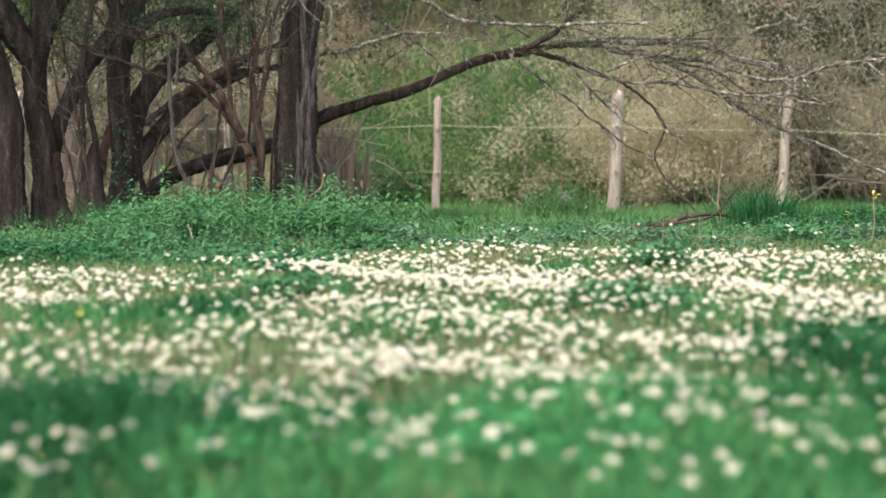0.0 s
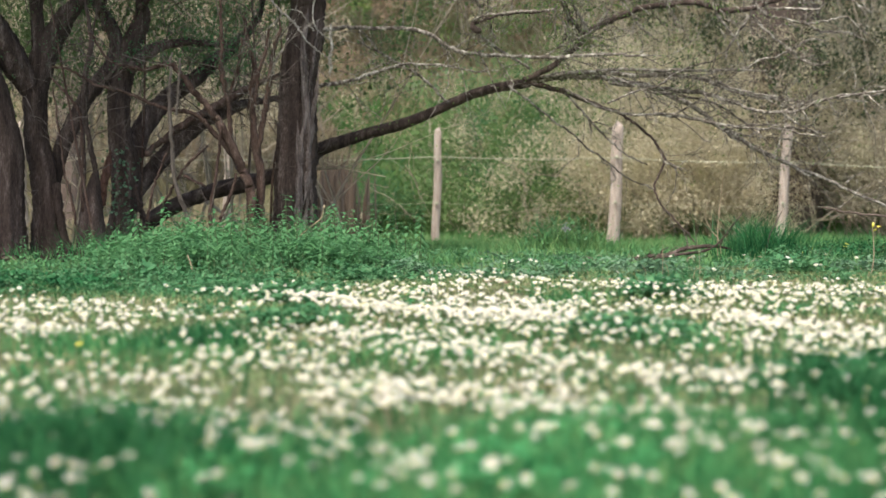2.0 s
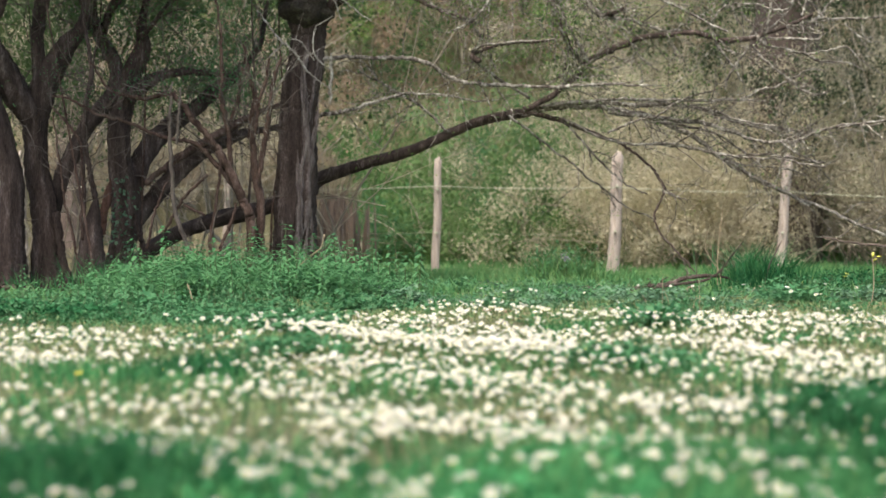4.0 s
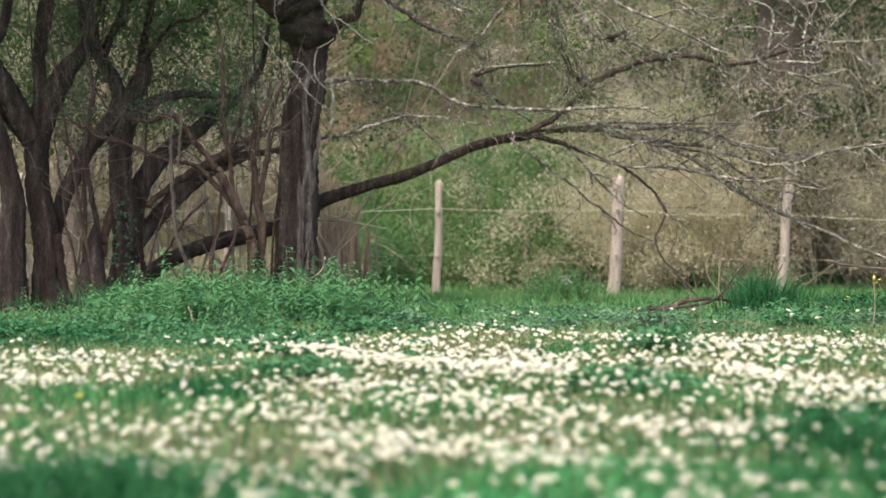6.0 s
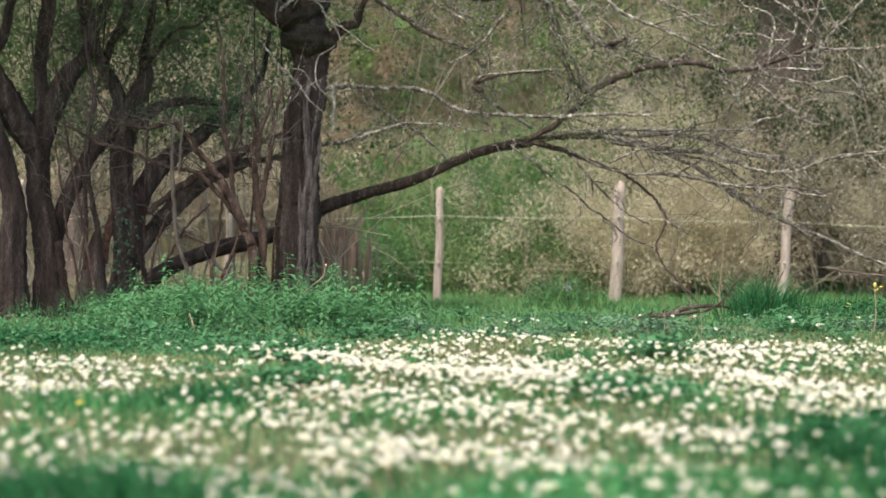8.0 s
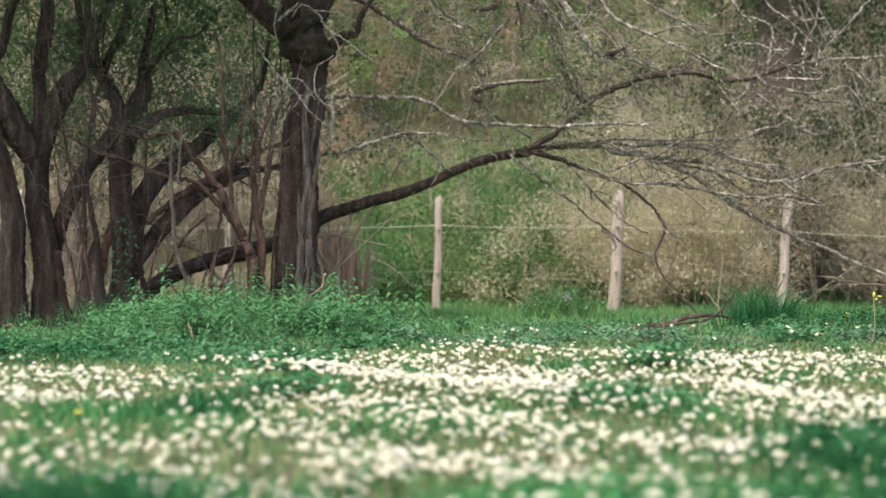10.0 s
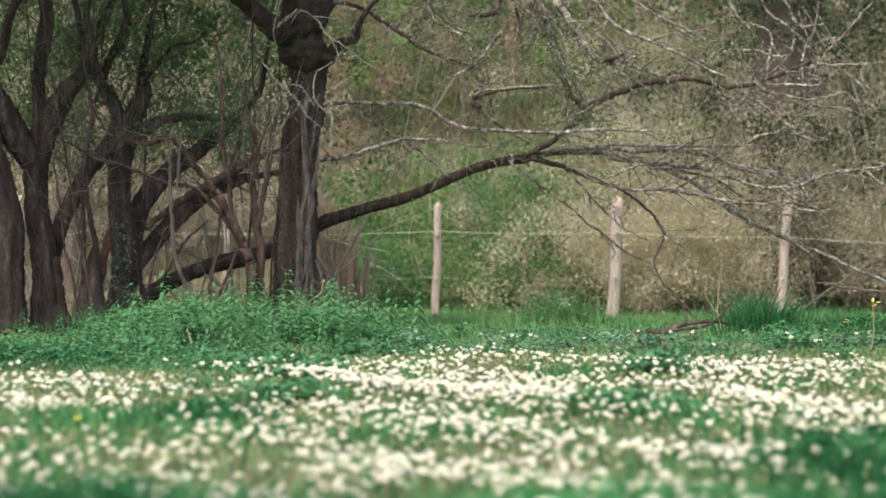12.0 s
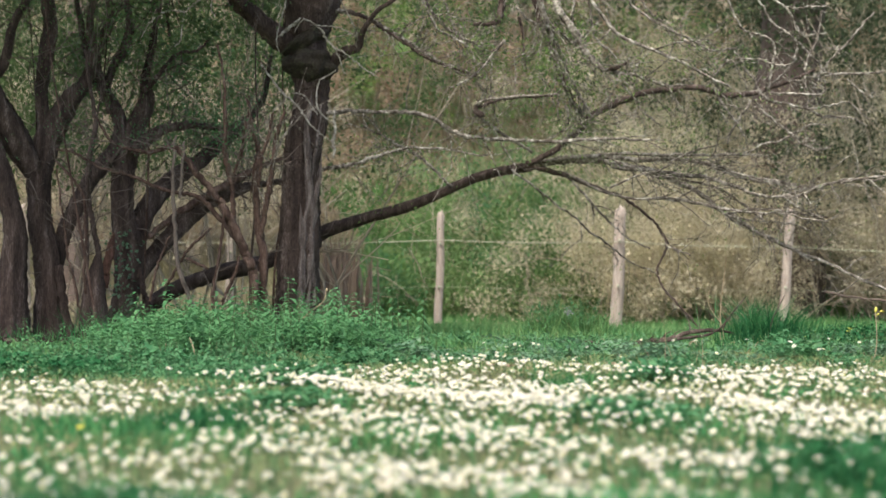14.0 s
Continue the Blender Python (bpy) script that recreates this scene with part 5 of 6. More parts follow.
# a larger tree trunk standing in the thicket
back_tree = thing("woodland_tree", (3.86, 23.4, float(ground_z(3.86, 23.4))), "rough brown trunk standing in the thicket", "tree")
s = Soup()
tube(s, spline([(3.86, 23.4, -0.2, 0.42), (3.86, 23.4, 1.4, 0.37), (3.88, 23.4, 2.6, 0.36), (3.95, 23.4, 4.0, 0.33), (4.1, 23.4, 6.5, 0.2)], 9), 24, 0.09, rng)
part("trunk", s.mesh("trunk"), brown_bark, back_tree)
s, tips = Soup(), []
for k in range(14):
    twig(s, (4.15, 23.4, 2.9 + 0.22 * k), (rng.normal(0, 1), rng.normal(0, 0.6), rng.uniform(0.2, 1)), 1.5, 0.03, rng, 2, tips)
part("bough_spray", s.mesh("bough_spray"), brown_bark, back_tree)["kind"] = "stuff"
f, t = Soup(), np.array(tips)
leaves(f, t[rng.integers(0, len(t), 9000)] + rng.normal(0, 0.35, (9000, 3)), 0.08, 0.05, rng)
part("crown", f.mesh("crown", False), evergreen_leaf, back_tree)["kind"] = "stuff"

for k in range(5):
    x = 2.2 + 0.75 * k
    shrub((x, 26.0 + rng.uniform(-0.3, 0.6), float(ground_z(x, 26))), (0.6, 0.5, rng.uniform(3.6, 4.6)), 10000, 280 + k, evergreen_leaf, "tall dark green bush above the bramble thicket", 0.04, 14, low=4.0 if x < 4.2 else 3.0)

# a brown trunk far behind the field trees
far_trunk = thing("woodland_tree", (-4.27, 24.0, float(ground_z(-4.27, 24.0))), "dull brown trunk standing behind the field trees", "tree")
s = Soup()
tube(s, spline([(-4.3, 24, -0.3, 0.2), (-4.28, 24, 0.7, 0.155), (-4.26, 24, 1.6, 0.15), (-4.22, 24, 2.6, 0.13), (-4.2, 24, 4.5, 0.09)], 9), 20, 0.08, rng)
part("trunk", s.mesh("trunk"), brown_bark, far_trunk)

# far woods along the top of the bank
s, f, tips = Soup(), Soup(), []
for k in range(150):
    x, y = rng.uniform(-24, 24), rng.uniform(38, 58)
    twig(s, (x, y, float(ground_z(x, y)) - 0.2), (0, 0, 1), rng.uniform(5, 9), 0.13, rng, 2, tips)
t = np.array(tips)
c = t[rng.integers(0, len(t), 36000)] + rng.normal(0, 0.6, (36000, 3))
leaves(f, c, 0.36, 0.25, rng, plain=True)
woods = thing("far_woods", (0, 48, 5), "distant woodland of olive and brown spring trees", "woods", kind="stuff")
part("stem_tangle", s.mesh("stem_tangle"), hedge_stem, woods)
part("foliage", f.mesh("foliage", False), hedge_green, woods)

# dark leafy bushes under and behind the trees
for k in range(11):
    x = -4.4 + 0.3 * k
    shrub((x, 17.6 + rng.uniform(-0.5, 0.9), float(ground_z(x, 17.6))), (0.5, 0.5, rng.uniform(3.0, 3.9)), 11000, 260 + k, spring_leaf, "dark green leafy sapling bush beneath the trees", 0.028, 6, low=1.5 if x < -3.4 else 2.0)

# thin saplings between the trunks
for k in range(6):
    x, y = rng.uniform(-2.85, -1.15), rng.uniform(13.7, 15.6)
    z = float(ground_z(x, y))
    sapling = thing("sapling", (x, y, z), "thin bare upright sapling between the dark trunks", "sapling", "saplings between the trees")
    s, tips = Soup(), []
    lean = rng.normal(0, 0.12)
    tube(s, spline([(x, y, z - 0.03, 0.011), (x + lean * 0.6, y, z + 0.6, 0.0095), (x + lean * 1.1 + rng.normal(0, 0.05), y, z + 1.2, 0.008), (x + lean * 1.8, y, z + 1.9, 0.005), (x + lean * 2.2, y, z + 2.6, 0.003)], 5), 6, 0.08, rng)
    part("stem", s.mesh("stem"), bark if k % 2 else red_bark, sapling)
    s = Soup()
    for j in range(6):
        twig(s, (x + lean * (0.8 + 0.2 * j), y, z + 0.7 + 0.25 * j), (rng.normal(0, 0.8), rng.normal(0, 0.6), 0.7), 0.45, 0.004, rng, 1, tips)
    part("twig_spray", s.mesh("twig_spray"), dark_twig, sapling)["kind"] = "stuff"

# dead bracken stand behind the gnarled trunk
s = Soup()
n = 340
foot = np.stack([rng.normal(-1.05, 0.125, n), rng.normal(20.2, 0.25, n), np.zeros(n)], 1)
foot[:, 2] = ground_z(foot[:, 0], foot[:, 1])
blades(s, foot, 0.85, 0.03, rng, 0.1)
tagged(new("dead_bracken", s.mesh("dead_bracken", False)), "brown stand of dead bracken near the fence", "bracken", kind="stuff").data.materials.append(bracken_stalk)


# ---- meadow: turf, grass, weeds, daisies ----
def scatter(n, y0, y1, r, wide=0.25, margin=0.35):
    """Places spread evenly over the wedge of meadow before the camera."""
    y = np.sqrt(r.uniform(y0 * y0, y1 * y1, n))
    x = r.uniform(-1, 1, n) * (y * wide + margin) + r.normal(0, 0.15, n)
    return x, y


def lumps(x, y, k=1.0, seed=0.0):
    return np.sin(x * 5.3 * k + 1.7 * np.sin(y * 3.1 * k + seed)) * np.sin(y * 4.1 * k + 1.3 * np.sin(x * 2.9 * k + seed)) * 0.5 + 0.5


def on_ground(x, y, up=0.0):
    return np.stack([x, y, ground_z(x, y) + up], 1)


rng = np.random.default_rng(8)
s = Soup()
x, y = scatter(50000, 1.9, 11.5, rng)
blades(s, on_ground(x, y, -0.005), 0.028 + 0.02 * lumps(x, y), 0.0035, rng, 0.9)
x, y = scatter(30000, 1.9, 11.5, rng)
leaves(s, on_ground(x, y, 0.006 + 0.01 * rng.random(len(x))), 0.022, 0.011, rng, 0.25, 0.35, None, True)
tagged(new("short_turf", s.mesh("short_turf", False)), "short meadow turf with small rosette leaves", "turf", kind="stuff").data.materials.append(turf_green)

# the meadow goes on all round
s = Soup()
x, y = rng.uniform(-9, 9, 26000), rng.uniform(-6, 13, 26000)
m = np.abs(x) > np.where(y > 1.5, np.abs(y) * 0.24 + 0.3, 0.0)
x, y = x[m], y[m]
blades(s, on_ground(x, y, -0.005), 0.06, 0.019, rng, 0.9)
tagged(new("outer_turf", s.mesh("outer_turf", False)), "sparse meadow turf of the open field", "turf", kind="stuff").data.materials.append(turf_green)

# taller, darker grass in patches: x, y, spread, blades, height
PATCHES = [(0.98, 4.05, 0.16, 1500, 0.10), (-0.65, 3.35, 0.24, 2600, 0.10), (0.54, 3.65, 0.14, 1500, 0.085), (0.2, 3.3, 0.3, 1800, 0.07), (-0.25, 3.2, 0.3, 1700, 0.07), (0.62, 3.0, 0.25, 1500, 0.08), (-0.87, 5.6, 0.2, 900, 0.07), (-0.72, 6.0, 0.1, 700, 0.085),
           (0.56, 6.1, 0.22, 900, 0.05), (-0.08, 5.6, 0.12, 500, 0.05), (0.1, 5.75, 0.1, 400, 0.05), (-0.14, 6.2, 0.1, 350, 0.045), (0.49, 8.0, 0.1, 300, 0.06), (0.95, 4.9, 0.2, 900, 0.07), (-1.0, 4.7, 0.2, 500, 0.05), (1.1, 3.4, 0.25, 1500, 0.09)]
s, dark = Soup(), Soup()
for px, py, sp, n, h in PATCHES:
    x, y = rng.normal(px, sp, n), rng.normal(py, sp * 1.3, n)
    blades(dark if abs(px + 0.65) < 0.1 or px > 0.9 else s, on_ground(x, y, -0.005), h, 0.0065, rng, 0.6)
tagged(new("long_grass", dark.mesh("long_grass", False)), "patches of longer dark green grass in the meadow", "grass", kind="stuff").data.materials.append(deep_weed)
lush = Soup()
x, y = scatter(13000, 2.0, 3.75, rng)
blades(lush, on_ground(x, y, -0.005), 0.035 + 0.03 * lumps(x, y, 1.1, 4.0), 0.006, rng, 0.8)
x, y = scatter(22000, 1.9, 11.5, rng)
m = lumps(x, y, 1.3, 2.0) > 0.7
blades(s, on_ground(x[m], y[m], -0.005), 0.06, 0.004, rng, 0.7)
x, y = rng.uniform(-9, 9, 24000), rng.uniform(-6, 12, 24000)
m = (lumps(x, y, 0.7, 3.0) > 0.35) & (np.abs(x) > np.where(y > 1.2, np.abs(y) * 0.23 + 0.2, 0.0))
blades(s, on_ground(x[m], y[m], -0.005), 0.07, 0.02, rng, 0.8)
r = np.random.default_rng(90)
x, y = r.uniform(-7, 7, 14000), r.uniform(-4, 10, 14000)
m = (lumps(x, y, 0.5, 6.0) > 0.3) & (np.abs(x) > np.where(y > 2.2, np.abs(y) * 0.24 + 0.4, 0.0)) & (x * x + y * y > 0.2)
blades(lush, on_ground(x[m], y[m], -0.005), 0.06, 0.02, r, 1.0)
tagged(new("lush_grass", lush.mesh("lush_grass", False)), "lush bright green grass of the open meadow", "grass", kind="stuff").data.materials.append(lush_green)
tagged(new("meadow_grass", s.mesh("meadow_grass", False)), "tufts of fresh green meadow grass", "grass", kind="stuff").data.materials.append(grass_green)

# grass between the meadow and the fence, and over the bank
s = Soup()
x, y = scatter(56000, 10.6, 23.5, rng, 0.25, 0.4)
m = (x > -1.75) | (y < 11.2) | (rng.random(len(x)) < 0.03)
x, y = x[m], y[m]
blades(s, on_ground(x, y, -0.01), 0.05 + 0.08 * lumps(x, y, 0.6, 1.0), 0.009, rng, 0.6)
tagged(new("field_grass", s.mesh("field_grass", False)), "longer green grass along the fence", "grass", kind="stuff").data.materials.append(field_green)
s = Soup()
x, y = rng.uniform(-4.6, -1.7, 9000), rng.uniform(11.6, 16.5, 9000)
leaves(s, on_ground(x, y, 0.01 + 0.015 * rng.random(len(x))), 0.05, 0.026, rng, 0.3, 0.4, None, True)
tagged(new("leaf_litter", s.mesh("leaf_litter", False)), "dark brown leaf litter on bare soil beneath trees", "leaf litter", kind="stuff").data.materials.append(leaf_litter)
BANK = (("bank_grass", 42000, 23.5, 30, 1, bank_green, "rough green grass at the foot of the bank"),
        ("withered_grass", 28000, 29, 42, 0, bank_brown, "rough brownish grass and stalks over the bank"),
        ("pale_grass", 50000, 21.6, 30, -1, bank_pale, "pale withered grass beneath the trees by the fence"))
for name, count, y0, y1, side, leaf_mat, label in BANK:
    s = Soup()
    x, y = scatter(count, y0, y1, rng, 0.26, 0.4)
    m = (x + 1.4 - 0.4 * np.sin(y)) * side >= 0
    x, y = x[m], y[m]
    blades(s, on_ground(x, y, -0.02), 0.14 + 0.22 * lumps(x, y, 0.35, 2.0), 0.022 if y0 < 25 else 0.032, rng, 0.5)
    tagged(new(name, s.mesh(name, False)), label, "grass", kind="stuff").data.materials.append(leaf_mat)

# ---- weeds ----
def herb_clump(place, spread, height, count, leaf, seed, material, name, label, category="weeds"):
    """A leafy clump: many stems with leaves all along."""
    r = np.random.default_rng(seed)
    x0, y0 = place
    clump = thing(name, (x0, y0, float(ground_z(x0, y0))), label, category, "leafy weed clumps")
    st, lf = Soup(), Soup()
    for each in range(count):
        x, y = r.normal(x0, spread), r.normal(y0, spread * 0.8)
        z = float(ground_z(x, y))
        h = height * r.uniform(0.5, 1.15)
        top = np.array([x + r.normal(0, 0.25) * h, y + r.normal(0, 0.25) * h, z + h])
        base = np.array([x, y, z - 0.01])
        if each % 3 == 0:
            tube(st, np.column_stack([np.linspace(base, top, 2), [0.002, 0.001]]), 3)
        k = r.uniform(0.15, 1.0, 9)[:, None]
        leaves(lf, base + (top - base) * k + r.normal(0, 0.004, (9, 3)), leaf, leaf * 0.55, r, 0.15, 0.5, None, True)
    part("stem_mass", st.mesh("stem_mass"), stem_green, clump)["kind"] = "stuff"
    part("foliage", lf.mesh("foliage", False), material, clump)["kind"] = "stuff"
    return clump


def frond_clump(place, spread, length, count, seed, material, label, pairs=6, lobe=0.34, steep=(0.45, 1.3)):
    """A mound of feathery weeds: arching fronds with pairs of narrow lobes."""
    r = np.random.default_rng(seed)
    x0, y0 = place
    clump = thing("weed_clump", (x0, y0, float(ground_z(x0, y0))), label, "weeds", "leafy weed clumps")
    st, lf = Soup(), Soup()
    for each in range(count):
        x, y = r.normal(x0, spread), r.normal(y0, spread * 0.8)
        ln = length * r.uniform(0.55, 1.2) * math.exp(-0.25 * ((x - x0) ** 2 + (y - y0) ** 2) / spread ** 2)
        ang, rise = r.uniform(0, 6.283), r.uniform(*steep)
        out = np.array([math.cos(ang), math.sin(ang), 0.0])
        cross = np.array([-out[1], out[0], 0.0])
        u = np.linspace(0, 1, pairs + 1)[:, None]
        rib = np.array([x, y, float(ground_z(x, y)) - 0.005]) + out * ln * (0.25 * u + 0.5 * u * u) + np.array([0, 0, 1.0]) * ln * rise * (u - 0.55 * u * u)
        if pairs < 9 or each % 3 == 0:
            tube(st, np.column_stack([rib[[0, pairs // 2]], [0.002, 0.001]]), 3)
        k = rib[1:]
        size = (ln * lobe * np.sin(np.linspace(0.6, 2.9, pairs)) + 0.004)[:, None]
        for side in (-1, 1):
            tip = out * 0.75 + side * cross * 0.9 + np.array([0, 0, 0.25]) * r.uniform(-0.6, 1.0, (pairs, 1))
            leaves(lf, k, size, size * (0.45 if pairs < 9 else 0.6), r, tip=tip, plain=True, fine=pairs > 8)
        leaves(lf, k[-1:], ln * lobe * 0.6, ln * lobe * 0.3, r, tip=out[None], plain=True)
    part("stem_mass", st.mesh("stem_mass"), stem_green, clump)["kind"] = "stuff"
    part("foliage", lf.mesh("foliage", False), material, clump)["kind"] = "stuff"


# x, y, spread, frond length, fronds
MOUND_WEEDS = [(0.56, 6.0, 0.15, 0.12, 210), (0.84, 8.0, 0.1, 0.15, 120), (-0.49, 6.75, 0.13, 0.12, 110), (0.9, 4.4, 0.13, 0.14, 130), (-0.86, 7.3, 0.1, 0.08, 60), (1.48, 7.3, 0.07, 0.08, 45), (-0.08, 5.6, 0.08, 0.07, 45), (0.12, 5.75, 0.07, 0.06, 35), (0.49, 8.1, 0.08, 0.08, 45),
               (0.38, 7.4, 0.06, 0.07, 30), (0.55, 3.7, 0.12, 0.1, 110), (-0.65, 3.45, 0.18, 0.1, 120), (-0.9, 5.7, 0.12, 0.07, 50), (0.72, 5.8, 0.09, 0.06, 40), (-0.15, 6.25, 0.07, 0.06, 30), (1.07, 4.2, 0.1, 0.11, 60), (0.72, 6.5, 0.12, 0.09, 60)]
for k, (x, y, sp, ln, n) in enumerate(MOUND_WEEDS):
    frond_clump((x, y), sp, ln, n, 800 + k, fern_green, "mound of dark green feathery weeds among daisies")
r2 = np.random.default_rng(29)
# x from, x to, y from, y to, clumps
DARK_HERBS = [(-0.95, -0.5, 3.5, 4.1, 13), (0.02, 0.38, 3.0, 3.7, 12), (0.78, 1.08, 4.2, 5.2, 12), (0.5, 0.95, 3.4, 4.0, 10), (-0.4, -0.2, 3.0, 3.4, 6)]
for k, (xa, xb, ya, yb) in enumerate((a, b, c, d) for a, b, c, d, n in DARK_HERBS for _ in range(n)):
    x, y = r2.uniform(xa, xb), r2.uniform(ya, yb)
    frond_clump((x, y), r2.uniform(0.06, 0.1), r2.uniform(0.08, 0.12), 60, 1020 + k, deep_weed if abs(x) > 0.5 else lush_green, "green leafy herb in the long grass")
r2 = np.random.default_rng(23)
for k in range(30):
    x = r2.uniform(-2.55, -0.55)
    # leaf colour steps darker towards the left end of the row
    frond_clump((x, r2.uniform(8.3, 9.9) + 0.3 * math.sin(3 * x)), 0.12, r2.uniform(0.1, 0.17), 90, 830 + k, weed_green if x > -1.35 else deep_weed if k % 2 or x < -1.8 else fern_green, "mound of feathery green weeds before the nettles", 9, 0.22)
for k in range(34):
    frond_clump((r2.uniform(-0.5, 2.7), r2.uniform(9.4, 12.6)), r2.uniform(0.09, 0.18), r2.uniform(0.1, 0.2), 80, 870 + k, pale_weed if k % 3 else weed_green, "spreading grey-green weeds in rough grass", 10, 0.18)
for k in range(110):
    y = r2.uniform(2.9, 8.6)
    x = r2.uniform(-1, 1) * 0.22 * y
    if lumps(x, y, 0.8, 5.0) > 0.45 and k % 3:
        y = y + 0.35
    frond_clump((x, y), r2.uniform(0.04, 0.09), r2.uniform(0.045, 0.075), 30, 1300 + k, (fern_green, lush_green, weed_green)[k % 3], "small rosette of feathery weeds in the turf")

WEEDS = [((0.339, 10.379), 0.28, 0.08, 120), ((1.035, 9.36), 0.3, 0.05, 70), ((1.755, 8.55), 0.2, 0.05, 60), ((-0.194, 10.282), 0.2, 0.06, 60), ((0.85, 14.4), 0.13, 0.27, 120), ((-0.339, 10.573), 0.15, 0.12, 60),
         ((2.037, 11.252), 0.28, 0.12, 120), ((1.552, 10.961), 0.25, 0.07, 90), ((-0.09, 7.47), 0.12, 0.04, 40), ((1.305, 6.48), 0.12, 0.04, 50)]
for k, (place, sp, h, n) in enumerate(WEEDS):
    herb_clump(place, sp, h, int(n * 1.4), 0.021, 300 + k, weed_green, "weed_clump", "low dark green leafy weeds in the meadow")
for k in range(14):
    herb_clump((-2.45 + 0.125 * k, 8.5 + 0.5 * (k % 4)), 0.17, 0.05 + 0.02 * (k % 4), 120, 0.022, 330 + k, weed_green, "weed_clump", "mound of low green weeds beside the nettles")

for k in range(12):
    herb_clump((-1.6 + 0.11 * k, 11.0 + 0.3 * (k % 4)), 0.14, 0.16, 190, 0.018, 360 + k, nettle_green, "weed_clump", "leafy green undergrowth between the nettles")
r2 = np.random.default_rng(61)
for k in range(44):
    x = -1.66 + 0.031 * k
    tall = (0.235 if x > -1.35 else 0.28) + 0.04 * math.sin(9 * x + 1) + 0.03 * math.sin(23 * x)
    frond_clump((x + r2.normal(0, 0.05), 10.35 + 0.36 * (k % 6)), 0.1, tall, 90, 1120 + k, nettle_green, "feathery green weeds growing among the nettles", 17, 0.1, (0.7, 2.0))

for k in range(7):
    x, y = -2.72 + 0.13 * k, 11.9 + 0.2 * (k % 3)
    frond_clump((x, y), 0.07, 0.1, 30, 1240 + k, nettle_green, "leafy young shoots before the dark trunks", 9, 0.16, (1.1, 2.2))
for k in range(9):
    herb_clump((-2.75 + 0.12 * k, 11.0 + 0.25 * (k % 3)), 0.14, 0.06, 110, 0.022, 345 + k, nettle_green, "weed_clump", "dark green weeds at the foot of the trees")

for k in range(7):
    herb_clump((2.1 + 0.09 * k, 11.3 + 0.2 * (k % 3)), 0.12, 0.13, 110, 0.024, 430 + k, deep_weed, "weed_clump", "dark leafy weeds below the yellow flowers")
r2 = np.random.default_rng(19)
for k in range(22):
    herb_clump((r2.uniform(-0.6, 2.8), r2.uniform(9.5, 13.4)), r2.uniform(0.14, 0.3), r2.uniform(0.05, 0.12), 110, 0.019, 380 + k, weed_green, "weed_clump", "low leafy weeds in the rough grass")


def nettle_plant(height, seed):
    """A nettle: one upright stem with crossed pairs of toothed leaves that shrink towards the top."""
    r = np.random.default_rng(seed)
    plant = thing("nettle", (0, 0, 0), "upright green stinging nettle with paired leaves", "nettle", "nettle bed at the meadow edge")
    s = Soup()
    pts = [(0.01 * math.sin(3 * u + seed), 0.01 * math.cos(2 * u + seed), -0.02 + u * (height + 0.02), 0.003 * (1.1 - 0.6 * u)) for u in np.linspace(0, 1, 7)]
    tube(s, pts, 5)
    part("stem", s.mesh("stem"), stem_green, plant)
    tiers = 12
    for k in range(tiers):
        u = 0.18 + 0.82 * (k / (tiers - 1)) ** 0.8
        size = (0.058 * (1 - 0.3 * u)) * r.uniform(0.85, 1.1)
        for side in (0, math.pi):
            a = k * math.pi / 2 + side + r.normal(0, 0.25)
            out, cross = np.array([math.cos(a), math.sin(a), 0.0]), np.array([-math.sin(a), math.cos(a), 0.0])
            drop = r.uniform(-0.25, 0.4) + 0.4 * (u > 0.9)
            base = np.array([pts[0][0], pts[0][1], height * u])
            prof = ((0.12, 0.0), (0.28, 0.5), (0.38, 0.44), (0.5, 0.46), (0.6, 0.34), (0.74, 0.3), (0.84, 0.16), (1.0, 0.0))
            mid = [base + out * size * v + (0, 0, size * (drop * v - 0.5 * v * v)) for v, _ in prof]
            vs = [m for m in mid] + [m + cross * size * 0.5 * wd + (0, 0, 0.12 * wd * size) for m, (_, wd) in zip(mid, prof)] + [m - cross * size * 0.5 * wd + (0, 0, 0.12 * wd * size) for m, (_, wd) in zip(mid, prof)]
            n, q = len(prof), []
            for e in range(n - 1):
                q += [(e, e + 1, n + e + 1, n + e), (e + 1, e, 2 * n + e, 2 * n + e + 1)]
            part("leaf", mesh_of("leaf", vs, q), nettle_green, plant)
    return plant


rng = np.random.default_rng(41)
kinds = [nettle_plant(h, 400 + k) for k, h in enumerate((0.27, 0.32, 0.35, 0.29))]
spots = []
for k in range(110):
    x, y = rng.uniform(-1.68, -0.36), rng.uniform(10.6, 12.4)
    spots.append((x, y, rng.uniform(0.75, 1.05)))
for k in range(18):
    spots.append((rng.uniform(-0.85, -0.12), rng.uniform(10.7, 12.0), rng.uniform(0.75, 1.0)))
for k in range(22):
    spots.append((rng.uniform(-1.7, -0.4), rng.uniform(10.0, 10.6), rng.uniform(0.45, 0.7)))
for x, sc in ((-1.5, 0.95), (-1.36, 0.9), (-1.15, 1.0), (-1.05, 1.05), (-0.8, 1.0), (-0.78, 0.85), (-0.5, 0.95), (-0.33, 0.6), (-0.25, 0.55), (-1.85, 0.7), (-2.0, 0.55), (-2.2, 0.5)):
    spots.append((x, 11.2 + rng.uniform(-0.3, 0.3), sc * 1.18))
for k, (x, y, sc) in enumerate(spots):
    m = pose(x, y, float(ground_z(x, y)), rng.normal(0, 5), rng.normal(0, 5), rng.uniform(0, 360))
    if k < 4:
        kinds[k].matrix_basis = m
    else:
        copy_thing(kinds[k % 4], m @ Matrix.Scale(sc, 4)).scale = (sc, sc, sc)


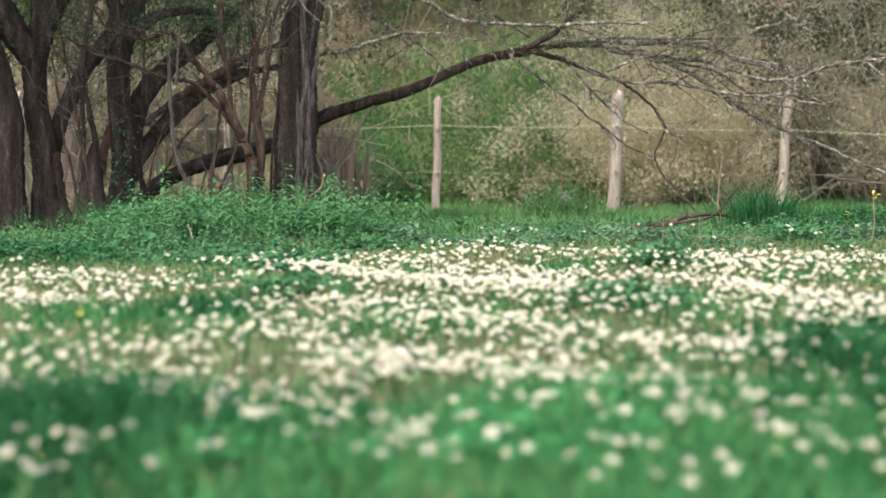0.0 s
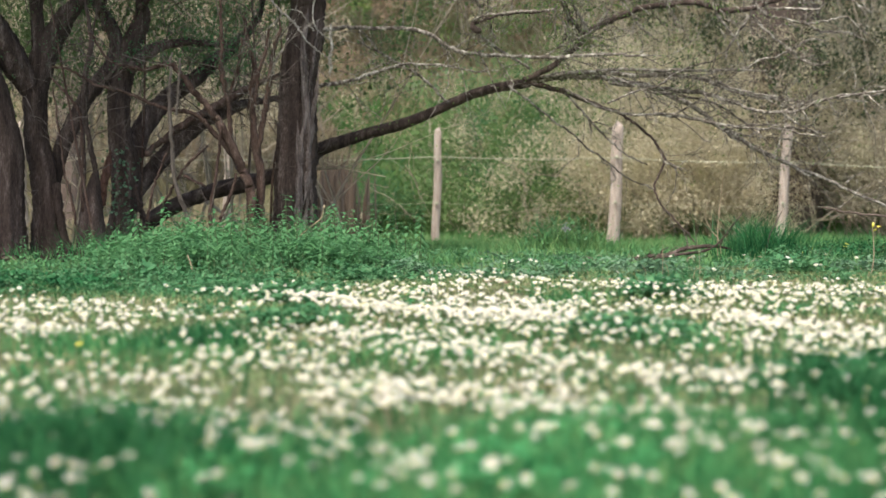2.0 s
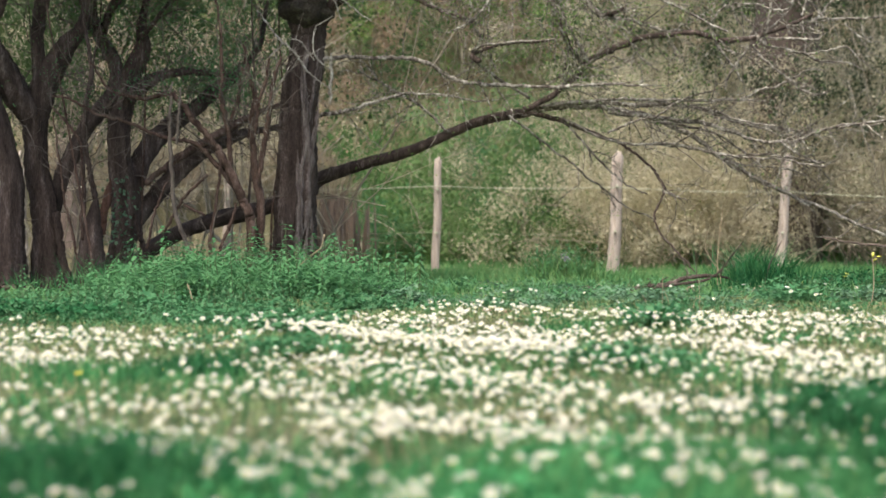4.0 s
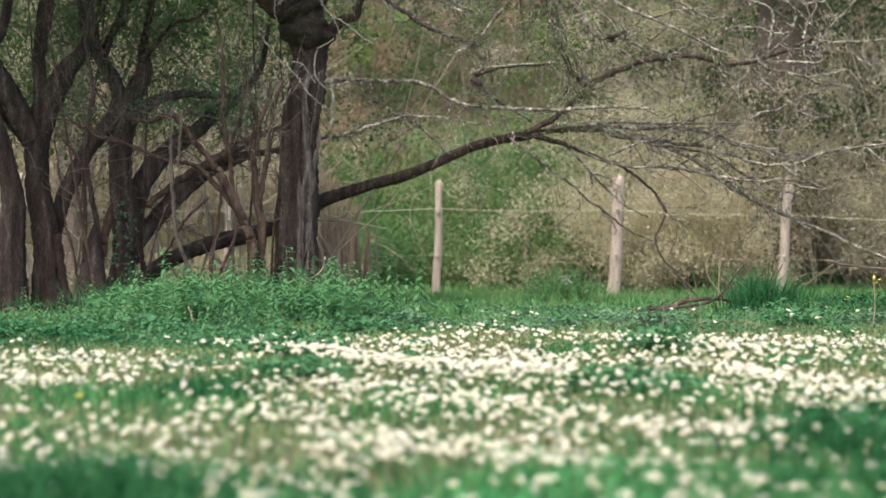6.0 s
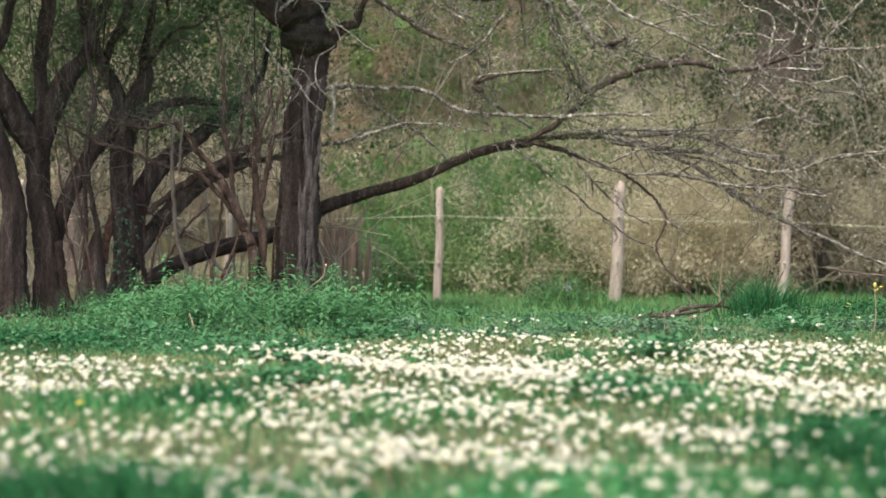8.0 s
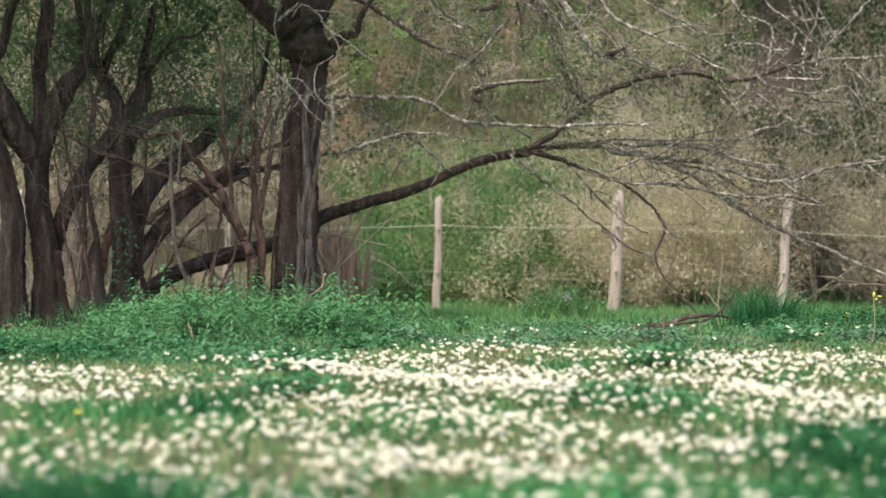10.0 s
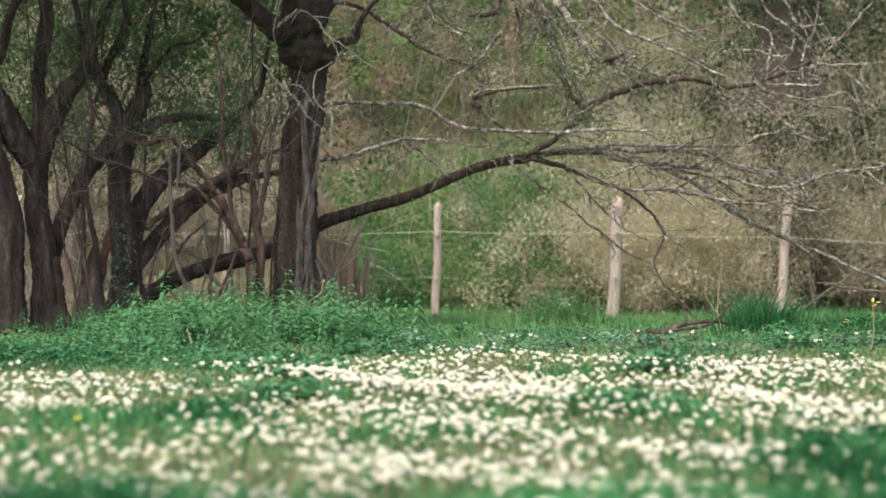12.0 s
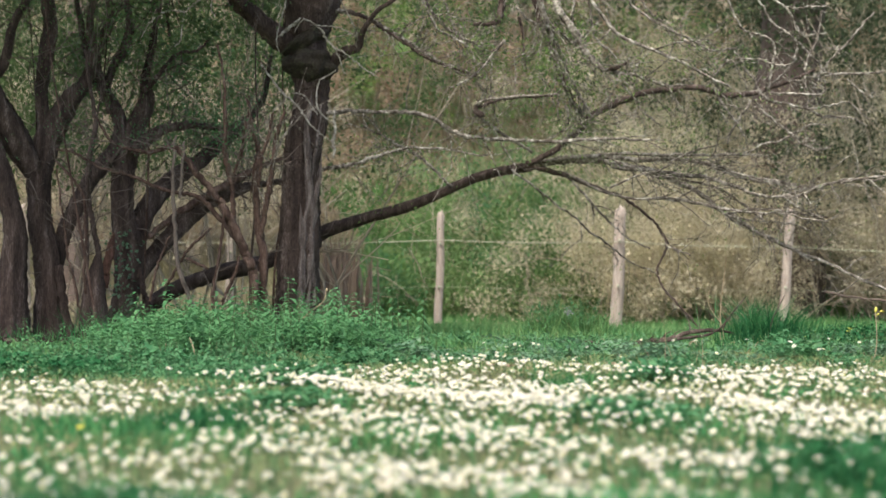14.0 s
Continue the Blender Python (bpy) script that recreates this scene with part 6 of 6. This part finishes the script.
# ---- the coarse grass tuft, dry stalks, fallen branch and yellow flowers ----
def grass_tuft(place, count, height, seed, label, leaf_mat=None):
    r = np.random.default_rng(seed)
    x, y = r.normal(place[0], 0.12, count), r.normal(place[1], 0.1, count)
    s = Soup()
    blades(s, on_ground(x, y, -0.01), height * r.uniform(0.5, 1.1, count), 0.0055, r, 0.75)
    ob = tagged(new("grass_tuft", s.mesh("grass_tuft", False)), label, "grass tuft", "coarse grass tufts")
    ob.data.materials.append(leaf_mat or grass_green)


grass_tuft((0.86, 14.4), 900, 0.24, 58, "rounded hump of fresh green grass near the fence", field_green)
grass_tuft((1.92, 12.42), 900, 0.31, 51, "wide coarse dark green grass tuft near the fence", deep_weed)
grass_tuft((1.93, 12.6), 420, 0.34, 59, "tall upright blades of a coarse green grass tuft")
grass_tuft((2.15, 12.7), 420, 0.2, 52, "coarse green grass tuft near the fence")
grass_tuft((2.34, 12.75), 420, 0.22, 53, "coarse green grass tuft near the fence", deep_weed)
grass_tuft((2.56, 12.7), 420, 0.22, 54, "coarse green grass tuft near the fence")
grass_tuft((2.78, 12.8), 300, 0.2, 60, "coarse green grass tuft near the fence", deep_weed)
grass_tuft((-1.88, 12.1), 520, 0.24, 55, "coarse green grass tuft below the trees")
grass_tuft((-1.75, 12.0), 380, 0.2, 57, "coarse green grass tuft below the trees")
grass_tuft((-2.75, 13.6), 180, 0.16, 56, "coarse green grass tuft below the trees")


def stalk(name, pts, material, label, category, head=None):
    s = Soup()
    tube(s, spline(pts, 4), 5, 0.08, np.random.default_rng(9))
    ob = thing(name, pts[0][:3], label, category)
    part("stem", s.mesh("stem"), material, ob)
    if head:
        f = Soup()
        hx, hy, hz = pts[-1][:3]
        tube(f, [(hx, hy, hz - 0.004, 0.003), (hx + 0.002, hy, hz + 0.004, 0.006), (hx + 0.004, hy, hz + 0.009, 0.008), (hx + 0.004, hy, hz + 0.018, 0.006)], 7, 0.3, np.random.default_rng(3))
        part("head", f.mesh("head", False), head, ob)
    return ob


def gz(x, y):
    return float(ground_z(x, y))


stalk("dry_stalk", [(1.648, 12.4, gz(1.648, 12.4) - 0.01, 0.004), (1.646, 12.4, 0.166, 0.0036), (1.656, 12.4, 0.301, 0.003), (1.675, 12.4, 0.46, 0.0022), (1.68, 12.4, 0.52, 0.0015)], dry_stem, "thin dry standing stalk in the grass", "stalk")
stalk("dry_stalk", [(1.66, 12.38, gz(1.66, 12.38) - 0.01, 0.003), (1.656, 12.38, 0.106, 0.003), (1.613, 12.38, 0.166, 0.0027), (1.569, 12.38, 0.25, 0.0025), (1.585, 12.38, 0.351, 0.002)], dry_stem, "thin crooked dry stalk in the grass", "stalk")
stalk("dry_stalk", [(1.9, 12.3, gz(1.9, 12.3) - 0.01, 0.004), (1.94, 12.3, 0.15, 0.004), (1.975, 12.3, 0.22, 0.0045), (2.01, 12.3, 0.29, 0.003)], dark_twig, "dark broken stick standing in the grass tuft", "stick")
for x, dx, h in ((1.62, 0.12, 0.05), (1.7, 0.14, 0.03), (1.5, -0.1, 0.06), (1.4, 0.08, 0.04), (1.78, 0.13, 0.05), (0.96, -0.1, 0.06)):
    y, z = 12.1, gz(x, 12.1)
    stalk("dry_stalk", [(x, y, z, 0.0025), (x + dx * 0.4, y - 0.05, z + h + 0.03, 0.0022), (x + dx, y - 0.1, z + 0.035, 0.0015)], dry_stem, "pale dry grass stalk bent over the weeds", "stalk")
stalk("dry_stalk", [(2.19, 10.6, gz(2.19, 10.6), 0.003), (2.203, 10.6, 0.1, 0.0025), (2.195, 10.6, 0.24, 0.002)], dry_stem, "brown upright stalk with a yellow flower head", "stalk", petal_yellow)
stalk("dry_stalk", [(-1.2, 10.1, gz(-1.2, 10.1), 0.005), (-1.21, 10.1, 0.06, 0.005), (-1.23, 10.1, 0.12, 0.003)], dry_stem, "short brown dry stalk among daisies", "stalk")
stalk("dry_stalk", [(-1.37, 10.2, gz(-1.37, 10.2), 0.003), (-1.36, 10.2, 0.09, 0.002)], dry_stem, "short pale dry stalk among daisies", "stalk")
for x, y in ((0.93, 9.4), (1.02, 9.6), (1.06, 9.6), (1.12, 9.3), (1.18, 9.5)):
    lean = 0.05 * math.sin(40 * x)
    stalk("dry_stalk", [(x, y, gz(x, y), 0.0016), (x + lean * 0.3, y, 0.07, 0.0013), (x + lean, y, 0.14 + 0.05 * math.cos(31 * x), 0.0007)], dry_stem, "thin pale dry stalk among the daisies", "stalk")
stalk("withered_shoot", [(-0.74, 10.9, gz(-0.74, 10.9) + 0.2, 0.004), (-0.68, 10.9, 0.24, 0.004), (-0.63, 10.9, 0.28, 0.0035), (-0.615, 10.9, 0.33, 0.003)], dry_stem, "yellowed withered shoot bending out of the nettles", "shoot", dry_stem)
fallen = thing("fallen_branch", (1.3, 12.4, gz(1.3, 12.4)), "dead brown branch lying in the grass", "branch")
FALLEN = [[(1.02, 12.45, -0.03, 0.007), (1.09, 12.4, -0.005, 0.011), (1.226, 12.4, 0.021, 0.013), (1.361, 12.4, 0.033, 0.013), (1.43, 12.4, 0.062, 0.012), (1.495, 12.4, 0.074, 0.012), (1.596, 12.4, 0.083, 0.011), (1.697, 12.4, 0.072, 0.007), (1.75, 12.4, 0.05, 0.004)],
          [(1.15, 12.35, -0.02, 0.006), (1.3, 12.34, 0.018, 0.009), (1.377, 12.35, 0.03, 0.009), (1.48, 12.35, 0.045, 0.008), (1.562, 12.36, 0.056, 0.008), (1.646, 12.37, 0.1, 0.006), (1.73, 12.4, 0.2, 0.005), (1.797, 12.4, 0.284, 0.003)],
          [(0.7, 12.42, 0.005, 0.004), (0.73, 12.4, 0.022, 0.007), (0.856, 12.4, 0.015, 0.008), (0.957, 12.4, -0.008, 0.008), (1.04, 12.42, -0.02, 0.007)],
          [(1.33, 12.42, 0.03, 0.006), (1.31, 12.4, 0.05, 0.005), (1.35, 12.4, 0.075, 0.003)],
          [(1.2, 12.38, 0.015, 0.005), (1.24, 12.33, 0.05, 0.004), (1.22, 12.3, 0.07, 0.002)]]
for points in FALLEN:
    s = Soup()
    tube(s, spline(points, 5), 8, 0.22, rng)
    part("wood", s.mesh("wood"), bark, fallen)
s, tips = Soup(), []
for k in range(9):
    x = 1.1 + 0.07 * k
    twig(s, (x, 12.38, float(np.interp(x, (1.09, 1.36, 1.6), (-0.005, 0.033, 0.08)))), (rng.normal(0.6, 0.5), rng.normal(0, 0.3), rng.uniform(-0.2, 0.5)), 0.16, 0.003, rng, 1, tips)
part("twig_spray", s.mesh("twig_spray"), dark_twig, fallen)["kind"] = "stuff"


def yellow_flower(place, seed):
    x, y, h = place
    r = np.random.default_rng(seed)
    z = gz(x, y)
    ob = thing("yellow_flower", (x, y, z), "small yellow meadow flower on a thin stem", "flower", "yellow flowers near the fence")
    s = Soup()
    tube(s, [(x, y, z - 0.01, 0.0015), (x + 0.005, y, z + h * 0.5, 0.0013), (x + 0.01, y, z + h, 0.001)], 4)
    part("stem", s.mesh("stem"), stem_green, ob)
    s = Soup()
    a = np.linspace(0, 2 * math.pi, 13)[:-1]
    tip = np.stack([np.cos(a), np.sin(a), np.full(12, 0.25)], 1)
    leaves(s, np.tile((x + 0.01, y, z + h), (12, 1)), 0.016, 0.01, r, tip=tip)
    part("petals", s.mesh("petals", False), petal_yellow, ob)


for k, (x, y, h) in enumerate([(1.99, 11.9, 0.065), (2.02, 11.9, 0.06), (2.07, 11.95, 0.08), (2.12, 12.0, 0.09), (2.23, 11.7, 0.07), (2.25, 11.7, 0.085), (2.27, 11.75, 0.1), (2.28, 11.75, 0.115), (2.31, 11.7, 0.06), (2.34, 11.7, 0.05), (2.36, 11.75, 0.045), (2.26, 11.8, 0.075), (2.33, 11.85, 0.07), (2.58, 12.3, 0.24), (2.56, 12.35, 0.22), (1.08, 6.9, 0.03), (-0.95, 5.4, 0.03)]):
    yellow_flower((x, y, h), 600 + k)

s = Soup()
tube(s, [(0.86, 14.25, gz(0.86, 14.25), 0.003), (0.855, 14.22, 0.1, 0.003), (0.85, 14.2, 0.14, 0.002)], 5)
lilac = thing("lilac_flower", (0.86, 14.25, gz(0.86, 14.25)), "pale lilac flower head in a grassy hump", "flower")
part("stem", s.mesh("stem"), stem_green, lilac)
s, r = Soup(), np.random.default_rng(77)
leaves(s, np.array([0.85, 14.19, 0.145]) + r.normal(0, 0.012, (40, 3)), 0.014, 0.009, r, 0.2, 0.8)
part("head", s.mesh("head", False), petal_lilac, lilac)["kind"] = "stuff"


def dead_leaf(place, seed):
    """A curled dry leaf lying on the turf."""
    x, y = place
    r = np.random.default_rng(seed)
    z = gz(x, y) + 0.03
    a, size = r.uniform(0, 6.28), r.uniform(0.03, 0.05)
    v, q = [], []
    for i in range(7):
        u = i / 6
        w = math.sin(math.pi * (0.06 + 0.88 * u)) * 0.34
        for j in (-1, 0, 1):
            px, py = (u - 0.5) * size, j * w * size
            v.append((x + px * math.cos(a) - py * math.sin(a), y + px * math.sin(a) + py * math.cos(a), z + size * (0.35 * abs(j) * w + 0.5 * (u - 0.5) ** 2 + 0.05 * r.normal())))
        if i:
            q += [(3 * i - 3, 3 * i - 2, 3 * i + 1, 3 * i), (3 * i - 2, 3 * i - 1, 3 * i + 2, 3 * i + 1)]
    me = mesh_of("dead_leaf", v, q)
    me.materials.append(bracken)
    tagged(new("dead_leaf", me), "curled brown dead leaf lying on the turf", "leaf", "dead leaves on the turf")


for k, place in enumerate(((-0.43, 6.0), (-0.35, 5.9), (-0.25, 5.55), (0.2, 8.75), (0.28, 8.85), (0.36, 8.8), (0.75, 9.3), (-0.9, 5.0), (1.5, 7.4), (1.65, 7.6), (0.05, 4.6))):
    dead_leaf(place, 700 + k)

# ---- daisies ----
rng = np.random.default_rng(12)
# dense drifts: x, y, spread across, spread along, count
FAR_DRIFTS = [(-1.25, 6.95, 0.26, 0.5, 170), (-1.2, 6.1, 0.12, 0.3, 30), (-0.3, 7.1, 0.16, 0.25, 70), (-0.12, 6.75, 0.13, 0.5, 60), (0.18, 7.05, 0.22, 0.5, 190), (1.05, 7.2, 0.22, 0.65, 210), (1.6, 8.3, 0.2, 0.3, 70), (0.27, 5.95, 0.17, 0.3, 80), (0.84, 6.15, 0.18, 0.4, 80), (1.06, 5.95, 0.18, 0.5, 100),
              (0.1, 5.4, 0.1, 0.4, 50), (-0.55, 6.5, 0.12, 0.4, 20), (-0.72, 9.25, 0.07, 0.12, 9), (-0.28, 7.8, 0.2, 0.1, 30), (-0.8, 8.6, 0.12, 0.2, 6), (-1.0, 8.7, 0.1, 0.25, 12), (-0.23, 5.75, 0.12, 0.4, 34), (0.45, 8.4, 0.3, 0.5, 70), (0.0, 8.6, 0.25, 0.4, 40)]
NEAR_DRIFTS = [(0.29, 4.9, 0.34, 0.55, 135), (0.31, 4.3, 0.28, 0.35, 55), (-0.24, 3.98, 0.24, 0.38, 75), (-0.75, 3.9, 0.2, 0.4, 30), (-0.6, 4.35, 0.2, 0.3, 34), (-0.43, 4.9, 0.09, 0.3, 26), (-0.7, 4.75, 0.1, 0.2, 8), (-0.9, 4.55, 0.1, 0.2, 8), (-0.56, 3.75, 0.07, 0.15, 14), (-0.1, 4.2, 0.08, 0.3, 34), (0.07, 4.0, 0.14, 0.36, 38), (0.4, 3.7, 0.08, 0.2, 16),
               (0.49, 3.43, 0.06, 0.1, 10), (0.73, 3.8, 0.07, 0.2, 12), (0.59, 3.14, 0.07, 0.15, 9), (-0.07, 3.06, 0.06, 0.08, 8), (-0.58, 3.05, 0.05, 0.1, 5), (0.6, 4.7, 0.14, 0.3, 40)]
DRIFTS = [(a, b, sa, sb, int(n * (2.1 if b > 5.2 else 1.45 if b > 3.9 else 1.9))) for a, b, sa, sb, n in FAR_DRIFTS + NEAR_DRIFTS]
dx = np.concatenate([rng.normal(a, sa * 1.05, n) for a, b, sa, sb, n in DRIFTS])
dy = np.concatenate([rng.normal(b, sb * 1.05, n) for a, b, sa, sb, n in DRIFTS])
ex, ey = scatter(1450, 2.9, 9.0, rng)
fx, fy = scatter(130, 2.7, 3.9, rng)
ex, ey = np.concatenate([ex, fx]), np.concatenate([ey, fy])
ox, oy = rng.uniform(-7, 7, 900), rng.uniform(-5, 9, 900)
m = (np.abs(ex + 0.85) > 0.42) | (np.abs(ey - 5.0) > 0.7) | (rng.random(len(ex)) < 0.45)
ex, ey = ex[m], ey[m]
m = np.abs(ox) > np.where(oy > 1.5, np.abs(oy) * 0.25 + 0.3, 0.0)
dx, dy = np.concatenate([dx, ex, ox[m]]), np.concatenate([dy, ey, oy[m]])
ok = (dy < np.where(dx < -0.8, 8.0, np.where(dx < 0.75, 8.9, 9.4)) + 0.35 * np.sin(2.3 * dx + 1) + 0.25 * np.sin(6.1 * dx) + rng.normal(0, 0.3, len(dx)))
for px, py, sp, ln, n in MOUND_WEEDS:
    ok &= ((dx - px) ** 2 + ((dy - py) / 1.2) ** 2 > sp * sp * 1.8) | (rng.random(len(dx)) < 0.12)
ok &= (lumps(dx, dy, 0.8, 5.0) > 0.14) | (rng.random(len(dx)) < 0.4)
sx, sy = rng.uniform(-0.2, 2.3, 26), rng.uniform(9.0, 10.6, 26)
dx, dy = np.concatenate([dx[ok], sx]), np.concatenate([dy[ok], sy])
extra = np.concatenate([np.zeros(int(ok.sum())), np.full(26, 0.045)])


def daisy_head(white, yolk, top, up, rad):
    """A ring of petals round a low dome, facing up."""
    a = np.cross(up, (0.2, 1, 0.1))
    a /= np.linalg.norm(a)
    b = np.cross(up, a)
    n = 11
    ang = np.arange(n) * 2 * np.pi / n + rng.uniform(0, 1)
    ring = lambda r, dz, off: top + (np.cos(ang + off)[:, None] * a + np.sin(ang + off)[:, None] * b) * r + up * dz
    cup = rng.uniform(-0.1, 0.45)
    inner, left_side, tip, right_side = ring(rad * 0.25, 0, 0), ring(rad * 0.8, rad * cup * 0.8, -0.24), ring(rad * rng.uniform(0.94, 1.06), rad * cup, 0), ring(rad * 0.8, rad * cup * 0.8, 0.24)
    k = np.arange(n)
    white.add(np.vstack([inner, left_side, tip, right_side]), np.stack([k, n + k, 2 * n + k, 3 * n + k], 1))
    m = 6
    an = np.arange(m) * 2 * np.pi / m
    dome = top + (np.cos(an)[:, None] * a + np.sin(an)[:, None] * b) * rad * 0.3 + up * 0.0008
    yolk.add(np.vstack([dome, top + up * rad * 0.28]), None, np.stack([np.arange(m), (np.arange(m) + 1) % m, np.full(m, m)], 1))


def single_daisy(height, rad):
    flower = thing("daisy", (0, 0, 0), "white daisy with a yellow centre in the turf", "daisy", "daisies nearest on the meadow")
    white, yolk, stem = Soup(), Soup(), Soup()
    up = np.array([rng.normal(0, 0.2), -0.45, 1.0])
    up /= np.linalg.norm(up)
    top = np.array([0.004, 0, height])
    daisy_head(white, yolk, top, up, rad)
    tube(stem, [(0, 0, -0.01, 0.0013), (0.001, 0, height * 0.5, 0.0012), (*top, 0.0011)], 4)
    part("petals", white.mesh("petals", False), petal_white, flower)
    part("centre", yolk.mesh("centre"), petal_yellow, flower)
    part("stalk", stem.mesh("stalk"), stem_green, flower)
    return flower


near = (dy > 2.6) & (dy < 4.15) & (np.abs(dx) < 0.25 * dy)
near &= np.cumsum(near) <= 300
kinds = [single_daisy(h, r) for h, r in ((0.045, 0.0098), (0.06, 0.0108), (0.05, 0.009), (0.07, 0.0104), (0.038, 0.0094))]
for k, (x, y) in enumerate(zip(dx[near], dy[near])):
    m = pose(x, y, gz(x, y), rng.normal(0, 9), rng.normal(0, 12), rng.uniform(-60, 60))
    if k < 5:
        kinds[k].matrix_basis = m
    else:
        copy_thing(kinds[k % 5], m)

white, yolk, stalks = Soup(), Soup(), Soup()
for x, y, e in zip(dx[~near], dy[~near], extra[~near]):
    z = gz(x, y)
    up = np.array([rng.normal(0, 0.3), rng.normal(-0.5, 0.35), 1.0])
    up /= np.linalg.norm(up)
    top = np.array([x, y, z + rng.uniform(0.035, 0.07) + e]) + up * 0.005
    daisy_head(white, yolk, top, up, rng.uniform(0.0078, 0.0112))
    tube(stalks, [(x, y, z - 0.005, 0.0012), (*top, 0.001)], 3)
daisies = thing("daisies", (0, 6, 0), "white daisies with yellow centres scattered over turf", "daisies", kind="stuff")
part("petals", white.mesh("petals", False), petal_white, daisies)
part("centres", yolk.mesh("centres"), petal_yellow, daisies)
part("stalks", stalks.mesh("stalks"), stem_green, daisies)
